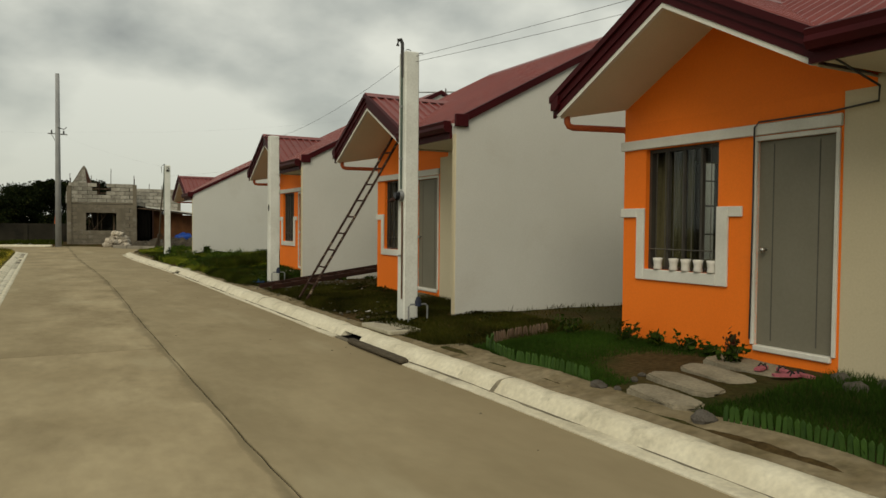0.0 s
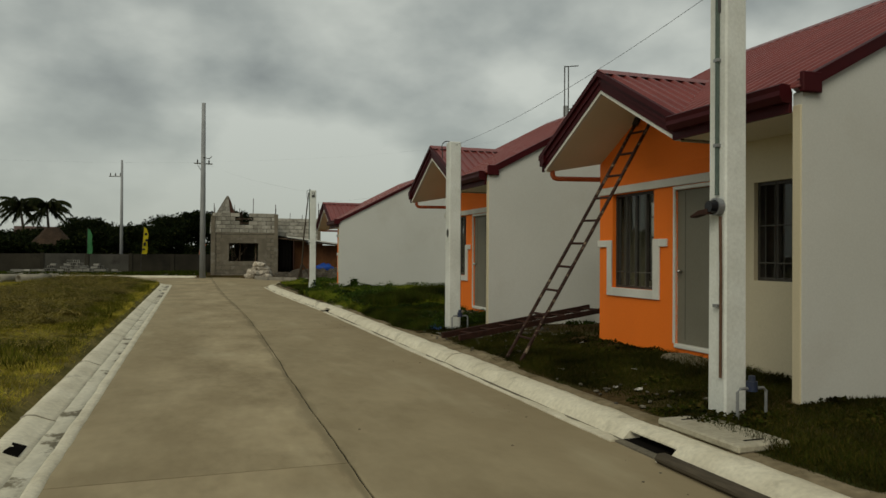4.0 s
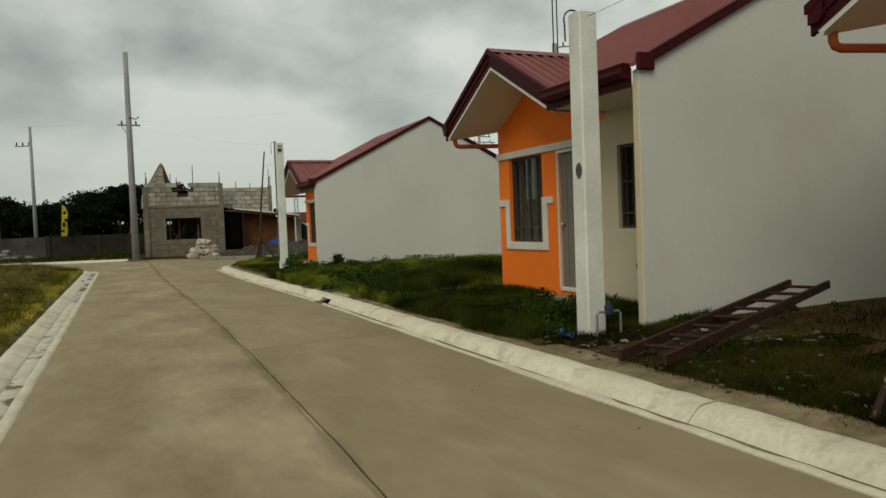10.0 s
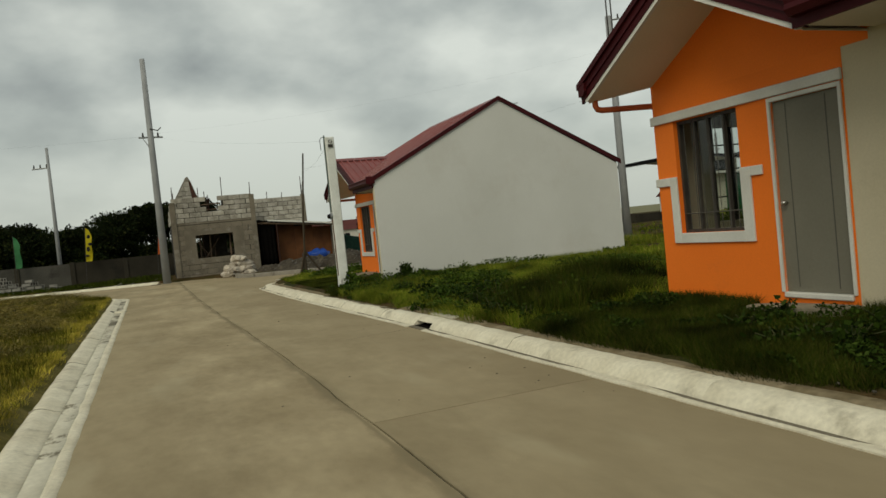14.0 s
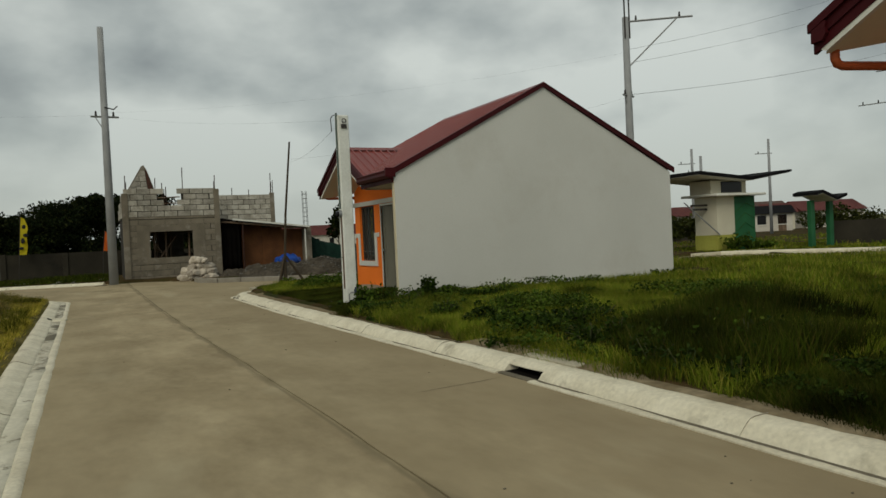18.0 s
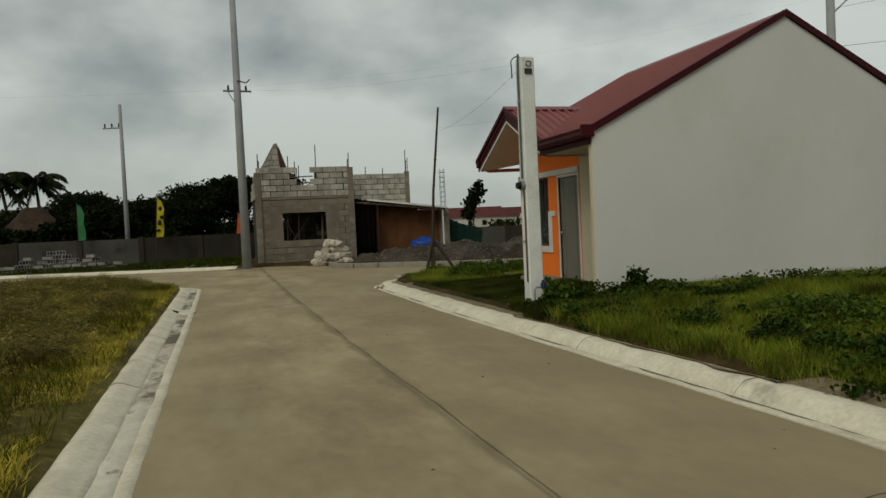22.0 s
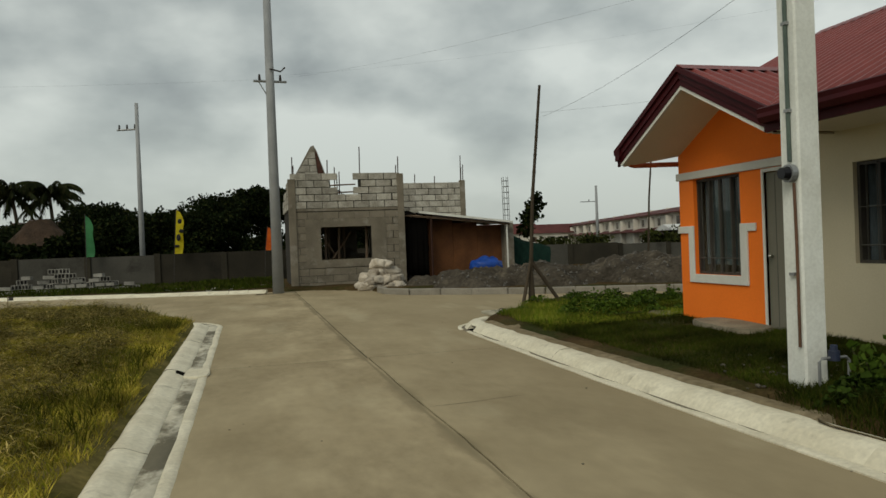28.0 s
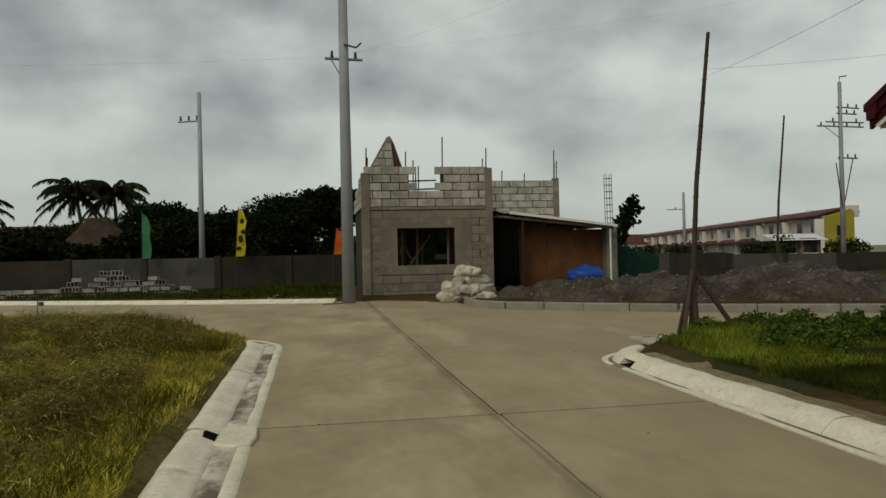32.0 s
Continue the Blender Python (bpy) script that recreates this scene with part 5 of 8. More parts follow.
for c in range(5):
    za, zb = 4.36 + c * CH, 4.36 + (c + 1) * CH - 0.025
    xl = [1.70 + 0.63 * (z - 4.36) for z in (za, zb)]
    xr = [2.86 - 0.10 * (z - 4.36) for z in (za, zb)]
    cut_ = 0.45 if c % 2 else 0.62
    xm = xl[0] + (xr[0] - xl[0]) * cut_
    if c < 4:
        part("block", prism(bmesh.new(), [(xl[0], za), (xm - 0.012, za), (xm - 0.012, zb), (xl[1], zb)], "y", 58.86, 58.955), M_BLOCK, khouse)
    part("block", prism(bmesh.new(), [(xm + 0.012 if c < 4 else xl[0], za), (xr[0], za), (xr[1], zb), (xm + 0.012 if c < 4 else xl[1], zb)], "y", 58.86, 58.955), M_BLOCK, khouse)
# thin brown prism; the shade of the gable's right face is in its colour
part("gable_return", prism(bmesh.new(), [(2.90, 4.25), (3.22, 4.25), (3.18, 4.5), (2.80, 5.7), (2.74, 5.72)], "y", 58.88, 58.95), M_INNER, khouse, "brown prism coloured as the gable's darker shaded face")
lay_blocks(khouse, (6.0, 60.5, 0), (1, 0, 0), 3.3, 2.9, 8, None, 7)
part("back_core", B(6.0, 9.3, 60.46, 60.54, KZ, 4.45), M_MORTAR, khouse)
part("corner_column", B(9.25, 9.48, 60.38, 60.62, KZ, 4.6, bevel=0.01), M_RENDERED, khouse, "raw cement corner column")
part("upper_floor", B(1.75, 5.8, KY + 0.2, 61.9, 3.05, 3.2), M_RENDERED, khouse)
part("rear_wall", wall_along_x(61.9, 62.05, 1.6, 6.0, KZ, 3.3, [(2.9, 3.35, 1.7, 2.5), (4.75, 5.3, 1.5, 2.55)]), M_RENDERED, khouse)
part("ground_floor", B(1.72, 5.82, KY + 0.16, 61.9, 0.15, 0.3), M_RENDERED, khouse)
for x, y in ((2.9, 57.9), (3.1, 58.6), (3.45, 58.1), (3.75, 58.9), (4.5, 57.8)):
    part("shoring_post", T([(x, y, 0.3), (x + 0.05, y, 3.05)], 0.05, 6), M_WOOD, khouse, "dark timber shoring post")
part("shoring_brace", T([(2.85, 57.8, 0.9), (4.0, 58.4, 2.4)], 0.04, 6), M_WOOD, khouse)
part("shoring_brace", T([(2.8, 58.0, 2.3), (3.6, 58.3, 1.1)], 0.04, 6), M_WOOD, khouse)
for x, y, z0, z1 in ((1.7, 57.3, 4.4, 5.3), (1.75, 57.5, 4.3, 5.0), (3.05, 57.5, 4.4, 5.2), (3.45, 58.6, 3.2, 5.05), (3.55, 58.7, 3.2, 4.75), (3.62, 58.5, 3.2, 4.85), (4.3, 57.4, 4.6, 5.7), (5.8, 57.3, 4.5, 5.3),
                    (7.2, 60.5, 4.4, 4.9), (8.1, 60.5, 4.4, 4.8), (9.3, 60.45, 4.5, 5.7), (9.42, 60.5, 4.5, 5.3), (9.36, 60.6, 4.5, 5.2), (5.95, 58.5, 4.4, 5.1)):
    part("rebar", T([(x, y, z0), (x + 0.02, y, z1)], 0.022, 5), M_RUST, khouse)
for z in (4.0, 4.3):
    part("scaffold_bar", T([(3.2, 58.5, z), (4.3, 58.7, z + 0.05)], 0.03, 5), M_WOOD, khouse)

khouse.location += Vector((0.13, 0.38, -0.20))

# lean-to shed
shed = thing("shed", (8.5, 58.8, 0.3), "low plywood construction shed with a sheet-metal lean-to roof", "shed")
M_PLY = material("brown_plywood", (0.150, 0.060, 0.021), (0.090, 0.037, 0.014), scale=1.6, rough=0.8, bump=0.2, fine=25, fine_amount=0.15, vary=0.08)
M_SHEET = material("pale_roof_sheet", (0.625, 0.6375, 0.625), (0.5, 0.5, 0.4875), scale=1.5, rough=0.5, fine_amount=0.08)
bm = bmesh.new()
prism(bm, [(6.7, 3.16), (10.55, 2.66), (10.55, 2.62), (6.7, 3.11)], "y", 57.5, 61)
part("roof", bm, M_SHEET, shed, "pale corrugated sheet roof")
part("roof_edge", prism(bmesh.new(), [(6.66, 3.19), (10.6, 2.68), (10.6, 2.60), (6.66, 3.10)], "y", 57.44, 57.497), M_TRIM, shed, "bright white turned-down sheet edge")
part("roof_scrap", prism(bmesh.new(), [(5.9, 3.10), (6.2, 3.22), (6.5, 3.12), (6.95, 3.17), (6.95, 3.10), (5.9, 3.02)], "y", 57.55, 60.6), M_HOLE, shed, "black plastic sheeting over the corner of the roof")
part("white_post", T([(10.38, 57.6, 0.25), (10.38, 57.6, 2.6)], 0.035, 8), M_TRIM, shed, "thin white post")
part("roof_beam", T([(6.0, 57.6, 3.05), (10.5, 57.6, 2.56)], 0.05, 6), M_WOOD, shed)
for a, b in ((7.25, 8.3), (8.31, 9.36), (9.37, 10.45)):
    z1 = 3.0 - (b - 6.9) * 0.125
    part("panel", B(a, b, 58.48, 58.52, 0.3, z1), M_PLY, shed, "brown plywood sheet")
part("panel", B(7.25, 7.29, 58.52, 60.4, 0.3, 2.9), M_PLY, shed)
part("side_panel", B(10.41, 10.45, 58.52, 60.4, 0.3, 2.5), M_PLY, shed)
# added dark walls: their colour stands in for the shade inside
part("dark_back", B(5.98, 10.4, 60.3, 60.4, 0.3, 2.6), M_IRON, shed, "added dark wall that blackens the shed opening")
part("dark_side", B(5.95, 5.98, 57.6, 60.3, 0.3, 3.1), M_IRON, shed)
for x in (6.06, 7.18):
    part("post", T([(x, 57.62, 0.25), (x, 57.62, 3.0)], 0.045, 6), M_RUST, shed)
# added black sheet that stands in for the deep shade of the doorway
bm = bmesh.new()
folds = []
for i in range(19):
    x = 6.1 + 0.92 * i / 18
    folds.append([bm.verts.new((x, 57.66 + 0.04 * math.sin(i * 1.3) * (0.4 + 0.15 * k), 3.0 - 0.48 * k + 0.05 * math.sin(i * 0.9 + k))) for k in range(6)])
for a, b in zip(folds, folds[1:]):
    for k in range(5):
        bm.faces.new((a[k], b[k], b[k + 1], a[k + 1]))
bmesh.ops.solidify(bm, geom=bm.faces[:], thickness=0.006)
part("drape", bm, M_HOLE, shed, "folded black sheet standing in for the dark open doorway", smooth=True)
part("drum", T([(6.35, 58.6, 0.3), (6.35, 58.6, 1.3)], 0.32, 14), M_IRON, shed)
col = thing("block_column", (10.68, 58.3, 0.3), "raw cement column with a tall rebar cage on top", "column")
part("shaft", B(10.47, 10.89, 58.1, 58.5, 0.2, 2.66, bevel=0.01), M_RENDERED, col)
for dx in (-0.1, 0.1):
    for dy in (-0.1, 0.1):
        part("rebar", T([(10.68 + dx, 58.3 + dy, 2.6), (10.66 + dx, 58.3 + dy, 4.6)], 0.015, 5), M_GALV, col)
for i in range(8):
    z = 2.75 + i * 0.24
    part("stirrup", T([(10.57, 58.2, z), (10.79, 58.2, z), (10.79, 58.4, z), (10.57, 58.4, z), (10.57, 58.2, z)], 0.012, 4), M_GALV, col)
shed.location += Vector((0.06, 0.2, -0.26))
col.location += Vector((0.02, 0.2, -0.30))
M_TARP = material("blue_tarpaulin", (0.015, 0.06, 0.30), (0.01, 0.045, 0.22), scale=3, rough=0.45, bump=0.5, fine=8, fine_amount=0.15)
bm = bmesh.new()
bmesh.ops.create_icosphere(bm, subdivisions=4, radius=1.0)
for v in bm.verts:
    n_ = noise.noise(v.co * 2.2) * 0.18 + noise.noise(v.co * 6) * 0.05
    v.co = Vector((9.32 + v.co.x * (0.66 + n_ * 0.6), 57.3 + v.co.y * 0.5, max(0.02, 0.66 + v.co.z * (0.34 + n_ * 0.6))))
solid("tarpaulin", bm, M_TARP, "crumpled blue tarpaulin heaped over building materials", "tarpaulin", smooth=True)

# sacks
# the brown stain tone puts shadows among the sacks into their colour
M_SACK = material("woven_sack", (0.50, 0.45, 0.37), (0.32, 0.28, 0.22), scale=3, rough=0.9, bump=0.8, fine=30, fine_amount=0.12, vary=0.25, stain=(0.16, 0.125, 0.085), stain_scale=2.2, stain_lo=0.52, stain_hi=0.70)


def sack(x, y, z, yaw, tilt, seed):
    bm = bmesh.new()
    bmesh.ops.create_icosphere(bm, subdivisions=3, radius=1.0)
    for v in bm.verts:
        c = v.co.copy()
        k = noise.noise(c * 1.7 + Vector((seed, 0, 0))) * 0.32 + noise.noise(c * 4 + Vector((0, seed, 0))) * 0.16
        sq = Vector([math.copysign(abs(q) ** 0.7, q) for q in c])
        v.co = Vector((sq.x * 0.36, sq.y * 0.24, sq.z * 0.17)) * (1 + k)
    bm.transform(pose(x, y, z, tilt, tilt * 0.6, yaw))
    return solid("sack", bm, M_SACK, "lumpy off-white woven cement sack in a heap", "sack", group="heap of sacks", smooth=True)


rs = random.Random(5)
for lvl, (n, half_w) in enumerate(((5, 0.62), (4, 0.46), (3, 0.30), (2, 0.12))):
    for row in range(2 if lvl < 2 else 1):
        for i in range(n):
            f = i / (n - 1) * 2 - 1
            sack(4.66 + f * half_w + rs.uniform(-.05, .05), 54.65 + row * 0.45 + lvl * 0.08 + rs.uniform(-.06, .06), 0.17 + lvl * 0.25, rs.uniform(0, 180), rs.uniform(-35, 35), i + 10 * lvl + row * 3.3)

# gravel heaps behind a row of kerb stones
M_GRAVEL = material("gravel_heap", (0.032, 0.027, 0.020), (0.070, 0.060, 0.046), scale=1.1, rough=0.95, bump=1.0, fine=9, fine_amount=0.4, spec=0.05, stain=(0.135, 0.115, 0.085), stain_scale=1.3, stain_lo=0.54, stain_hi=0.74)


def heap(x, y):
    h = 0.0
    for cx_, cy_, rx, ry, top in ((8.0, 53.8, 2.5, 2.6, 0.62), (10.0, 53.0, 2.0, 2.9, 0.74), (13.4, 51.9, 3.0, 3.0, 0.92), (15.5, 51.0, 1.7, 2.3, 0.62), (6.3, 54.6, 1.2, 1.3, 0.38)):
        q = ((x - cx_) / rx) ** 2 + ((y - cy_) / ry) ** 2
        h = max(h, top * max(0.0, 1 - q) ** 0.75) if q < 1 else h
    return h


def heap_z(x, y):
    h = heap(x, y)
    if h <= 0:
        return -0.3
    return 0.0 + h + (0.30 * bumps(x, y, 1.3, 5) + 0.16 * bumps(x, y, 3.4, 9) + 0.05 * bumps(x, y, 9, 2)) * min(1, h * 4) - (0.15 if h <= 0 else 0)


tagged(grid_mesh("gravel_heap", steps(5, 24, 170), steps(47, 57, 95), heap_z, M_GRAVEL), "long uneven heaps of grey gravel and soil on the lot", "gravel", kind="stuff")
rg = random.Random(8)
gv, gf = [], []
for i in range(2200):
    x, y = rg.uniform(5.5, 22), rg.uniform(48, 57)
    if heap(x, y) > 0.08:
        z, s = heap_z(x, y), rg.uniform(0.02, 0.075)
        k0 = len(gv)
        for dx, dy, dz in ((s, 0, 0), (-s * .6, s * .8, 0), (-s * .5, -s * .9, 0), (0, 0, s)):
            gv.append((x + dx * rg.uniform(.7, 1.3), y + dy * rg.uniform(.7, 1.3), z + dz - 0.01))
        gf += [(k0, k0 + 1, k0 + 3), (k0 + 1, k0 + 2, k0 + 3), (k0 + 2, k0, k0 + 3)]
me = bpy.data.meshes.new("gravel_stones")
me.from_pydata(gv, [], gf)
me.materials.append(material("loose_stone", (0.08, 0.075, 0.065), (0.12, 0.112, 0.098), scale=5, rough=0.95, vary=0.35, island=True))
tagged(new("gravel_stones", me), "loose grey stones scattered over the gravel heaps", "stones", kind="stuff")

M_STONE = material("kerb_stone", (0.2484, 0.2298, 0.189), (0.1987, 0.1814, 0.1475), scale=3, rough=0.9, bump=0.4, fine=30, fine_amount=0.15, vary=0.1)
row = thing("kerb_stone_row", (9, 49.9, 0.1), "row of loose grey concrete kerb stones edging the lot", "kerb", kind="structure")
corner = [(4.3, 53.6), (4.35, 52.6), (4.95, 51.65), (6.6, 50.4), (8.4, 49.1), (12.2, 47.2), (22, 44.6)]
me_k = mesh_of(B(-0.44, 0.44, -0.08, 0.08, 0, 0.21, bevel=0.02), "kerb_stone", M_STONE)
for (xa, ya), (xb, yb) in zip(corner, corner[1:]):
    L = math.hypot(xb - xa, yb - ya)
    n = max(1, round(L / 0.92))
    for i in range(n):
        t = (i + 0.5) / n
        x, y = xa + (xb - xa) * t, ya + (yb - ya) * t
        ob = new("kerb_stone", me_k)
        ob.parent = row
        ob.location = Vector((x + rg.uniform(-.02, .02), y, base_z(y) - 0.02)) - ORIGIN[row]
        ob.rotation_euler = (rg.uniform(-.03, .03), 0, math.atan2(yb - ya, xb - xa) + rg.uniform(-.02, .02))
        ob.scale = (L / n / 0.895, 1, 1)

# ---- boundary wall of the estate ----
M_FENCE = material("boundary_wall_cement", (0.036, 0.032, 0.022), (0.021, 0.0187, 0.0132), scale=0.7, rough=0.95, bump=0.3, fine=20, fine_amount=0.15, stain=(0.01008, 0.009576, 0.007656), stain_scale=0.9, vary=0.14)
M_FENCE_PALE = material("pale_wall_cement", (0.075, 0.072, 0.060), (0.055, 0.053, 0.044), scale=0.8, rough=0.95, bump=0.3, fine=20, fine_amount=0.15, stain=(0.02275, 0.02145, 0.01674), stain_scale=0.9)
fence = thing("boundary_wall", (0, 66, 0.2), "long low grey cement boundary wall with piers", "wall", kind="structure")
fx = -46.0
while fx < 48:
    pale = fx in (-10.0, -7.0, 14.0, 20.0, 23.0, 29.0)
    part("wall_panel", B(fx + 0.14, fx + 2.86, 65.95, 66.07, 0.0, 1.60 - 0.018 * max(0.0, fx + 2) + rg.uniform(-.04, .04)), M_FENCE_PALE if pale else M_FENCE, fence, "paler cement panel" if pale else "")
    part("pier", B(fx - 0.135, fx + 0.135, 65.88, 66.12, 0.0, 1.64 - 0.018 * max(0.0, fx + 2) + rg.uniform(-.03, .03), bevel=0.01), M_FENCE, fence)
    fx += 3.0
fence2 = thing("boundary_wall_gate", (42, 42, 0.1), "grey cement boundary wall beside the gate", "wall", kind="structure")
fx = 0.0
while fx < 36:
    m = Matrix.Translation((34.4 + fx * 0.86, 45.0 - fx * 0.5, 0)) @ Matrix.Rotation(math.atan2(-0.5, 0.86), 4, "Z")
    part("wall_panel", B(0.14, 2.86, -0.06, 0.06, 0.0, 1.36, m=m), M_FENCE, fence2)
    part("pier", B(-0.13, 0.13, -0.12, 0.12, 0.0, 1.40, m=m), M_FENCE, fence2)
    fx += 3.0

# ---- stacked hollow blocks by the wall ----
def hollow_block():
    bm = bmesh.new()
    box(bm, -0.2, 0.2, -0.07, 0.07, -0.1, -0.075)
    box(bm, -0.2, 0.2, -0.07, 0.07, 0.075, 0.1)
    for x in (-0.2, -0.0825, 0.0525, 0.175):
        box(bm, x, x + 0.025 + (0.005 if abs(x) < 0.1 else 0), -0.07, 0.07, -0.075, 0.075)
    # dark sheet set inside to stand in for the shade of the hollows
    box(bm, -0.17, 0.17, 0.02, 0.05, -0.075, 0.075, mi=1)
    return mesh_of(bm, "hollow_block", [M_STACK, M_IRON])


M_STACK = material("stacked_block", (0.30, 0.29, 0.255), (0.20, 0.195, 0.17), scale=4, rough=0.95, bump=0.4, fine=40, fine_amount=0.15, vary=0.2)
HB = hollow_block()
rb = random.Random(11)
for x0, x1, yy, levels in ((-11.4, -9.0, 62.9, 2), (-9.4, -8.0, 63.2, 4), (-8.5, -6.2, 62.8, 5), (-7.2, -6.0, 63.3, 4), (-6.6, -4.9, 63.0, 5), (-5.7, -4.9, 63.3, 6), (-5.0, -4.2, 62.7, 2)):
    for lv in range(levels):
        x = x0 + lv * 0.2
        while x < x1 - 0.2 - lv * 0.2:
            ob = new("hollow_block", HB)
            flat = rb.random() < 0.55
            ob.location = (x, yy + rb.uniform(-.03, .03), 0.26 + lv * 0.2 - (0.03 if flat else 0.0))
            ob.rotation_euler = (math.pi / 2 if flat else 0, rb.uniform(-0.05, 0.05), rb.uniform(-0.4, 0.4))
            tagged(ob, "pale grey hollow concrete block stacked in a pile", "block", group="stacked hollow blocks")
            x += rb.uniform(0.405, 0.43)

# ---- feather flags ----
def flag(x, y, z0, z1, w, mat, lean, label, marks=None):
    f = thing("feather_flag", (x, y, 0.3), label, "flag", group="feather flags")
    part("flag_pole", T([(x, y, 0.2), (x + lean * 0.3, y, z0), (x + lean, y, z1 + 0.05)], 0.018, 6), M_IRON, f)
    bm = bmesh.new()
    n = 14
    L, R = [], []
    for i in range(n + 1):
        t = i / n
        z = z0 + (z1 - z0) * t
        xx = x + lean * (0.3 + 0.7 * t)
        ww = w * (1 - 0.55 * max(0, t - 0.75) / 0.25) + 0.03 * math.sin(t * 9)
        yy = y + 0.06 * math.sin(t * 7)
        L.append(bm.verts.new((xx, y, z)))
        R.append(bm.verts.new((xx - ww if lean < 0.0 else xx + ww, yy, z + 0.03 * math.sin(t * 5) - 0.1 * t)))
    for i in range(n):
        bm.faces.new((L[i], R[i], R[i + 1], L[i + 1]))
    bmesh.ops.solidify(bm, geom=bm.faces[:], thickness=0.006)
    cloth = part("flag_cloth", bm, mat, f)
    if marks:
        for dx, z, a, b in marks:
            m = bmesh.new()
            bmesh.ops.create_icosphere(m, subdivisions=2, radius=1.0, matrix=Matrix.Translation((x + dx, y - 0.02, z)) @ Matrix.Diagonal((a, 0.045, b, 1)))
            part("printed_mark", m, M_BLACK, cloth, "black printed shape")


flag(-6.95, 65.4, 1.6, 3.5, 0.34, material("green_cloth", (0.10, 0.33, 0.14), (0.08, 0.27, 0.11), scale=3, rough=0.8, fine_amount=0.05), 0.03, "tall narrow green feather flag")
flag(-3.25, 65.4, 1.6, 3.65, 0.36, material("yellow_cloth", (0.72, 0.62, 0.03), (0.6, 0.5, 0.02), scale=3, rough=0.8, fine_amount=0.05), 0.22, "tall narrow yellow feather flag with black marks",
     [(0.36, 3.1, 0.10, 0.12), (0.42, 2.65, 0.12, 0.10), (0.28, 2.35, 0.10, 0.16), (0.20, 1.95, 0.12, 0.07)])
flag(0.85, 64.8, 1.6, 2.7, 0.42, material("orange_cloth", (0.85, 0.20, 0.03), (0.7, 0.16, 0.02), scale=3, rough=0.8, fine_amount=0.05), 0.2, "narrow orange feather flag")

# ---- planting helpers ----
def quads_mesh(name, centres, us, vs, mat):
    """Many small loose quads: a centre and two half-edges each."""
    n = len(centres)
    co = np.stack([centres - us - vs * 0.35, centres + us - vs * 0.6, centres + us * 0.7 + vs, centres - us * 0.8 + vs * 0.8], 1).reshape(-1, 3)
    me = bpy.data.meshes.new(name)
    me.vertices.add(4 * n)
    me.vertices.foreach_set("co", co.astype(np.float32).ravel())
    me.loops.add(4 * n)
    me.loops.foreach_set("vertex_index", np.arange(4 * n, dtype=np.int32))
    me.polygons.add(n)
    me.polygons.foreach_set("loop_start", np.arange(0, 4 * n, 4, dtype=np.int32))
    me.materials.append(mat)
    me.update(calc_edges=True)
    return me


def blades_mesh(name, base, tip, width, mat, rng):
    """Grass blades: a thin triangle from base to tip."""
    n = len(base)
    side = np.stack([rng.normal(size=n), rng.normal(size=n), np.zeros(n)], 1)
    side /= np.linalg.norm(side, axis=1)[:, None] + 1e-9
    side *= (width * 0.5)[:, None]
    mid = base * 0.6 + tip * 0.4
    mid[:, 2] += 0.12 * np.linalg.norm(tip - base, axis=1)
    co = np.stack([base, mid + side, tip, mid - side], 1).reshape(-1, 3)
    me = bpy.data.meshes.new(name)
    me.vertices.add(4 * n)
    me.vertices.foreach_set("co", co.astype(np.float32).ravel())
    me.loops.add(4 * n)
    me.loops.foreach_set("vertex_index", np.arange(4 * n, dtype=np.int32))
    me.polygons.add(n)
    me.polygons.foreach_set("loop_start", np.arange(0, 4 * n, 4, dtype=np.int32))
    me.materials.append(mat)
    me.update(calc_edges=True)
    return me


def lookup(fn, x0, x1, y0, y1, step):
    xs, ys = np.arange(x0, x1 + step, step), np.arange(y0, y1 + step, step)
    tab = np.array([[fn(x, y) for x in xs] for y in ys])

    def at(x, y):
        fx, fy = np.clip((x - x0) / step, 0, len(xs) - 1.001), np.clip((y - y0) / step, 0, len(ys) - 1.001)
        i, j = fx.astype(int), fy.astype(int)
        u, v = fx - i, fy - j
        return (tab[j, i] * (1 - u) + tab[j, i + 1] * u) * (1 - v) + (tab[j + 1, i] * (1 - u) + tab[j + 1, i + 1] * u) * v
    return at


def patch(x, y, s, seed):
    """Smooth patchiness in 0..1 from a few sines."""
    r = np.random.RandomState(seed)
    t = np.zeros_like(x)
    for k in range(6):
        a, f, p = r.uniform(0, 6.28), s * r.uniform(0.5, 2.2), r.uniform(0, 6.28)
        t += np.sin((x * np.cos(a) + y * np.sin(a)) * f + p)
    return np.clip(0.5 + t / 6, 0, 1)


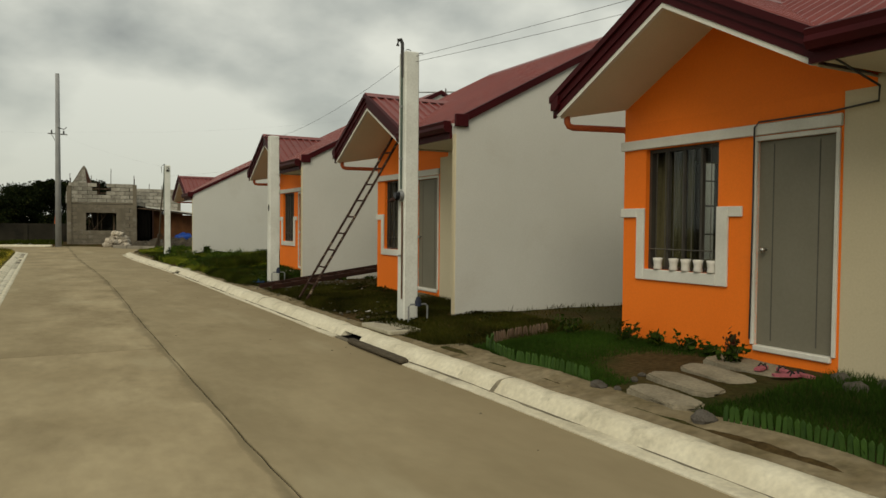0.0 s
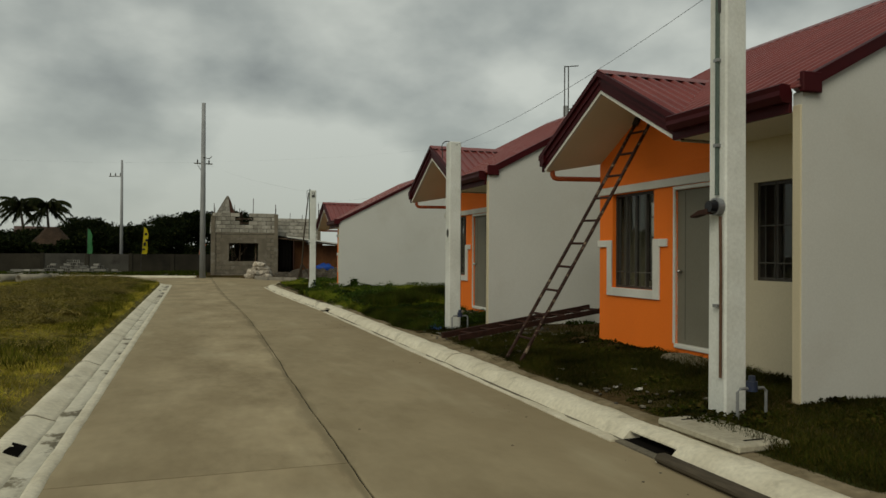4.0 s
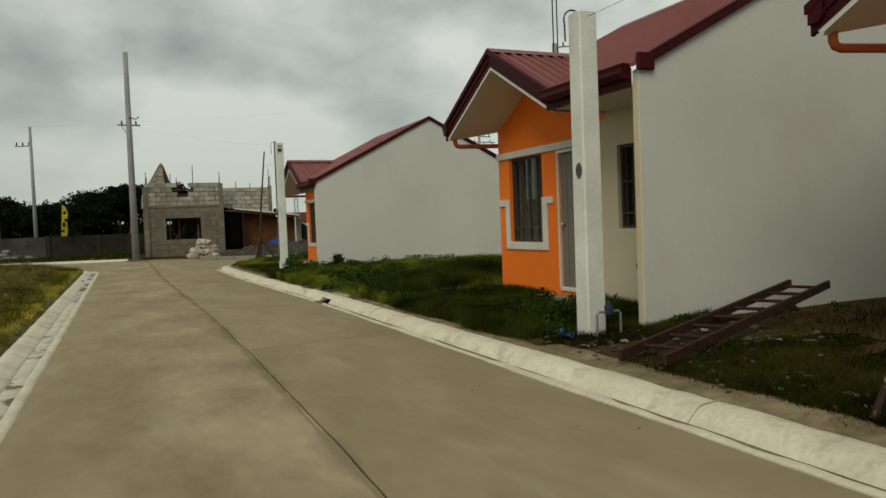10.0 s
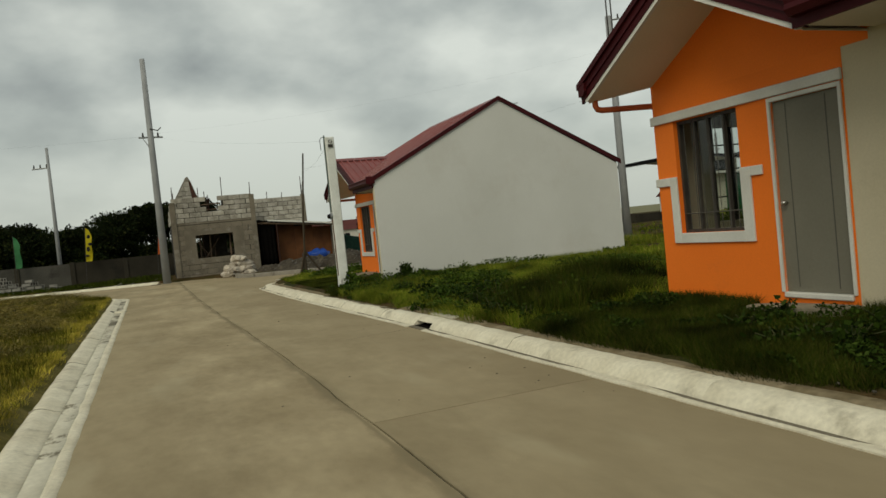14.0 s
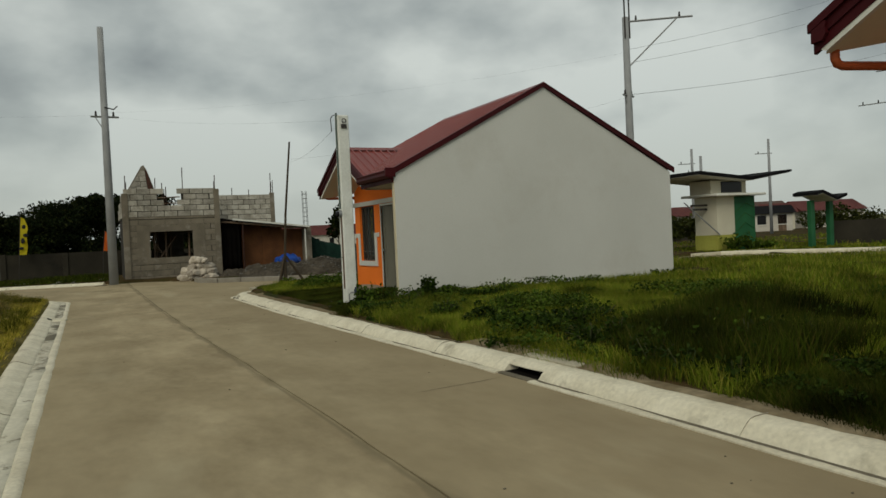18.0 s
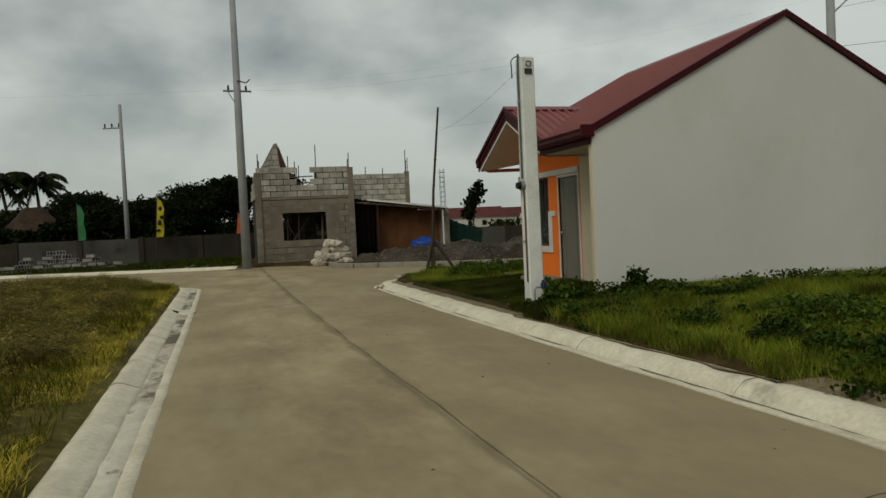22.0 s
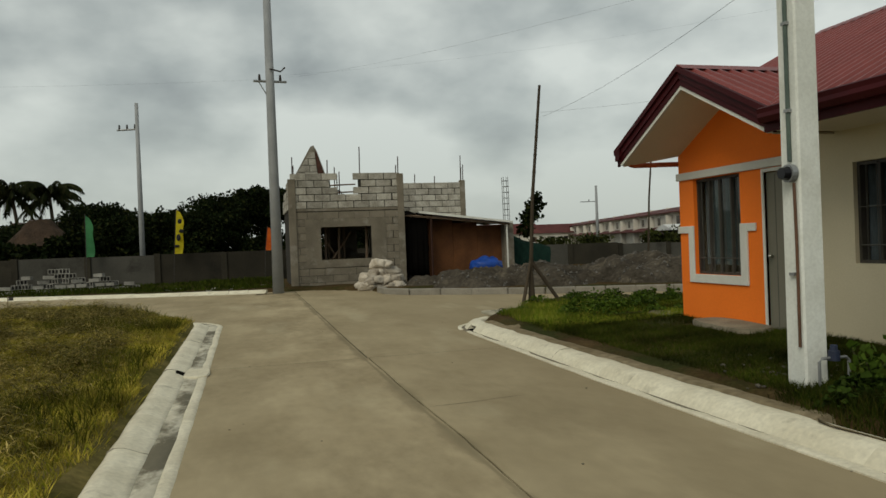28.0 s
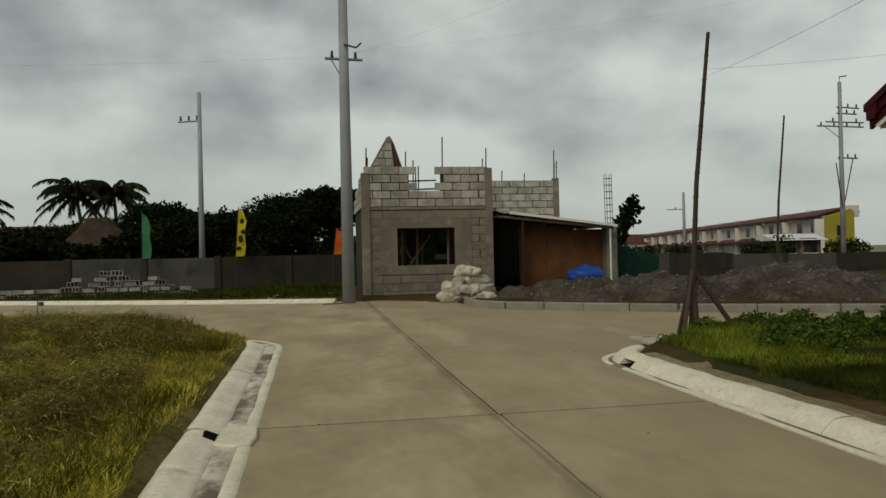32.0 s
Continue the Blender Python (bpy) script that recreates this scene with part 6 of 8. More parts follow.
def grass(name, n, x0, x1, y0, y1, height, width, lean, mat, zat, label, seed, poly=None, margin=0.1, thin=0.0, holes=(), tufts=0.0):
    rng = np.random.RandomState(seed)
    x, y = rng.uniform(x0, x1, n), rng.uniform(y0, y1, n)
    if tufts:
        m = max(1, n // 26)
        cx_, cy_ = rng.uniform(x0, x1, m), rng.uniform(y0, y1, m)
        pick = rng.randint(0, m, n)
        near = rng.uniform(size=n) < tufts
        x = np.where(near, cx_[pick] + rng.normal(size=n) * 0.07, x)
        y = np.where(near, cy_[pick] + rng.normal(size=n) * 0.07, y)
    keep = np.ones(n, bool)
    if poly:
        keep &= inside(x, y, poly) > margin + 0.25 * patch(x, y, 2.5, seed + 1)
    pt = patch(x, y, 1.1, seed + 2)
    if thin:
        keep &= pt > thin * rng.uniform(0.6, 1.2, n)
    for a, b, c, d in holes:
        keep &= ~((x > a) & (x < b) & (y > c) & (y < d))
    x, y, pt = x[keep], y[keep], pt[keep]
    n = len(x)
    h = rng.uniform(height[0], height[1], n) * (0.55 + 0.9 * pt)
    a, l = rng.uniform(0, 2 * np.pi, n), rng.uniform(0.1, 1.0, n) * lean * h
    base = np.stack([x, y, zat(x, y) - 0.015], 1)
    tip = base + np.stack([np.cos(a) * l, np.sin(a) * l, h], 1)
    return tagged(new(name, blades_mesh(name, base, tip, rng.uniform(width[0], width[1], n), mat, rng)), label, "grass", kind="stuff")


G_LUSH = leafy("lush_grass", [(0.054, 0.080, 0.006), (0.118, 0.158, 0.012), (0.078, 0.115, 0.009), (0.172, 0.192, 0.020), (0.235, 0.20, 0.040)], patchy=(1.2, 0.26, 1.75))
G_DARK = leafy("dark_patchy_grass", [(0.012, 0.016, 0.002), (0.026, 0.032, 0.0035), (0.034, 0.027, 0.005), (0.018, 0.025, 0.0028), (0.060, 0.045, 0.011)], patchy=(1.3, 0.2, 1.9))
G_OLIVE = leafy("olive_field_grass", [(0.035, 0.042, 0.004), (0.075, 0.082, 0.008), (0.055, 0.065, 0.006), (0.12, 0.112, 0.014), (0.17, 0.14, 0.028)], patchy=(1.6, 0.3, 1.6))
G_DRY = leafy("dry_cut_grass", [(0.235, 0.225, 0.020), (0.375, 0.325, 0.035), (0.48, 0.375, 0.064), (0.18, 0.195, 0.015), (0.60, 0.46, 0.105)], patchy=(1.9, 0.20, 1.5))
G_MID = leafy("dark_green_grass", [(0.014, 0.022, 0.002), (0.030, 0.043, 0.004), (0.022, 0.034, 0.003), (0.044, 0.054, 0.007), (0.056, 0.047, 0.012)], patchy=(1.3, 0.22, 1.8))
G_VERGE = leafy("verge_grass", [(0.022, 0.034, 0.003), (0.04, 0.055, 0.005), (0.03, 0.045, 0.004), (0.06, 0.066, 0.009)])
G_RANK = leafy("rank_weed_leaves", [(0.016, 0.032, 0.0036), (0.034, 0.060, 0.0075), (0.012, 0.024, 0.0036), (0.052, 0.080, 0.0135)])
G_HAY = leafy("matted_straw", [(0.05, 0.045, 0.008), (0.26, 0.205, 0.046), (0.035, 0.032, 0.006), (0.14, 0.125, 0.024), (0.50, 0.385, 0.13)], patchy=(2.4, 0.35, 1.5))
G_GARDEN = leafy("garden_lawn", [(0.02275, 0.0527, 0.0072), (0.0325, 0.0682, 0.0096), (0.0182, 0.0403, 0.0048)])
G_WEED = leafy("weed_leaves", [(0.034, 0.062, 0.007), (0.060, 0.098, 0.012), (0.03, 0.053, 0.006), (0.10, 0.135, 0.02)], patchy=(2.0, 0.4, 1.7))
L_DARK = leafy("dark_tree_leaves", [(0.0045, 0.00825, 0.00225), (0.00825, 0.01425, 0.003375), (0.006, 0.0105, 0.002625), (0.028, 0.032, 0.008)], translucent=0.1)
L_OLIVE = leafy("olive_bush_leaves", [(0.016, 0.022, 0.005), (0.034, 0.040, 0.009), (0.024, 0.030, 0.007), (0.05, 0.054, 0.014)], translucent=0.1)
L_PALM = leafy("palm_leaflets", [(0.010, 0.014, 0.004), (0.016, 0.021, 0.006), (0.026, 0.026, 0.009)], translucent=0.1)
M_STALK = material("green_stalk", (0.03, 0.045, 0.012), (0.05, 0.05, 0.018), scale=6, rough=0.9)
M_BARK = material("tree_bark", (0.10, 0.08, 0.055), (0.07, 0.055, 0.04), scale=5, rough=0.95, bump=0.6, stretch=(1, 1, 0.3))

z_right = lookup(right_z, 4.2, 26, -1, 46, 0.3)
def z_verge(x, y):
    return z_right(x, y) + 0.022


z_left = lookup(left_z, -18, -0.9, 4, 54, 0.3)
z_far = lookup(far_z, -30, 30, 46, 70, 0.5)
HOUSE_FOOT = [(6.95, 14.2, yv - 0.02, yv + 5.3) for yv in Y_HOUSES] + [(6.0, 14.2, yv - 0.03, yv + 0.18) for yv in Y_HOUSES]
grass("grass_vacant_lot", 210000, 4.5, 11, 24.2, 34.65, (0.06, 0.24), (0.004, 0.010), 0.8, G_LUSH, z_right, "tall rank green grass over the vacant lot", 21, LOT_RIGHT, -0.02, 0.10, HOUSE_FOOT + [(4.3, 7.4, 33.3, 34.7)], 0.4)
grass("grass_vacant_lot_back", 90000, 11, 24, 20, 41, (0.08, 0.24), (0.010, 0.022), 0.8, G_LUSH, z_right, "rank green grass behind the houses", 22, LOT_RIGHT, 0.3, 0.2, HOUSE_FOOT, 0.3)
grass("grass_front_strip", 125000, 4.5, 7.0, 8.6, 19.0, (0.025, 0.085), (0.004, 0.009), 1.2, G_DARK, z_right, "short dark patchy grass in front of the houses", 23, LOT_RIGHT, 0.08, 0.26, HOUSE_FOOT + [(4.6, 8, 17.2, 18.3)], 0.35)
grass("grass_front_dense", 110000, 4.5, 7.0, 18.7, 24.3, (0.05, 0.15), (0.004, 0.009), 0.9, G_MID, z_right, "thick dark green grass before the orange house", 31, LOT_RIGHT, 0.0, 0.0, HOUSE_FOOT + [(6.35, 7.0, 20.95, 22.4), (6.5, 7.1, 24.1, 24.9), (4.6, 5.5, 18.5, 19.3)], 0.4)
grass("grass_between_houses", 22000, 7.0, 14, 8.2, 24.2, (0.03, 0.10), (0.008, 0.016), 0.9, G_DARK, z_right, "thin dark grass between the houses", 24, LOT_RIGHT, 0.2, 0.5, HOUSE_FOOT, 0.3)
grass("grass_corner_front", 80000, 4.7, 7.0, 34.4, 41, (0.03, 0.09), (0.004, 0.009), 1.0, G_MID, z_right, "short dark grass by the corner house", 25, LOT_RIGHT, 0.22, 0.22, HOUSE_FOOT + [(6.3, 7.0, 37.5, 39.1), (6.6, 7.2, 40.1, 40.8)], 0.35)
grass("grass_corner", 90000, 4.4, 15, 40.0, 45.0, (0.05, 0.15), (0.004, 0.011), 0.8, G_LUSH, z_right, "thick green grass on the corner plot", 26, LOT_RIGHT, 0.25, 0.12, HOUSE_FOOT + [(4.3, 5.2, 42.5, 43.5)], 0.4)
grass("grass_left_field", 240000, -7.0, -1.15, 27, 52, (0.03, 0.13), (0.005, 0.013), 1.4, G_DRY, z_left, "dry yellowish cut grass over the field", 27, LOT_LEFT, -0.02, 0.05, (), 0.45)
grass("grass_left_field_near", 150000, -6.0, -1.15, 8, 27, (0.03, 0.10), (0.004, 0.009), 1.5, G_DRY, z_left, "dry yellowish cut grass beside the kerb", 32, LOT_LEFT, -0.10, 0.0, (), 0.45)
grass("grass_left_field_far", 70000, -18, -6.5, 12, 54, (0.05, 0.15), (0.012, 0.03), 1.5, G_DRY, z_left, "dry yellowish cut grass further over the field", 28, LOT_LEFT, 0.3, 0.15, (), 0.4)
grass("grass_field_tufts", 70000, -6.5, -1.2, 14, 51.5, (0.08, 0.22), (0.006, 0.014), 0.9, G_OLIVE, z_left, "tufts of olive green grass standing in the dry field", 34, LOT_LEFT, 0.15, 0.52, (), 0.7)
grass("grass_kerb_tufts", 26000, 4.5, 5.1, 8.8, 24.2, (0.02, 0.07), (0.004, 0.008), 1.2, G_DARK, z_verge, "sparse short grass creeping over the dusty verge", 35, LOT_RIGHT, 0.0, 0.40, (), 0.6)
grass("grass_far_verge", 30000, -28, 1.4, 57, 65.8, (0.06, 0.2), (0.02, 0.05), 0.8, G_VERGE, z_far, "green grass along the boundary wall", 29, LOT_FAR, 0.3, 0.2, (), 0.3)
grass("grass_gate_side", 16000, 24, 60, 26, 62, (0.08, 0.2), (0.03, 0.07), 0.8, G_LUSH, lambda x, y: 0.14 + 0 * x, "green grass round the gate", 30, LOT_FAR, 0.3, 0.25, (), 0.2)

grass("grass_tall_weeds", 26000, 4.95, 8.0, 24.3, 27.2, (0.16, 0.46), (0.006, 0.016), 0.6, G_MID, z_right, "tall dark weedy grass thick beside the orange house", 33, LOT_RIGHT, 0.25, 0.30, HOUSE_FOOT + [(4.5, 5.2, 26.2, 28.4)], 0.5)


def leaf_cover(name, n, x0, x1, y0, y1, height, leaf, mat, zat, label, seed, cover, poly, margin):
    """Broad small leaves of creeping weeds, crowded in patches and standing at uneven heights."""
    rng = np.random.RandomState(seed)
    x, y = rng.uniform(x0, x1, n), rng.uniform(y0, y1, n)
    pt = patch(x, y, 2.0, seed + 1) * 0.6 + patch(x, y, 5.5, seed + 2) * 0.4
    keep = (pt > cover) & (inside(x, y, poly) > margin)
    for a, b, c, d in HOUSE_FOOT:
        keep &= ~((x > a) & (x < b) & (y > c) & (y < d))
    x, y, pt = x[keep], y[keep], pt[keep]
    n = len(x)
    top = height * np.clip((pt - cover) / 0.22, 0.15, 1.3)
    c = np.stack([x, y, zat(x, y) + top * rng.uniform(0.25, 1.0, n) ** 0.6], 1)
    u = rng.normal(size=(n, 3)) * np.array([1, 1, 0.45])
    u /= np.linalg.norm(u, axis=1)[:, None]
    v = np.cross(u, rng.normal(size=(n, 3)) * np.array([0.5, 0.5, 1.0]))
    v /= np.linalg.norm(v, axis=1)[:, None]
    q = rng.uniform(0.6, 1.4, n)[:, None] * leaf
    return tagged(new(name, quads_mesh(name, c, u * q * 0.55, v * q, mat)), label, "weeds", kind="stuff")


leaf_cover("creeping_weeds", 60000, 4.7, 10.5, 24.3, 33.7, 0.24, 0.028, G_WEED, z_right, "leafy creeping weeds crowded among the lot's grass", 71, 0.55, LOT_RIGHT, 0.22)
leaf_cover("creeping_weeds", 15000, 4.8, 6.7, 18.8, 24.2, 0.11, 0.024, G_RANK, z_right, "dark leafy weeds crowded before the orange house", 73, 0.50, LOT_RIGHT, 0.2)
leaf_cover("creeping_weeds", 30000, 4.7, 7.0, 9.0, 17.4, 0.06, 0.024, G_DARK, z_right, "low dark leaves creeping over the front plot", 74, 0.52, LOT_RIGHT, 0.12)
leaf_cover("creeping_weeds", 16000, 4.45, 6.2, 26.0, 34.4, 0.20, 0.032, G_RANK, z_right, "dark leafy weeds hanging over the kerb of the vacant lot", 77, 0.56, LOT_RIGHT, 0.02)
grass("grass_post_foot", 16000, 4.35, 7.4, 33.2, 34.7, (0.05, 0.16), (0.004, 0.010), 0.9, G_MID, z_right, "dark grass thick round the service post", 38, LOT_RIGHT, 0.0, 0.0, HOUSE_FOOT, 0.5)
leaf_cover("creeping_weeds", 12000, 4.6, 7.4, 32.6, 34.6, 0.16, 0.030, G_RANK, z_right, "dark leafy weeds round the service post", 79, 0.45, LOT_RIGHT, 0.05)
leaf_cover("creeping_weeds", 22000, 4.6, 10.0, 40.6, 44.4, 0.18, 0.030, G_WEED, z_right, "leafy creeping weeds on the corner plot", 75, 0.54, LOT_RIGHT, 0.3)

# cut hay lying in clumps on the field
rng = np.random.RandomState(40)
n = 42000
hx, hy = rng.uniform(-6.5, -1.5, n), rng.uniform(18, 51, n)
ok = (patch(hx, hy, 1.7, 41) > 0.55) & (inside(hx, hy, LOT_LEFT) > 0.5)
hx, hy = hx[ok], hy[ok]
base = np.stack([hx, hy, z_left(hx, hy) + rng.uniform(0.03, 0.13, len(hx))], 1)
an, ln = rng.uniform(0, 6.28, len(hx)), rng.uniform(0.12, 0.35, len(hx))
tip = base + np.stack([np.cos(an) * ln, np.sin(an) * ln, rng.uniform(-0.05, 0.05, len(hx))], 1)
tagged(new("cut_hay", blades_mesh("cut_hay", base, tip, rng.uniform(0.007, 0.015, len(hx)), G_HAY, rng)), "loose cut straw lying in clumps on the field", "straw", kind="stuff")

# tangled heaps of straw
rng = np.random.RandomState(44)
bs, ts = [], []
for i in range(560):
    cx_, cy_ = rng.uniform(-6.0, -1.9), rng.uniform(22, 50)
    if inside(cx_, cy_, LOT_LEFT) < 0.7:
        continue
    r_, n = rng.uniform(0.16, 0.42), rng.randint(90, 240)
    d_ = rng.normal(size=(n, 2)) * r_ * 0.6
    hz = rng.uniform(0.16, 0.38) * np.exp(-(d_ ** 2).sum(1) / (r_ * r_)) * rng.uniform(0.3, 1.0, n)
    bx, by = cx_ + d_[:, 0], cy_ + d_[:, 1]
    b = np.stack([bx, by, z_left(bx, by) + hz + 0.02], 1)
    an, ln = rng.uniform(0, 6.28, n), rng.uniform(0.12, 0.36, n)
    bs.append(b)
    ts.append(b + np.stack([np.cos(an) * ln, np.sin(an) * ln, rng.uniform(-0.05, 0.06, n)], 1))
bs, ts = np.concatenate(bs), np.concatenate(ts)
tagged(new("straw_heap", blades_mesh("straw_heap", bs, ts, rng.uniform(0.008, 0.018, len(bs)), G_HAY, rng)), "tangled heaps of cut straw drying on the field", "straw", kind="stuff")


def clump(name, x, y, z, r, h, n, leaf, mat, label, category, seed, group=""):
    """A low leafy plant: stems with leaves crowded round them."""
    rng = np.random.RandomState(seed)
    th = thing(name, (x, y, z), label, category, group)
    st = bmesh.new()
    tips = []
    for i in range(7):
        a, q = rng.uniform(0, 6.28), rng.uniform(0.2, 0.9) * r
        p = (x + math.cos(a) * q, y + math.sin(a) * q, z + h * rng.uniform(0.6, 1.0))
        tube(st, [(x, y, z - 0.03), ((x + p[0]) / 2, (y + p[1]) / 2, z + h * 0.5), p], 0.008, 4)
        tips.append(p)
    tagged(part("stem", st, M_STALK, th), kind="stuff")
    tips = np.array(tips)
    pick = rng.randint(0, len(tips), n)
    t = rng.uniform(0.25, 1.05, n)[:, None]
    c = np.array([x, y, z]) * (1 - t) + tips[pick] * t + rng.normal(size=(n, 3)) * np.array([r * 0.25, r * 0.25, h * 0.14])
    c[:, 2] = np.maximum(c[:, 2], z + 0.01)
    u = rng.normal(size=(n, 3))
    u /= np.linalg.norm(u, axis=1)[:, None]
    v = np.cross(u, rng.normal(size=(n, 3)))
    v /= np.linalg.norm(v, axis=1)[:, None]
    s = rng.uniform(0.6, 1.3, n)[:, None] * leaf
    me = quads_mesh("foliage", c - np.array([x, y, z]), u * s * 0.5, v * s, mat)
    ob = new("foliage", me)
    ob.parent = th
    return th


rw = random.Random(3)
k = 0
for i in range(16):   # weeds along the vacant lot and the corner
    x, y = rw.uniform(4.95, 8.5), rw.uniform(24.6, 34.3)
    clump("weed", x, y, float(z_right(np.array([x]), np.array([y]))[0]), rw.uniform(0.2, 0.42), rw.uniform(0.16, 0.34), rw.randint(130, 240), 0.032, G_WEED,
          "leafy green weed among the grass", "weed", 100 + i, "weeds")
for i in range(12):
    x, y = rw.uniform(5.4, 9.5), rw.uniform(42.4, 43.8)
    clump("weed", x, y, float(z_right(np.array([x]), np.array([y]))[0]), rw.uniform(0.15, 0.3), rw.uniform(0.12, 0.28), rw.randint(60, 110), 0.045, G_WEED, "leafy green weed among the grass", "weed", 200 + i, "weeds")
for i in range(7):
    x, y = rw.uniform(5.4, 6.8), rw.uniform(19.6, 22.6)
    clump("weed", x, y, float(z_right(np.array([x]), np.array([y]))[0]), rw.uniform(0.15, 0.35), rw.uniform(0.12, 0.26), rw.randint(80, 150), 0.036, G_RANK, "dark leafy weed in front of the house", "weed", 260 + i, "weeds")
for i in range(16):
    x, y = rw.uniform(6.4, 13.8), Y_HOUSES[3] - rw.uniform(0.1, 0.45)
    clump("weed", x, y, float(z_right(np.array([x]), np.array([y]))[0]), rw.uniform(0.15, 0.35), rw.uniform(0.06, 0.17), rw.randint(50, 90), 0.035, G_RANK, "leafy weed at the foot of the white wall", "weed", 300 + i, "weeds")
for i in range(9):
    x, y = rw.uniform(6.2, 9.5), Y_HOUSES[2] - rw.uniform(0.1, 0.4)
    clump("weed", x, y, float(z_right(np.array([x]), np.array([y]))[0]), rw.uniform(0.1, 0.18), rw.uniform(0.05, 0.11), rw.randint(30, 60), 0.028, G_RANK, "small dark weed at the foot of the white wall", "weed", 330 + i, "weeds")
clump("shrub", 6.66, 34.35, 0.24, 0.20, 0.42, 340, 0.05, G_RANK, "small dark leafy shrub beside the white wall", "shrub", 350)
clump("shrub", 5.15, 34.35, 0.2, 0.30, 0.45, 240, 0.05, G_WEED, "low leafy shrub by the kerb", "shrub", 351)

# ---- trees ----
def tree(x, y, z, height, blobs, n, leaf, label, seed, trunk_r=0.15, mat=None):
    """A tapered trunk with limbs and a crown of loose leaves round several uneven boughs."""
    rng = np.random.RandomState(seed)
    th = thing("tree", (x, y, z), label, "tree", "trees behind the boundary wall")
    tr = bmesh.new()
    tube(tr, [(x, y, z), (x + 0.1, y, z + height * 0.3), (x, y + 0.1, z + height * 0.6)], trunk_r, 8, trunk_r * 0.5)
    for bx, by, bz, r in blobs:
        tube(tr, [(x + 0.05, y, z + height * 0.35), (x + bx * 0.5, y + by * 0.5, z + bz * 0.75), (x + bx, y + by, z + bz)], trunk_r * 0.45, 6, trunk_r * 0.15)
    part("trunk", tr, M_BARK, th)
    cs = []
    for bx, by, bz, r in blobs:
        m = int(n * r * r / sum(q[3] ** 2 for q in blobs))
        d = rng.normal(size=(m, 3))
        d /= np.linalg.norm(d, axis=1)[:, None]
        lump = 1 + 0.3 * np.sin(d[:, 0] * 5 + bx * 3) * np.sin(d[:, 1] * 4 + by) + 0.2 * np.sin(d[:, 2] * 7 + seed)
        q = d * (r * lump * rng.uniform(0.35, 1.05, m) ** 0.5)[:, None]
        q[:, 2] *= 0.8
        cs.append(q + np.array([bx, by, bz]))
    c = np.concatenate(cs)
    m = len(c)
    u = rng.normal(size=(m, 3))
    u /= np.linalg.norm(u, axis=1)[:, None]
    v = np.cross(u, rng.normal(size=(m, 3)))
    v /= np.linalg.norm(v, axis=1)[:, None]
    s = rng.uniform(0.5, 1.4, m)[:, None] * leaf
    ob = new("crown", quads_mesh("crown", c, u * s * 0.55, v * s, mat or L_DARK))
    ob.parent = th
    return th


rt = random.Random(17)
# crowns given by place, spread and top
for x, y, top, r in ((-30, 78, 4.4, 3.4), (-25, 76, 3.8, 3.0), (-21, 80, 3.9, 3.2), (-17.5, 74, 3.0, 2.6), (-14, 73, 3.2, 2.6), (-14.5, 79, 4.0, 2.6), (-11, 75, 3.7, 2.6), (-8.9, 77, 5.0, 2.5), (-6.4, 74, 3.9, 2.4), (-4.2, 75, 4.3, 2.4),
                     (-2.2, 74, 4.2, 2.4), (-0.6, 76, 5.2, 2.6), (1.4, 77, 5.8, 2.7), (3.6, 76, 5.7, 2.6), (5.9, 78, 4.6, 2.5), (-36, 80, 4.8, 3.6), (-43, 80, 4.6, 3.6), (8.4, 82, 3.6, 2.2)):
    blobs = []
    for i in range(9):
        a = rt.uniform(0, 6.28)
        q = rt.uniform(0.15, 0.85) * r
        rr = rt.uniform(0.36, 0.6) * r
        blobs.append((math.cos(a) * q, math.sin(a) * q * 0.5, max(0.9, top - 0.2 - rr * 0.8 - rt.uniform(0, 0.9) * (q / r)), rr))
    for i in range(5):
        blobs.append((rt.uniform(-1.0, 1.0) * r, rt.uniform(-.6, .2) * r, rt.uniform(0.9, 1.7), r * 0.45))
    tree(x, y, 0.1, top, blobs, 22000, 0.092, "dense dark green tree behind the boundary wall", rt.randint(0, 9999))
tree(15.5, 68.0, 0.2, 3.4, [(0.0, 0, 2.7, 0.55), (0.35, 0, 3.35, 0.5), (-0.25, 0, 2.0, 0.45), (0.5, 0, 3.8, 0.3)], 900, 0.13, "slender small tree with a tattered crown", 77, 0.06)
for x, y, top, r in ((24, 84, 1.6, 1.5), (28, 86, 1.8, 1.8), (31, 80, 1.7, 1.6), (52, 100, 2.6, 2.2), (40, 62, 1.9, 1.5), (43, 60, 2.0, 1.6), (38, 58, 1.8, 1.4), (34, 83, 1.8, 1.7), (37.5, 86, 2.0, 1.8), (41, 84, 1.7, 1.6),
                     (74, 75, 2.2, 2.2), (77, 75, 2.4, 2.4), (80, 74, 2.2, 2.2)):
    blobs = [(rt.uniform(-r, r) * 0.7, rt.uniform(-r, r) * 0.5, top * rt.uniform(0.45, 0.8), r * 0.5) for _ in range(6)]
    tree(x, y, 0.1, top, blobs, 900, 0.16, "low olive green bushy tree in the distance", rt.randint(0, 9999), 0.08, L_OLIVE)


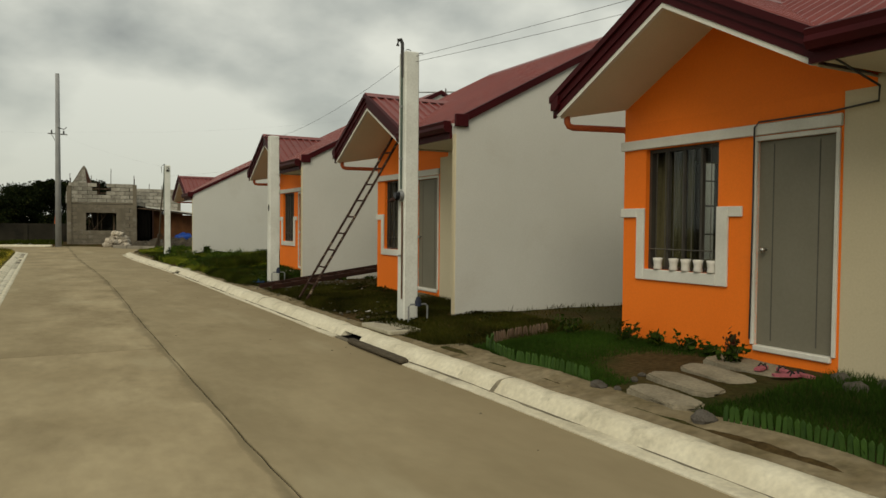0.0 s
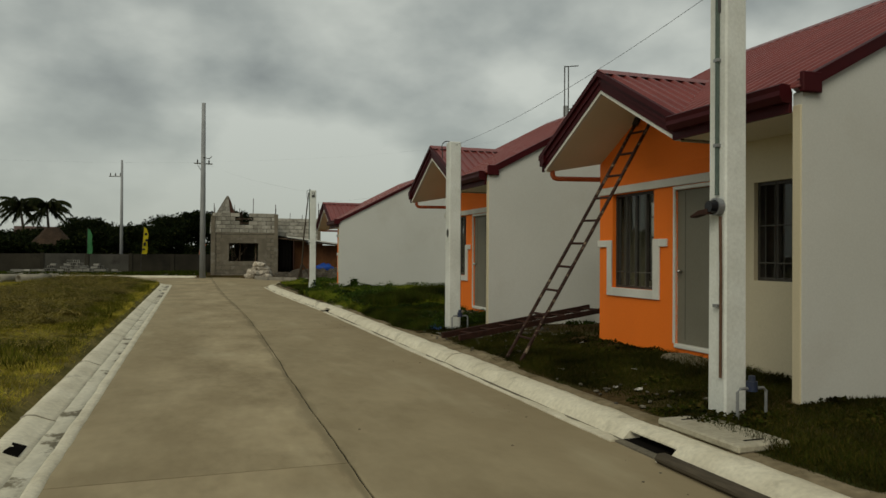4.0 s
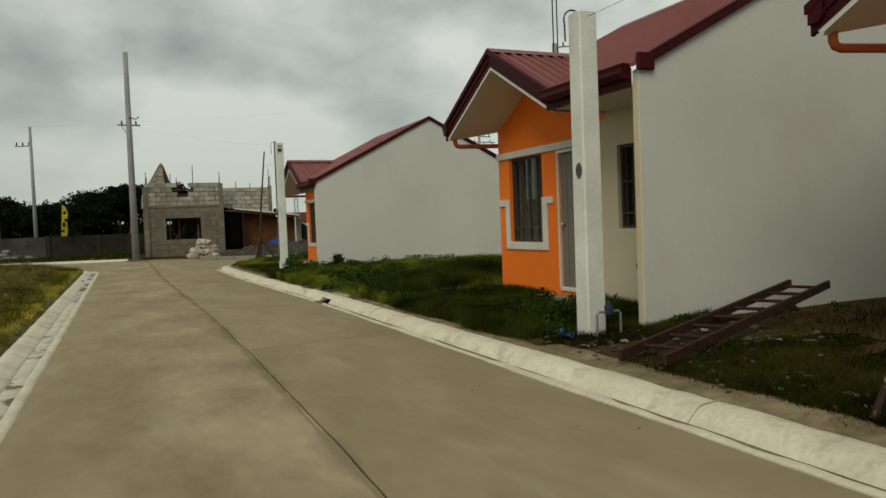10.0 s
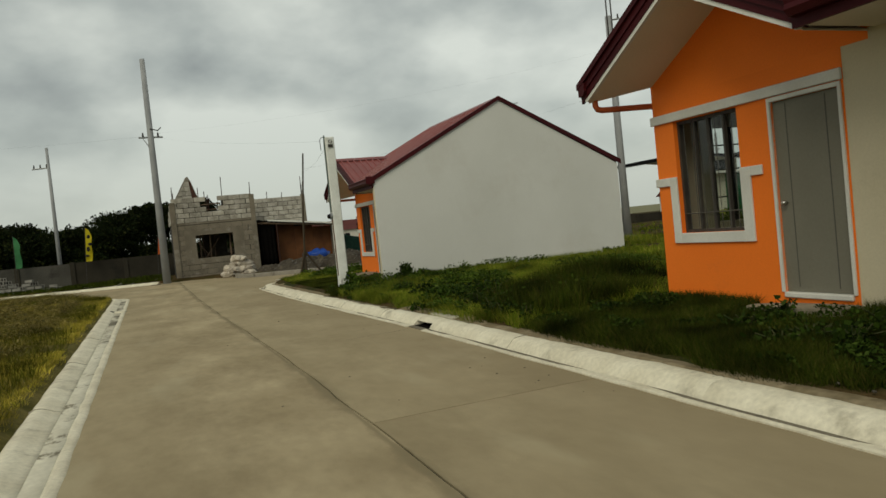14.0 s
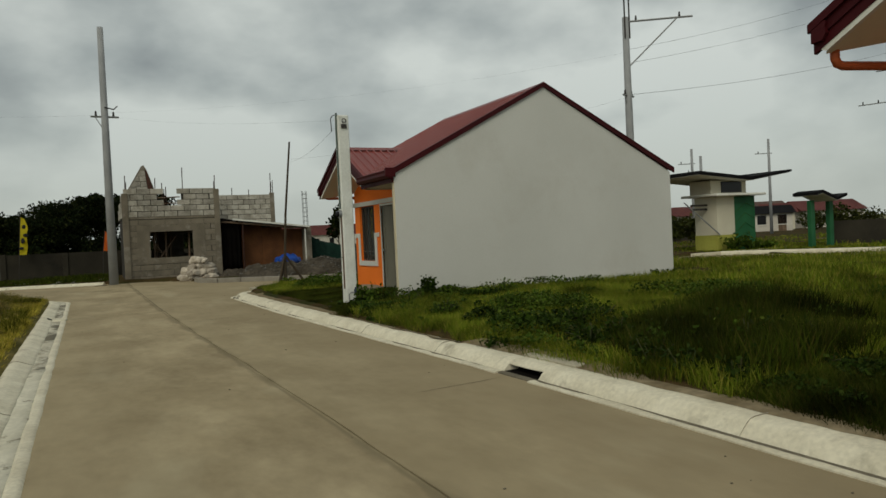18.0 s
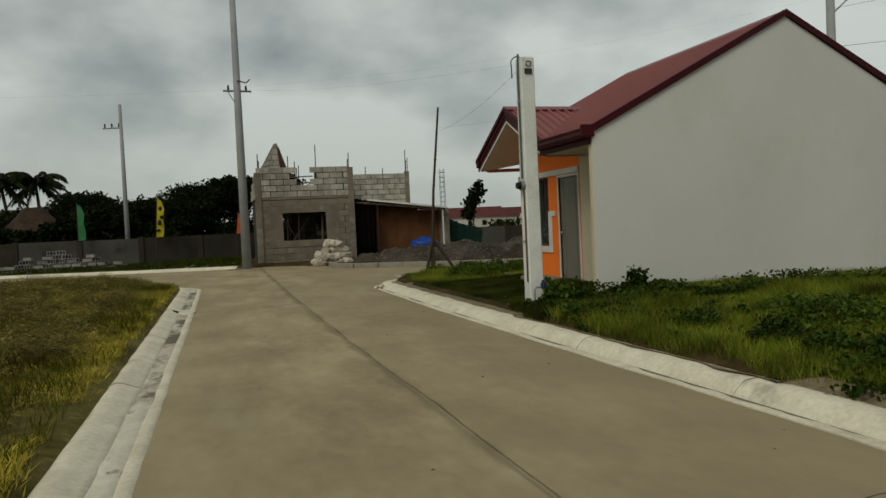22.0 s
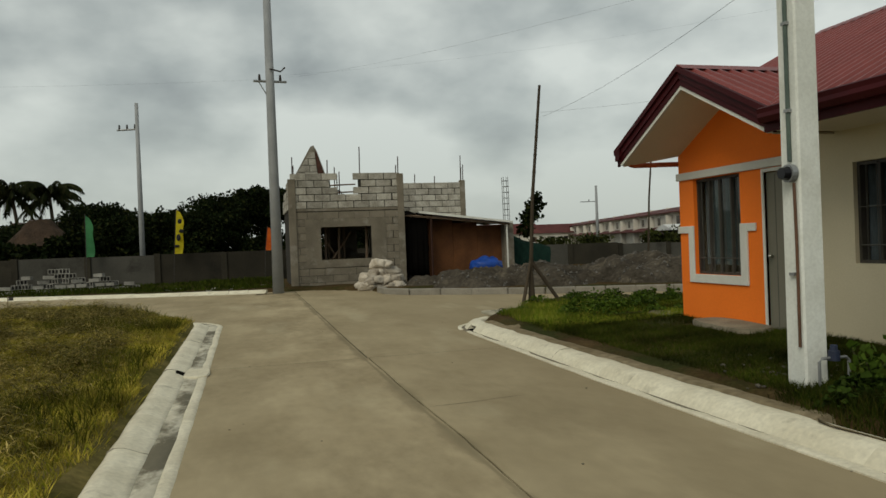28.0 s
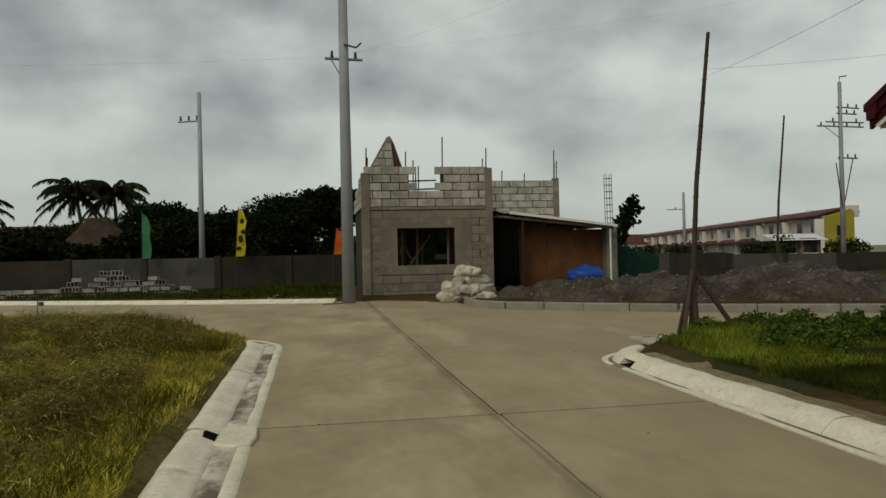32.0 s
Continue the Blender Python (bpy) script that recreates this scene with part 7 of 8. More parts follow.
def palm(x, y, z, h, length, seed):
    """A coconut palm: a slender leaning trunk and drooping fronds of many leaflets."""
    rng = random.Random(seed)
    th = thing("coconut_palm", (x, y, z), "coconut palm with drooping fronds above the trees", "palm", "coconut palms")
    top = Vector((x + rng.uniform(-.4, .4), y, z + h))
    part("trunk", T([(x, y, z), (x + 0.2, y, z + h * 0.5), top], 0.16, 10, 0.10), M_BARK, th)
    for i in range(27):
        a = 2 * math.pi * i / 27 * 4 + rng.uniform(-.25, .25)
        up = -0.45 + 1.75 * i / 26 + rng.uniform(-.2, .2)
        d = Vector((math.cos(a), math.sin(a), 0))
        pts = []
        L = length * rng.uniform(0.8, 1.1)
        for s in range(9):
            t = s / 8
            pts.append(top + d * (L * t * math.cos(up * (1 - t))) + Vector((0, 0, L * (math.sin(up) * t * 1.05 - (0.40 + 0.22 * max(0, up)) * t * t * (0.6 + 0.6 * t)))))
        bm = T(pts, 0.025, 5, 0.006)
        side = d.cross(Vector((0, 0, 1)))
        for s in range(26):
            t = 0.12 + 0.86 * s / 25
            j = min(7, int(t * 8))
            p = pts[j].lerp(pts[j + 1], t * 8 - j)
            along = (pts[j + 1] - pts[j]).normalized()
            ll = length * 0.27 * (1 - abs(t - 0.45)) * rng.uniform(0.7, 1.2)
            for sg in (-1, 1):
                q = p + side * sg * ll * 0.45 + along * ll * 0.5 - Vector((0, 0, ll * rng.uniform(0.5, 1.0)))
                w = along * 0.11
                bm.faces.new([bm.verts.new(p - w), bm.verts.new(p + w), bm.verts.new(q)])
        part("frond", bm, L_PALM, th)


palm(-15.0, 85, 0, 6.05, 2.35, 4)
palm(-13.0, 85.6, 0, 6.15, 2.35, 9)
palm(-21.5, 84, 0, 4.8, 2.6, 12)

# ---- thatched hut among the palms ----
M_THATCH = material("dry_thatch", (0.05, 0.032, 0.02), (0.028, 0.019, 0.012), scale=2.5, rough=0.95, bump=0.8, fine=16, fine_amount=0.35, stretch=(1, 1, 0.3))
hut = thing("thatched_hut", (-10.2, 71.4, 0.1), "small hut with a brown thatched hip roof behind the boundary wall", "hut")
rh = random.Random(61)
bm = bmesh.new()
rings = []
for k in range(7):
    t = k / 6
    hw, hd, zz = 1.75 - 1.25 * t ** 0.85, 1.25 - 1.1 * t ** 0.85, 2.25 + 1.5 * t - 0.12 * t * t
    ring = []
    for a in range(28):
        ca, sa = math.cos(2 * math.pi * a / 28), math.sin(2 * math.pi * a / 28)
        q = 1 / max(abs(ca), abs(sa)) ** 0.7
        ring.append(bm.verts.new((-10.2 + ca * q * hw * rh.uniform(.97, 1.03), 71.4 + sa * q * hd * rh.uniform(.97, 1.03), zz + rh.uniform(-.04, .04))))
    rings.append(ring)
for ra, rb in zip(rings, rings[1:]):
    for a in range(28):
        bm.faces.new((ra[a], ra[(a + 1) % 28], rb[(a + 1) % 28], rb[a]))
bm.faces.new(rings[-1])
bm.faces.new(rings[0][::-1])
part("thatch_roof", bm, M_THATCH, hut, "brown dried thatch")
for px, py in ((-11.3, 70.7), (-9.1, 70.7), (-11.3, 72.1), (-9.1, 72.1)):
    part("post", T([(px, py, 0.1), (px, py, 2.4)], 0.06, 8), M_BARK, hut)

for x, y, top, r in ((-11.9, 69.2, 2.5, 1.3), (-9.9, 69.0, 2.2, 1.2), (-8.3, 69.4, 2.9, 1.3), (-13.4, 69.6, 2.9, 1.5)):
    blobs = [(rt.uniform(-r, r) * 0.7, rt.uniform(-r, r) * 0.5, top * rt.uniform(0.5, 0.85), r * 0.42) for _ in range(9)]
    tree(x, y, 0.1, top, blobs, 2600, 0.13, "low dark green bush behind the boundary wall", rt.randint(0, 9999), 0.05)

# ---- kerb along the far side of the cross road ----
kerb_f = thing("kerb_far", (-20, 59.5, 0.1), "pale concrete kerb along the grass verge of the cross road", "kerb", kind="structure")
far_pts = [(-60, 71), (-30, 66.2), (-20, 64.2), (-11.0, 61.4), (-4.0, 58.1), (-0.6, 56.8), (0.7, 56.4)]
for (ax, ay), (bx, by) in zip(far_pts, far_pts[1:]):
    n = max(2, int((bx - ax) / 2.5))
    ln = math.hypot(bx - ax, by - ay)
    nrm = (-(by - ay) / ln, (bx - ax) / ln)
    for i in range(n):
        seg = [((ax + (bx - ax) * u / n, ay + (by - ay) * u / n), nrm) for u in (i, i + 0.5, i + 0.994)]
        part("kerb_stone", wobble(kerb_piece(seg, [(-0.34, -0.1), (-0.34, 0.02), (-0.12, 0.035), (-0.05, 0.085), (0.02, 0.115), (0.14, 0.12), (0.16, -0.1)]), 0.014, 3.0 + i + ax), M_KERB, kerb_f)

# ---- bamboo stake with props on the corner, second stake beyond ----
M_BAMBOO = material("weathered_bamboo", (0.055, 0.042, 0.026), (0.036, 0.027, 0.017), scale=6, rough=0.8, bump=0.2, fine=30, fine_amount=0.2, stretch=(0.45, 0.42, 0.08))


def bamboo(points, r0, r1, name, parent, label=""):
    bm = T(points, r0, 9, r1)
    a, b = Vector(points[0]), Vector(points[-1])
    nn = int((b - a).length / 0.35)
    for i in range(1, nn):
        t = i / nn
        p = Vector(points[0]).lerp(Vector(points[1]), t * 2) if t < 0.5 and len(points) == 3 else (Vector(points[-2]).lerp(b, t * 2 - 1) if len(points) == 3 else a.lerp(b, t))
        rr = (r0 + (r1 - r0) * t) * 1.18
        tube(bm, [p - Vector((0, 0, 0.012)), p + Vector((0, 0, 0.012))], rr, 9)
    return part(name, bm, M_BAMBOO, parent, label)


st = thing("bamboo_stake", (5.85, 43.75, 0.2), "tall leaning bamboo stake propped by short timbers", "stake", "bamboo stakes")
bamboo([(5.80, 43.8, 0.1), (5.94, 43.78, 2.5), (6.18, 43.74, 4.88)], 0.045, 0.028, "stake", st)
part("prop", T([(6.50, 43.60, 0.15), (5.88, 43.80, 1.15)], 0.04, 7), M_BAMBOO, st, "dark timber prop")
part("prop", T([(5.53, 43.55, 0.15), (5.86, 43.80, 1.20)], 0.035, 7), M_BAMBOO, st, "dark timber prop")
part("prop", T([(5.70, 44.00, 0.15), (5.85, 43.82, 1.10)], 0.035, 7), M_BAMBOO, st, "dark timber prop")
part("prop", T([(5.83, 43.65, 0.12), (5.84, 43.78, 0.95)], 0.05, 7), M_BAMBOO, st, "dark timber prop")
part("tie", T(arc((5.84, 43.80, 1.02), 0.085, 0, 360, 12), 0.014, 5), M_IRON, st)
st2 = thing("bamboo_stake", (16.65, 57.4, 0.1), "tall thin bamboo stake standing by the gravel", "stake", "bamboo stakes")
bamboo([(16.64, 57.4, 0.0), (16.80, 57.4, 3.2), (17.11, 57.4, 6.30)], 0.05, 0.03, "stake", st2)

# ---- kerb inlets, covers, paving odds and ends ----


def inlet(x0, z0, x1, z1, y0, y1, parent):
    """A dark ragged opening in the kerb's sloping face, from (x0, z0) low to (x1, z1) high."""
    bm = bmesh.new()
    d = Vector((z0 - z1, 0, x1 - x0)).normalized() * (1 if x1 > x0 else -1) * 0.006
    r = random.Random(y0)
    lo = [(x0, y0 + (y1 - y0) * t, z0) for t in (0.0, 0.35, 0.7, 1.0)]
    hi = [(x1 + r.uniform(-.012, .012), y0 + (y1 - y0) * t, z1 + r.uniform(-.01, .006)) for t in (0.95, 0.7, 0.35, 0.03)]
    vs = [bm.verts.new(Vector(p) + Vector((d.x, 0, abs(d.z)))) for p in lo + hi]
    ws = [bm.verts.new(Vector(p) - Vector((d.x, 0, abs(d.z))) * 2) for p in lo + hi]
    bm.faces.new(vs)
    bm.faces.new(ws[::-1])
    for i in range(8):
        bm.faces.new((vs[i], ws[i], ws[(i + 1) % 8], vs[(i + 1) % 8]))
    part("inlet_mouth", bm, M_HOLE, parent, "dark open storm inlet")


inlet(-0.82, 0.030, -0.925, 0.072, 12.0, 12.35, kerb_l)
inlet(-0.80, 0.028, -0.905, 0.068, 39.42, 39.62, kerb_l)
solid("gutter_plank", B(4.03, 4.155, 8.62, 10.40, 0.005, 0.085, bevel=0.03), M_PLANK, "old dark plank lying in the gutter", "plank")


M_COVER = material("cover_concrete", (0.40, 0.37, 0.28), (0.31, 0.285, 0.21), scale=2.5, rough=0.92, bump=0.3, fine=25, fine_amount=0.15, stain=(0.20, 0.175, 0.12), stain_scale=2.0)


def cover(x0, x1, y0, y1, z, label):
    c = thing("drain_cover", ((x0 + x1) / 2, (y0 + y1) / 2, z), label, "drain cover", "drain covers")
    part("slab", B(x0, x1, y0, y1, z, z + 0.06, bevel=0.012), M_COVER, c)
    part("lifting_slot", B((x0 + x1) / 2 - 0.10, (x0 + x1) / 2 + 0.10, y0 + 0.12, y0 + 0.145, z + 0.055, z + 0.064), M_HOLE, c)
    part("lifting_slot", B((x0 + x1) / 2 - 0.10, (x0 + x1) / 2 + 0.10, y1 - 0.145, y1 - 0.12, z + 0.055, z + 0.064), M_HOLE, c)
    return c


cover(4.50, 5.02, 9.95, 11.0, 0.15, "pale concrete drain cover slab by the kerb")
cover(4.50, 5.0, 26.2, 27.2, 0.105, "pale concrete drain cover slab beside the kerb")
cv = cover(4.58, 5.12, 42.6, 43.4, 0.17, "pale concrete drain cover slab on the corner")
part("lifting_loop", T(arc((4.85, 42.9, 0.24), 0.06, 0, 180, 8), 0.008, 6), M_IRON, cv)
cover(-1.66, -1.10, 11.2, 12.3, 0.085, "pale concrete drain cover slab by the field")
solid("drain_slot", B(0.30, 0.90, 55.6, 55.74, 0.055, 0.085, bevel=0.01), M_HOLE, "narrow dark storm drain slot in the far kerb", "drain")
M_STEP = material("stepping_slab", (0.27, 0.238, 0.172), (0.18, 0.156, 0.110), scale=3, rough=0.95, bump=0.5, fine=30, fine_amount=0.2)


def rough_slab(x, y, w, d, z, yaw, seed, label="rough weathered concrete stepping slab"):
    r = random.Random(seed)
    bm = bmesh.new()
    pts = []
    for i in range(18):
        a = 2 * math.pi * i / 18
        ca, sa = math.cos(a), math.sin(a)
        q = 1 / max(abs(ca), abs(sa)) ** 0.75
        pts.append((ca * q * w / 2 * r.uniform(.9, 1.08), sa * q * d / 2 * r.uniform(.92, 1.06)))
    prism(bm, pts, "z", -0.05, 0.03)
    bmesh.ops.bevel(bm, geom=[e for e in bm.edges if all(v.co.z > 0.02 for v in e.verts)], offset=0.018, segments=2, affect="EDGES")
    bm.transform(pose(x, y, z, r.uniform(-3, 3), r.uniform(-3, 3), yaw))
    return solid("stepping_slab", bm, M_STEP, label, "paving slab", "stepping slabs", origin=(x, y, z))


rough_slab(5.06, 5.36, 0.36, 0.80, 0.195, -5, 1)
rough_slab(5.58, 5.62, 0.38, 0.85, 0.215, -8, 2)
rough_slab(6.12, 5.72, 0.36, 0.85, 0.23, -6, 3)
rough_slab(6.68, 5.75, 0.55, 1.05, 0.252, 0, 4)
rough_slab(6.70, 21.65, 0.55, 1.3, 0.315, 2, 5, "pale concrete slab before the door")
rough_slab(6.8, 24.5, 0.5, 0.75, 0.285, 20, 6, "broken pale concrete slab in the grass")
rough_slab(6.68, 38.3, 0.6, 1.4, 0.30, 0, 7, "pale concrete slab before the door")
rough_slab(6.95, 40.45, 0.45, 0.6, 0.26, 0, 8, "pale concrete slab at the house corner")
rough_slab(6.8, 13.5, 0.5, 1.0, 0.28, 0, 9, "pale concrete slab before the door")
# strip of bare earth lapping over the back of the kerb
bm = bmesh.new()
prev = None
for yv in steps(-2, 42.2, 300):
    wide = 0.46 if yv < 8.8 else 0.16 if yv < 14.5 else 0.28 if yv < 18.8 else 0.10 if yv < 23 else 0.16 if yv < 25.8 else 0.30 if yv < 28.5 else -0.04 if yv < 34 else 0.12
    xo = road_r(yv) + 0.40 + wide + 0.10 * bumps(0, yv, 0.6, 4) + 0.06 * bumps(0, yv, 2.3, 8)
    xi = road_r(yv) + 0.395 + 0.03 * bumps(3, yv, 1.3, 6) + 0.03 * bumps(5, yv, 5.5, 2)
    row_x = (xi, xi + (xo - xi) * 0.35, xi + (xo - xi) * 0.7, xo, xo + 0.16)
    lift = (0.128, 0.150, None, None, None)
    cur = []
    for j, xx in enumerate(row_x):
        g = right_z(xx, yv)
        cur.append(bm.verts.new((xx, yv, lift[j] if lift[j] else max(g, 0.14) + (0.014, 0.010, -0.03)[j - 2])))
    if prev:
        for a in range(4):
            bm.faces.new((prev[a], prev[a + 1], cur[a + 1], cur[a]))
    prev = cur
ob = new("verge", mesh_of(bm, "verge", M_VERGE, True))
tagged(ob, "strip of bare brown earth behind the kerb", "verge", kind="structure")

# ---- front garden ----
M_PICKET = material("green_picket_paint", (0.040, 0.088, 0.014), (0.026, 0.062, 0.011), scale=6, rough=0.7, fine_amount=0.12, vary=0.2)
M_ROCK = material("garden_rock", (0.098, 0.0875, 0.0735), (0.07, 0.063, 0.0525), scale=4, rough=0.95, bump=0.6)


def picket_row(pts, label, mat=None):
    f = thing("picket_edging", (*pts[0], 0.2), label, "fence", "garden edging")
    r = random.Random(len(pts))
    me = None
    for (xa, ya), (xb, yb) in zip(pts, pts[1:]):
        L = math.hypot(xb - xa, yb - ya)
        n = int(L / 0.048)
        yaw = math.degrees(math.atan2(yb - ya, xb - xa))
        for i in range(n):
            t = (i + 0.5) / n
            x, y = xa + (xb - xa) * t, ya + (yb - ya) * t
            if me is None:
                bm = bmesh.new()
                prism(bm, [(-0.018, -0.06), (0.018, -0.06), (0.018, 0.115), (0.0, 0.14), (-0.018, 0.115)], "y", -0.006, 0.006)
                me = mesh_of(bm, "picket", mat or M_PICKET)
            ob = new("picket", me)
            ob.parent = f
            ob.matrix_basis = Matrix.Translation(-ORIGIN[f]) @ pose(x, y, right_z(x, y), r.uniform(-9, 9), r.uniform(-7, 7), yaw)


picket_row([(5.30, 8.55), (5.06, 8.32), (4.90, 7.5), (4.93, 6.2)], "row of short green wooden pickets edging the lawn")
picket_row([(5.32, 8.58), (5.75, 8.68), (6.3, 8.72)], "row of short stained brown pickets behind the lawn", M_WOOD)
picket_row([(4.92, 4.62), (5.0, 4.1), (5.0, 2.2)], "row of short green wooden pickets edging the lawn")
grass("grass_garden", 42000, 4.9, 6.9, 5.95, 8.5, (0.03, 0.08), (0.004, 0.008), 0.7, G_GARDEN, z_right, "bright green tended lawn behind the pickets", 50, LOT_RIGHT, 0.3, 0.25, HOUSE_FOOT)
grass("grass_garden_near", 30000, 5.0, 6.95, 2.0, 5.0, (0.03, 0.09), (0.004, 0.008), 0.7, G_GARDEN, z_right, "bright green tended lawn near the door", 51, LOT_RIGHT, 0.3, 0.3, HOUSE_FOOT)


def rock(x, y, z, s, seed):
    bm = bmesh.new()
    bmesh.ops.create_icosphere(bm, subdivisions=2, radius=s)
    for v in bm.verts:
        v.co *= 1 + 0.5 * noise.noise(v.co / s * 0.9 + Vector((seed, 0, 0)))
        v.co.z *= 0.7
    bm.transform(Matrix.Translation((x, y, z)))
    return solid("rock", bm, M_ROCK, "rough grey garden rock", "rock", group="garden rocks")


for i, (x, y, s) in enumerate(((4.86, 6.0, 0.11), (4.95, 5.85, 0.05), (4.82, 4.72, 0.13), (6.75, 4.85, 0.12), (6.6, 4.6, 0.14), (6.85, 4.5, 0.1), (5.3, 6.0, 0.06), (5.5, 6.1, 0.05))):
    rock(x, y, right_z(x, y) + s * 0.2, s * 0.75, i * 1.7)
M_SLIPPER = material("pink_rubber", (0.40, 0.12, 0.15), (0.30, 0.08, 0.10), scale=9, rough=0.6)
for i, (x, y, a) in enumerate(((6.55, 5.55, 20), (6.62, 5.35, 60), (6.45, 5.2, -30), (6.6, 5.12, 80))):
    sl = thing("slipper", (x, y, 0.35), "worn pink rubber slipper on the doorstep slab", "slipper", "slippers")
    m = pose(x, y, 0.30, 0, 0, a)
    bm = bmesh.new()
    prism(bm, [(-0.12, -0.03), (-0.04, -0.042), (0.08, -0.045), (0.125, -0.02), (0.125, 0.02), (0.08, 0.04), (-0.04, 0.035), (-0.12, 0.03)], "z", -0.012, 0.012)
    bm.transform(m)
    part("sole", bm, M_SLIPPER, sl)
    part("strap", T([m @ Vector((0.02, -0.045, 0.0)), m @ Vector((0.05, -0.02, 0.04)), m @ Vector((0.08, 0, 0.015)), m @ Vector((0.05, 0.02, 0.04)), m @ Vector((0.02, 0.042, 0.0))], 0.009, 6), M_BLACK, sl)
for i, (x, y, r, h) in enumerate(((6.70, 7.6, 0.20, 0.20), (6.72, 7.15, 0.16, 0.18), (6.75, 6.75, 0.16, 0.17), (6.74, 6.35, 0.14, 0.14), (6.72, 6.05, 0.08, 0.3), (6.4, 8.4, 0.24, 0.28), (6.62, 5.98, 0.18, 0.18))):
    clump("garden_plant", x, y, right_z(x, y), r, h, 110, 0.035, G_RANK if i != 4 else leafy("reddish_leaves", [(0.10, 0.03, 0.02), (0.05, 0.05, 0.015)]), "small garden plant against the orange wall", "plant", 400 + i, "garden plants")

# cups of the first house's window, its curtain and cable
M_CUP = material("white_plastic_cup", (0.66, 0.64, 0.58), (0.6, 0.58, 0.52), scale=8, rough=0.5, fine_amount=0.04)
for i, yy in enumerate((6.58, 6.78, 6.97, 7.16, 7.42)):
    bm = bmesh.new()
    prof = [(0.045, 0.0), (0.055, 0.015), (0.047, 0.05), (0.052, 0.10), (0.062, 0.145), (0.055, 0.145), (0.045, 0.10), (0.04, 0.03)]
    rings = [[bm.verts.new((6.99 + r * math.cos(a * math.pi / 7), yy + r * math.sin(a * math.pi / 7), 1.168 + z)) for a in range(14)] for r, z in prof]
    for a, b in zip(rings, rings[1:]):
        for j in range(14):
            bm.faces.new((a[j], a[(j + 1) % 14], b[(j + 1) % 14], b[j]))
    bm.faces.new(rings[0])
    bm.faces.new(rings[-1])
    solid("cup", bm, M_CUP, "small white plastic cup on the window sill", "cup", group="cups on the sill", smooth=True)
M_CURTAIN = material("olive_curtain", (0.20, 0.175, 0.085), (0.13, 0.115, 0.058), scale=3, rough=0.9, stretch=(2.4, 7.2, 0.44))


def curtain(house_y, mat, label, y0=3.9, y1=4.9):
    bm = bmesh.new()
    prev = None
    n = 48
    for i in range(n + 1):
        y = house_y + y0 + (y1 - y0) * i / n
        x = 7.22 + 0.03 * math.sin(i * 1.35) + 0.012 * math.sin(i * 0.5)
        cur = (bm.verts.new((x, y, 1.12)), bm.verts.new((x, y, 2.66)))
        if prev:
            bm.faces.new((prev[0], cur[0], cur[1], prev[1]))
        prev = cur
    bmesh.ops.solidify(bm, geom=bm.faces[:], thickness=0.004)
    return solid("curtain", bm, mat, label, "curtain", group="curtains", smooth=True)


curtain(Y_HOUSES[0], M_CURTAIN, "olive-brown curtain hanging behind the window", 4.3, 4.9)
M_CURTAIN2 = material("blue_grey_curtain", (0.216, 0.2604, 0.2728), (0.144, 0.1798, 0.1922), scale=3, rough=0.9, stretch=(0.6, 1.86, 0.124))
curtain(Y_HOUSES[3], M_CURTAIN2, "blue-grey curtain hanging behind the window", 3.74, 4.88)
curtain(Y_HOUSES[3], M_CURTAIN2, "blue-grey curtain hanging behind the window", 0.5, 1.7)
solid("service_cable", T([(6.05, 4.52, 3.1), (6.9, 4.65, 2.98), (6.97, 4.7, 2.86), (6.94, 5.15, 2.815), (6.94, 5.95, 2.81), (6.935, 6.0, 2.76), (6.95, 6.01, 1.95), (6.95, 6.02, 0.5)], 0.010, 6), M_WIRE,
      "black service cable pinned along the door frame", "cable", smooth=True)

# ---- rubbish and twigs ----
M_LITTER = material("pale_litter", (0.385, 0.371, 0.336), (0.28, 0.266, 0.231), scale=9, rough=0.7, vary=0.2)
M_BLUELIT = material("blue_plastic_litter", (0.05, 0.13, 0.38), rough=0.4)
rl = random.Random(23)
def litter(x, y, z, s, mat, label, seed):
    bm = bmesh.new()
    bmesh.ops.create_grid(bm, x_segments=4, y_segments=4, size=s)
    for v in bm.verts:
        v.co.z += abs(noise.noise(v.co / s * 1.3 + Vector((seed, 0, 0)))) * s * 0.8
        v.co.x += noise.noise(v.co / s * 2 + Vector((0, seed, 0))) * s * 0.4
    bmesh.ops.solidify(bm, geom=bm.faces[:], thickness=0.004)
    bm.transform(pose(x, y, z, rl.uniform(-12, 12), rl.uniform(-12, 12), rl.uniform(0, 360)))
    return solid("litter", bm, mat, label, "litter", group="litter")


litter(5.0, 18.95, 0.24, 0.09, M_BLUELIT, "crumpled blue plastic wrapper by the post", 1)
for i in range(11):
    x, y = rl.uniform(4.7, 6.6), rl.choice([rl.uniform(17, 19.3), rl.uniform(12, 16), rl.uniform(25, 33)])
    litter(x, y, right_z(x, y) + 0.02, rl.uniform(0.02, 0.045), M_LITTER, "scrap of pale paper on the ground", i + 2.0)
for i in range(10):
    x, y = rl.uniform(-3, 1), rl.uniform(57, 60)
    litter(x, y, far_z(x, y) + 0.02, rl.uniform(0.06, 0.14), M_LITTER, "pale scrap on the verge", i + 40.0)
for i in range(14):
    x, y = rl.uniform(5.0, 7.0), rl.uniform(16.6, 19.0)
    rock(x, y, right_z(x, y) + 0.01, rl.uniform(0.02, 0.06), i * 0.9)

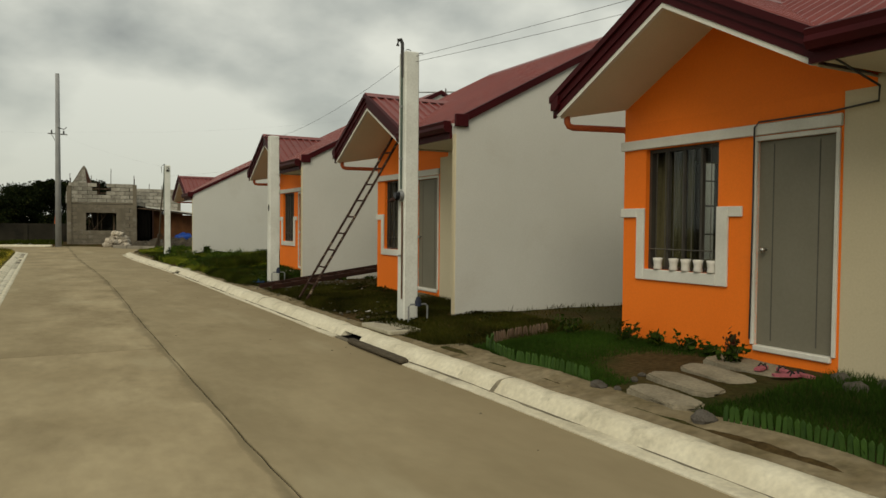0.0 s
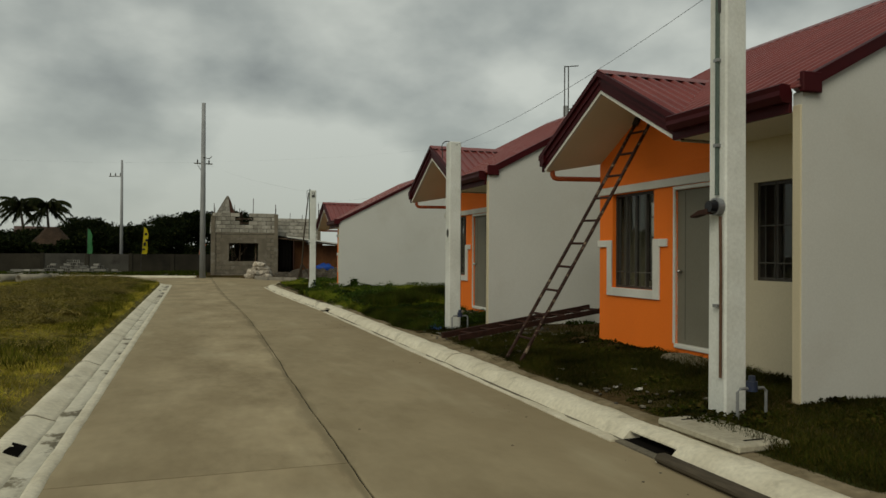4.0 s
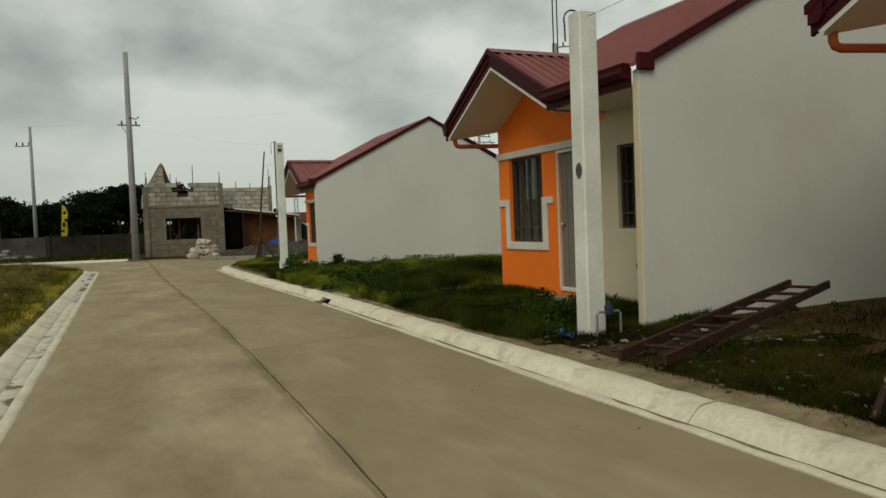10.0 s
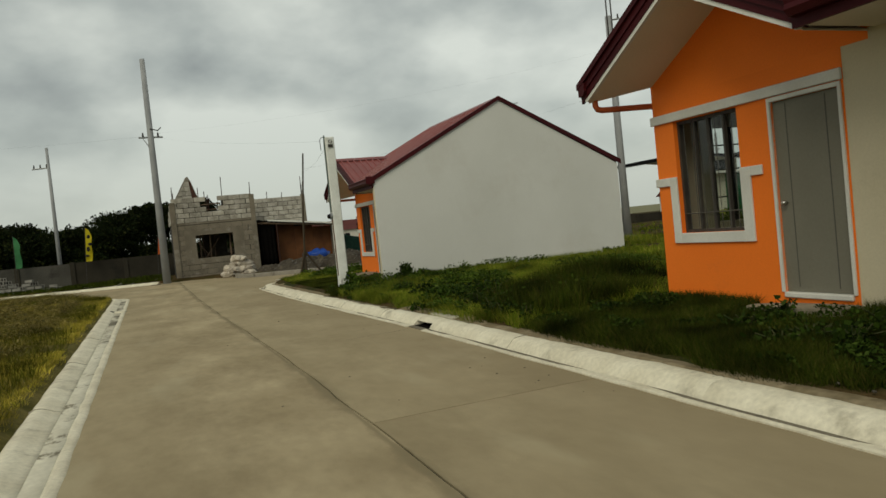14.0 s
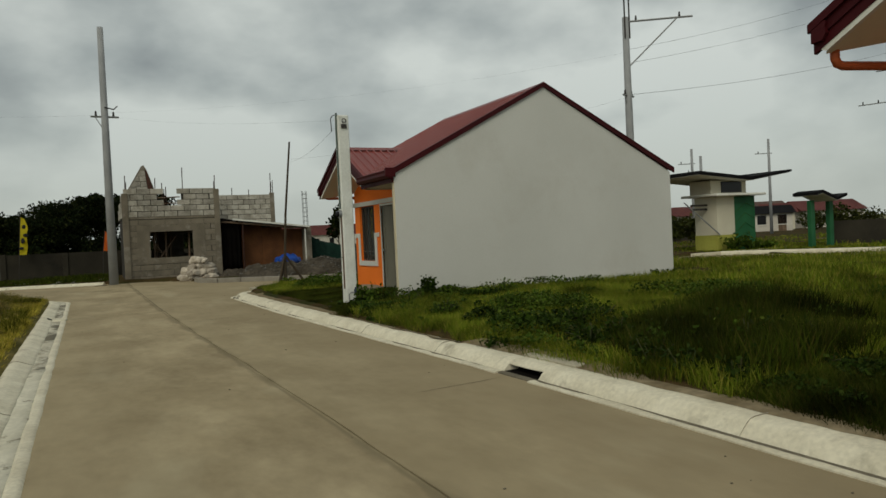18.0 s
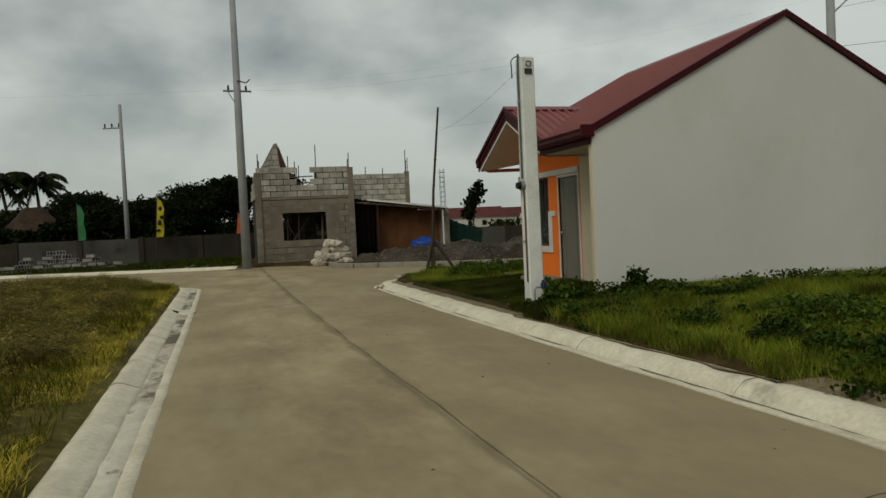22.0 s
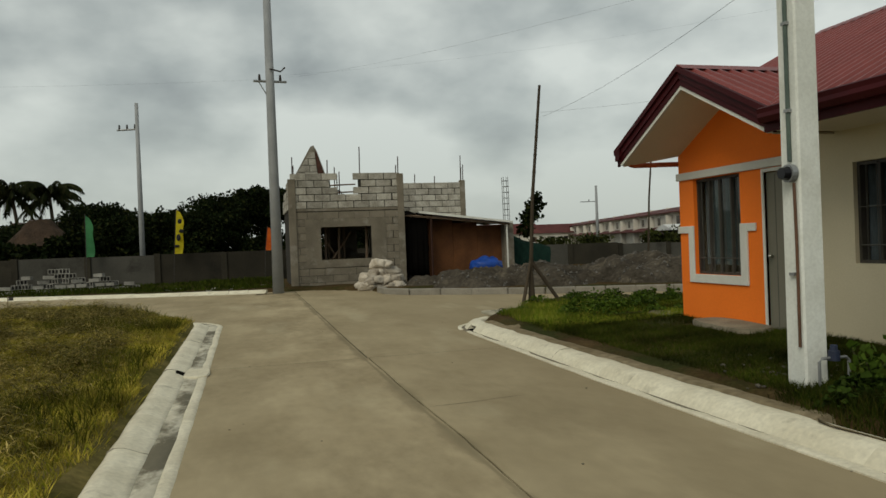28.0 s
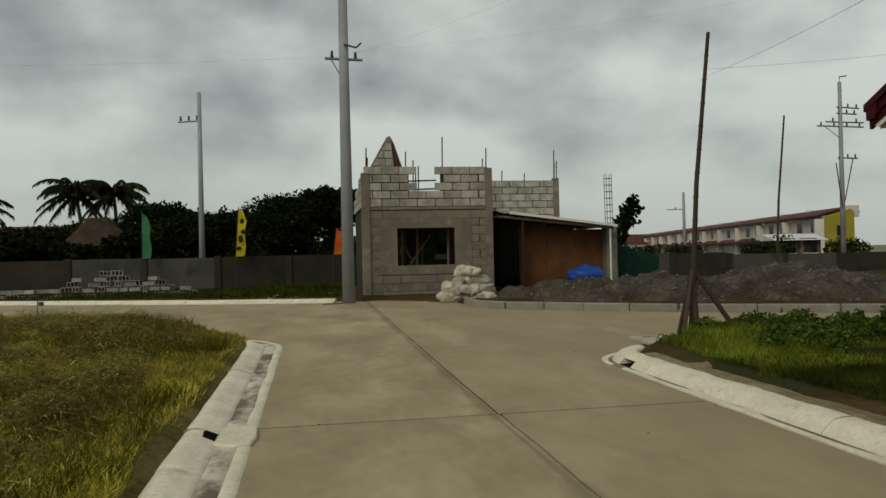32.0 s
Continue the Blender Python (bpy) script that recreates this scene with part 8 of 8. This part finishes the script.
# ---- guardhouse and gate behind ----
M_DADO = material("yellow_green_dado", (0.36, 0.36, 0.07), (0.30, 0.30, 0.055), scale=1.5, rough=0.85)
M_GREENW = material("green_tile_wall", (0.022, 0.115, 0.045), (0.015, 0.085, 0.033), scale=1.5, rough=0.5, fine_amount=0.12)
M_BLACKROOF = material("black_roof_felt", (0.010, 0.010, 0.011), (0.006, 0.006, 0.007), scale=2, rough=0.9, spec=0.08)
M_PALE = material("pale_plaster", (0.58, 0.55, 0.43), (0.52, 0.49, 0.38), scale=1.0, rough=0.85, fine_amount=0.05)
gh = thing("guardhouse", (28.6, 47.5, 0.1), "small cream guardhouse with green wall and butterfly roof", "guardhouse")
part("wall", B(28.24, 29.45, 46.7, 48.15, 0.05, 2.86), M_PALE, gh)
part("dado", B(28.215, 29.46, 46.675, 48.17, 0.05, 0.93), M_DADO, gh, "yellow-green painted dado")
part("green_wall", B(29.47, 30.92, 46.72, 47.0, 0.05, 2.84), M_GREENW, gh, "dark green tiled screen wall")
for i in range(4):
    part("pattern_line", T([(29.5, 46.71, 0.5 + 0.5 * i), (30.2, 46.71, 1.0 + 0.5 * i), (30.9, 46.71, 0.6 + 0.55 * i)], 0.012, 4), M_PICKET, gh)
part("canopy", B(27.75, 31.2, 46.2, 48.6, 2.86, 2.98, bevel=0.02), M_TRIM, gh, "flat white canopy slab")
part("upper_wall", B(28.1, 30.55, 46.9, 48.3, 2.98, 3.66), M_PALE, gh)
part("upper_window", B(28.8, 30.2, 46.86, 46.9, 3.05, 3.6), M_DARKGLASS, gh, "dark band of clerestory glass")
bm = bmesh.new()
prism(bm, [(24.6, 3.72), (26.6, 3.92), (30.1, 3.62), (33.0, 4.02), (33.0, 4.14), (30.1, 3.78), (26.6, 4.08), (24.6, 3.86)], "y", 46.1, 50.0)
part("roof", bm, M_BLACKROOF, gh, "black butterfly roof")
part("roof_underside", prism(bmesh.new(), [(24.7, 3.69), (26.6, 3.89), (30.1, 3.59), (32.9, 3.985), (32.9, 4.0), (30.1, 3.61), (26.6, 3.91), (24.7, 3.71)], "y", 46.15, 49.95), M_TRIM, gh)
part("brace_rail", T([(26.6, 47.2, 2.6), (28.3, 46.6, 0.95)], 0.035, 6), M_GALV, gh)
for i, z in enumerate((2.2, 2.4)):
    part("wall_lamp", B(27.2, 28.3, 47.3, 47.4, z, z + 0.1), M_IRON, gh)
gp = thing("gate_canopy", (32.7, 44.3, 0.1), "small canopy on two green posts by the gate", "canopy")
for x in (31.98, 33.34):
    part("post", B(x - 0.14, x + 0.14, 44.18, 44.42, 0.0, 2.42, bevel=0.02), M_GREENW, gp, "dark green square post")
bm = bmesh.new()
prism(bm, [(31.6, 2.66), (32.0, 2.76), (33.05, 2.40), (33.75, 2.60), (33.75, 2.72), (33.05, 2.54), (32.0, 2.90), (31.6, 2.80)], "y", 43.6, 45.0)
part("roof", bm, M_BLACKROOF, gp, "black butterfly roof")
part("roof_underside", prism(bmesh.new(), [(31.66, 2.63), (32.0, 2.72), (33.05, 2.36), (33.7, 2.56), (33.7, 2.59), (33.05, 2.39), (32.0, 2.75), (31.66, 2.655)], "y", 43.65, 44.95), M_TRIM, gp)
for i in range(6):
    x = 28.6 + i * 0.55
    clump("shrub", x, 46.2, 0.15, 0.4, 0.7 if i < 3 else 0.4, 120, 0.10, G_WEED, "dark shrub planted by the guardhouse", "shrub", 500 + i, "guardhouse shrubs")
part("island_kerb", B(25.5, 32, 45.6, 45.8, 0.0, 0.16, bevel=0.02), M_STRIP, gh)

# pale kerb and lawn of the gate island, an inner road beyond
path = [(27.2, 45.55), (28.8, 43.7), (31.4, 39.6), (34.6, 35.4), (38.0, 31.2)]
kerb_g = thing("kerb_gate", (28.8, 43.7, 0), "pale concrete kerb round the gate island", "kerb", kind="structure")
for a, b in zip(path, path[1:]):
    part("kerb_face", kerb_piece([(a, (0.8, 0.6)), (b, (0.8, 0.6))], [(-0.15, -0.05), (-0.12, 0.10), (0.0, 0.16), (0.22, 0.165), (0.25, -0.05)]), M_STRIP, kerb_g)
grass("grass_gate_island", 40000, 27.5, 44, 33, 52, (0.05, 0.13), (0.02, 0.05), 0.8, G_LUSH, lambda x, y: 0.12 + 0 * x, "mown green grass on the gate island", 37, LOT_FAR, 0.3, 0.0, [(28.0, 31.2, 46.4, 48.4)], 0.2)
tagged(grid_mesh("road_inner", steps(43.8, 45.6, 2), steps(48, 66, 4), lambda x, y: 0.175, M_ROAD), "pale concrete inner road beyond the gate", "road", kind="structure")

# ---- distant houses ----
M_ROOFRED = material("red_tile_roof", (0.0924, 0.0252, 0.0209), (0.0672, 0.018, 0.01596), scale=0.8, rough=0.7, vary=0.15)
M_ROOFDK = material("dull_brown_roof", (0.10, 0.062, 0.05), (0.075, 0.048, 0.04), scale=0.8, rough=0.8, vary=0.15)
M_WALLW = material("far_white_wall", (0.60, 0.57, 0.50), (0.50, 0.47, 0.41), scale=0.6, rough=0.9, vary=0.1)
M_YEL = material("yellow_end_wall", (0.31, 0.265, 0.03), (0.26, 0.22, 0.026), scale=0.6, rough=0.9)


def far_house(x, y, w, d, h, roof_h, yaw, wall, roof, label):
    hs = thing("distant_house", (x, y, 0.1), label, "house", "distant houses")
    m = pose(x, y, 0, 0, 0, yaw)
    part("wall", B(-w / 2, w / 2, -d / 2, d / 2, 0.0, h, m=m), wall, hs)
    bm = bmesh.new()
    prism(bm, [(-d / 2 - 0.4, h), (d / 2 + 0.4, h), (0, h + roof_h)], "x", -w / 2 - 0.4, w / 2 + 0.4)
    bm.transform(m)
    part("roof", bm, roof, hs)
    for i in range(max(2, int(w / 3))):
        xx = -w / 2 + (i + 0.5) * w / max(2, int(w / 3))
        wi = part("window", B(xx - 0.5, xx + 0.5, -d / 2 - 0.03, -d / 2 - 0.005, 1.0, 2.1, m=m), M_DARKGLASS, hs)
        part("sill", B(xx - 0.6, xx + 0.6, -d / 2 - 0.08, -d / 2 - 0.031, 0.9, 1.0, m=m), M_TRIM, wi)
    part("door", B(w / 2 - 1.6, w / 2 - 0.7, -d / 2 - 0.03, -d / 2 - 0.006, 0.1, 2.1, m=m), M_WOOD, hs)
    return hs


for x, y, w, d, h, rh, yaw, wm, rm in ((82, 92, 9, 6, 2.6, 1.5, -20, M_WALLW, M_ROOFDK), (94, 90, 9, 6, 2.5, 1.5, -20, M_WALLW, M_ROOFRED), (76, 102, 9, 6, 2.6, 1.4, -15, M_WALLW, M_ROOFRED), (98, 66, 12, 8, 2.8, 2.0, -35, M_PALE, M_ROOFRED),
                                      (112, 58, 12, 8, 2.8, 2.0, -35, M_PALE, M_ROOFRED), (100, 108, 12, 6, 2.6, 1.4, -20, M_WALLW, M_ROOFRED), (46, 175, 26, 7, 2.8, 2.2, 0, M_WALLW, M_ROOFRED), (64, 180, 22, 7, 2.8, 2.0, 0, M_WALLW, M_ROOFRED),
                                      (76.2, 84, 4.6, 5, 2.3, 1.0, -40, M_WALLW, M_BLACKROOF), (83.5, 90, 5.5, 5, 2.4, 1.3, -40, M_PALE, M_ROOFRED), (-14.9, 92, 3.6, 7, 2.8, 1.6, 10, M_WALLW, M_ROOFDK), (-26, 100, 9, 7, 3.0, 1.6, 0, M_WALLW, M_ROOFRED),
                                      (36.0, 84, 3.2, 3.4, 1.95, 0.5, -10, M_ROOFDK, M_SHEET)):
    far_house(x, y, w, d, h, rh, yaw, wm, rm, "distant low house with a pitched roof")
# the row of two-storey town houses, fronts towards the road
A0, A1 = Vector((45.2, 92, -0.6)), Vector((80.0, 215, -0.6))
dirv = (A1 - A0).normalized()
yaw = math.degrees(math.atan2(dirv.y, dirv.x))
th = thing("townhouse_row", (48, 92, 0.1), "row of white two-storey town houses with stepped red roofs", "town house")
unit = 8.0
for i in range(16):
    m = Matrix.Translation(A0 + dirv * unit * i) @ Matrix.Rotation(radians(yaw), 4, "Z")
    part("unit_wall", B(0.0, unit - 0.05, -2.6, 0, 0, 4.78, m=m), M_WALLW, th)
    part("party_wall", B(-0.14, 0.14, 0.004, 0.8, 0, 4.5, m=m), M_WALLW, th)
    part("ridge_upstand", B(-0.14, 0.14, -3.0, -1.6, 4.6, 5.65, m=m), M_WALLW, th)
    bm = prism(bmesh.new(), [(0.6, 4.72), (-2.2, 5.45), (-3.2, 5.0), (-3.2, 5.12), (-2.2, 5.6), (0.6, 4.86)], "x", 0.145, unit - 0.145)
    bm.transform(m)
    part("upper_roof", bm, M_ROOFRED, th)
    bm = prism(bmesh.new(), [(1.2, 2.6), (0, 3.0), (0, 3.13), (1.2, 2.73)], "x", 0.145, unit - 0.145)
    bm.transform(m)
    part("canopy_roof", bm, M_ROOFRED, th)
    for xx in (1.6, 5.0):
        part("window", B(xx, xx + 1.2, 0.005, 0.04, 3.35, 4.35, m=m), M_DARKGLASS, th)
bm = prism(bmesh.new(), [(0, 0), (-2.5, 0), (-2.5, 5.1), (-2.2, 5.35), (0, 4.75)], "x", -0.3, -0.16)
bm.transform(Matrix.Translation(A0) @ Matrix.Rotation(radians(yaw), 4, "Z"))
part("end_wall", bm, M_YEL, th, "yellow painted end wall")
bm = B(-0.36, -0.30, -1.6, -1.0, 3.0, 3.9)
bm.transform(Matrix.Translation(A0) @ Matrix.Rotation(radians(yaw), 4, "Z"))
part("end_window", bm, M_DARKGLASS, th)

# taller dark weeds crowding the vacant lot's edge
for i in range(26):
    x, y = rw.uniform(4.8, 6.6), rw.uniform(23.8, 29.0)
    clump("weed", x, y, float(z_right(np.array([x]), np.array([y]))[0]), rw.uniform(0.18, 0.36), rw.uniform(0.16, 0.36), rw.randint(110, 200), 0.034, G_RANK,
          "dark rank weed at the edge of the vacant lot", "weed", 600 + i, "weeds")

# ---- green netting beyond the shed ----
M_NET = material("teal_netting", (0.012, 0.042, 0.030), (0.008, 0.030, 0.022), scale=4, rough=0.85, bump=0.4, fine=40, fine_amount=0.25)
bm = bmesh.new()
rows = []
for i in range(15):
    t = i / 14
    x = 10.5 + 2.3 * t
    top = 2.2 - 0.95 * t ** 0.8 + 0.06 * math.sin(9 * t)
    rows.append([bm.verts.new((x + 0.05 * math.sin(7 * k + i), 59.1 - 0.10 * k + 0.09 * math.sin(2.1 * i + k), top + (0.25 - top) * k / 5)) for k in range(6)])
for a, b in zip(rows, rows[1:]):
    for k in range(5):
        bm.faces.new((a[k], b[k], b[k + 1], a[k + 1]))
bmesh.ops.solidify(bm, geom=bm.faces[:], thickness=0.01)
solid("safety_netting", bm, M_NET, "teal construction netting draped beside the shed", "netting", smooth=True)

# ---- cracks and specks on the road ----
def crack(x0, y0, x1, y1, seed):
    """A hairline crack: a thin wavering dark sliver lying in the slab's face."""
    bm = bmesh.new()
    prev = None
    L = math.hypot(x1 - x0, y1 - y0)
    nx, ny = -(y1 - y0) / L, (x1 - x0) / L
    for t in steps(0, 1, int(L / 0.05)):
        o = 0.05 * bumps(t * L, seed, 1.6, seed) + 0.018 * bumps(t * L, seed, 7.0, seed + 2)
        w = 0.0035 * min(1.0, 6 * t, 6 * (1 - t)) * (1 + 0.8 * bumps(t * L, 0, 4.0, seed)) + 0.0004
        x, y = x0 + (x1 - x0) * t + nx * o, y0 + (y1 - y0) * t + ny * o
        cur = [bm.verts.new((x + nx * q, y + ny * q, base_z(y) + 0.0015)) for q in (w, -w)]
        if prev:
            bm.faces.new((prev[0], prev[1], cur[1], cur[0]))
        prev = cur
    tagged(new("road_crack", mesh_of(bm, "road_crack", M_JOINT)), "hairline crack across the road concrete", "crack", kind="structure")


crack(2.9, 26.75, 4.05, 26.9, 2.7)
crack(1.75, 36.35, 2.8, 36.5, 4.1)
rs2 = random.Random(21)
M_SPECK = material("dark_pebble", (0.07, 0.06, 0.045), (0.16, 0.14, 0.10), scale=9, rough=0.95, vary=0.4, island=True)
bm = bmesh.new()
for i in range(70):
    x, y = rs2.uniform(-0.3, 3.9), rs2.uniform(3, 44)
    if rs2.random() < 0.6:
        x = 3.95 - abs(rs2.gauss(0, 0.25))
    s = rs2.uniform(0.004, 0.011)
    bmesh.ops.create_icosphere(bm, subdivisions=1, radius=s, matrix=Matrix.Translation((x, y, base_z(y) + s * 0.3)) @ Matrix.Diagonal((1.3, 1, 0.6, 1)))
tagged(new("road_pebbles", mesh_of(bm, "road_pebbles", M_SPECK)), "small dark pebbles and crumbs scattered on the road", "pebbles", kind="stuff")

# rubble and crumbs trodden in round the posts and the ladders
M_RUBBLE = material("grey_rubble", (0.06, 0.05336, 0.04125), (0.132, 0.1189, 0.0935), scale=6, rough=0.95, bump=0.4, vary=0.45, island=True)
bm = bmesh.new()
for cx_, cy_, sx, sy, n in ((5.2, 18.4, 0.35, 0.6, 110), (5.1, 16.4, 0.3, 0.9, 40), (4.9, 12.2, 0.25, 0.8, 40), (5.2, 35.4, 0.3, 0.4, 50), (6.2, 17.8, 0.5, 0.4, 60), (4.75, 26.8, 0.15, 0.7, 50)):
    for i in range(n):
        x, y = max(4.48, rs2.gauss(cx_, sx)), rs2.gauss(cy_, sy)
        if x > 6.9:
            continue
        s = rs2.uniform(0.008, 0.035)
        bmesh.ops.create_icosphere(bm, subdivisions=1, radius=s, matrix=Matrix.Translation((x, y, right_z(x, y) + 0.02)) @ Matrix.Rotation(rs2.uniform(0, 6), 4, "Z") @ Matrix.Diagonal((1.4, rs2.uniform(0.6, 1), 0.6, 1)))
tagged(new("rubble_crumbs", mesh_of(bm, "rubble_crumbs", M_RUBBLE)), "grey crumbs of rubble trodden into the soil", "rubble", kind="stuff")
for i in range(7):
    x, y = rl.uniform(4.8, 6.3), rl.uniform(17.8, 20.2)
    litter(x, y, right_z(x, y) + 0.02, rl.uniform(0.02, 0.045), M_LITTER, "scrap of pale paper on the ground", i + 70.0)

# ---- concrete pipes left in the field, a marker rod, brushwood by the kerb ----
M_CULVERT = material("culvert_concrete", (0.30, 0.275, 0.21), (0.22, 0.20, 0.15), scale=3, rough=0.95, bump=0.4, fine=20, fine_amount=0.15)


def culvert(ax, ay, bx, by, r=0.20):
    z = left_z((ax + bx) / 2, (ay + by) / 2) + r - 0.03
    a, b = Vector((ax, ay, z)), Vector((bx, by, z))
    th = thing("culvert_pipe", a - Vector((0, 0, r)), "pale concrete culvert pipe lying in the grass", "pipe", "culvert pipes")
    d = (b - a).normalized()
    u, w = d.cross(Vector((0, 0, 1))).normalized(), Vector((0, 0, 1))
    bm = bmesh.new()
    rings = []
    for p, q in ((a, r), (b, r), (b, r * 0.78), (a, r * 0.78)):
        rings.append([bm.verts.new(p + (u * math.cos(2 * math.pi * i / 24) + w * math.sin(2 * math.pi * i / 24)) * q) for i in range(24)])
    for k in range(4):
        s, t = rings[k], rings[(k + 1) % 4]
        for i in range(24):
            bm.faces.new((s[i], s[(i + 1) % 24], t[(i + 1) % 24], t[i]))
    part("barrel", bm, M_CULVERT, th, smooth=True)
    part("collar", T([b - d * 0.12, b], r * 1.16, 20), M_CULVERT, th)


culvert(-7.35, 44.9, -6.15, 46.3)
culvert(-8.15, 44.6, -7.45, 46.0)
culvert(-7.3, 46.5, -6.75, 47.4, 0.17)
culvert(-6.6, 46.7, -6.1, 47.5, 0.17)
mk = thing("marker_rod", (-6.19, 51.3, 0.15), "short thin marker rod with a small dark tag", "marker")
part("rod", T([(-6.19, 51.3, 0.1), (-6.17, 51.3, 0.66)], 0.012, 6), M_WOOD, mk)
part("tag", B(-6.15, -6.04, 51.29, 51.30, 0.53, 0.62, bevel=0.002), M_IRON, mk)

bp = thing("brushwood", (-0.9, 10.0, 0.1), "heap of cut branches, dry leaves and paper by the kerb", "brushwood")
rb2 = random.Random(31)
for i in range(26):
    a, L = rb2.uniform(0, 6.28), rb2.uniform(0.2, 0.5)
    x, y = rb2.gauss(-1.08, 0.16), rb2.gauss(9.85, 0.2)
    z = 0.12 + rb2.uniform(0, 0.16)
    part("branch", T([(x, y, z), (x + math.cos(a) * L * 0.5, y + math.sin(a) * L * 0.5, z + rb2.uniform(0, 0.1)), (x + math.cos(a) * L, y + math.sin(a) * L, max(0.06, z - rb2.uniform(0, 0.1)))], 0.009, 5, 0.004), M_WOOD, bp)
part("branch", T([(-0.8, 9.9, 0.14), (-0.5, 9.93, 0.05), (-0.22, 9.97, 0.03)], 0.02, 6, 0.008), M_BARK, bp, "long crooked stick reaching onto the road")
rng = np.random.RandomState(77)
n = 900
c = np.stack([rng.normal(-0.18, 0.17, n), rng.normal(-0.15, 0.22, n), np.abs(rng.normal(0.06, 0.08, n)) + 0.03], 1)
u = rng.normal(size=(n, 3))
u /= np.linalg.norm(u, axis=1)[:, None]
v = np.cross(u, rng.normal(size=(n, 3)))
v /= np.linalg.norm(v, axis=1)[:, None]
sz = rng.uniform(0.02, 0.05, n)[:, None]
ob = new("dry_foliage", quads_mesh("dry_foliage", c, u * sz * 0.5, v * sz, leafy("dead_leaves", [(0.03, 0.028, 0.010), (0.06, 0.05, 0.018), (0.10, 0.08, 0.035), (0.02, 0.024, 0.008)])))
ob.parent = bp
for i, (x, y) in enumerate(((-1.2, 9.9), (-1.1, 9.7), (-0.95, 10.25))):
    litter(x, y, 0.24, 0.07, M_LITTER, "scrap of pale paper on the brushwood", i + 90.0)
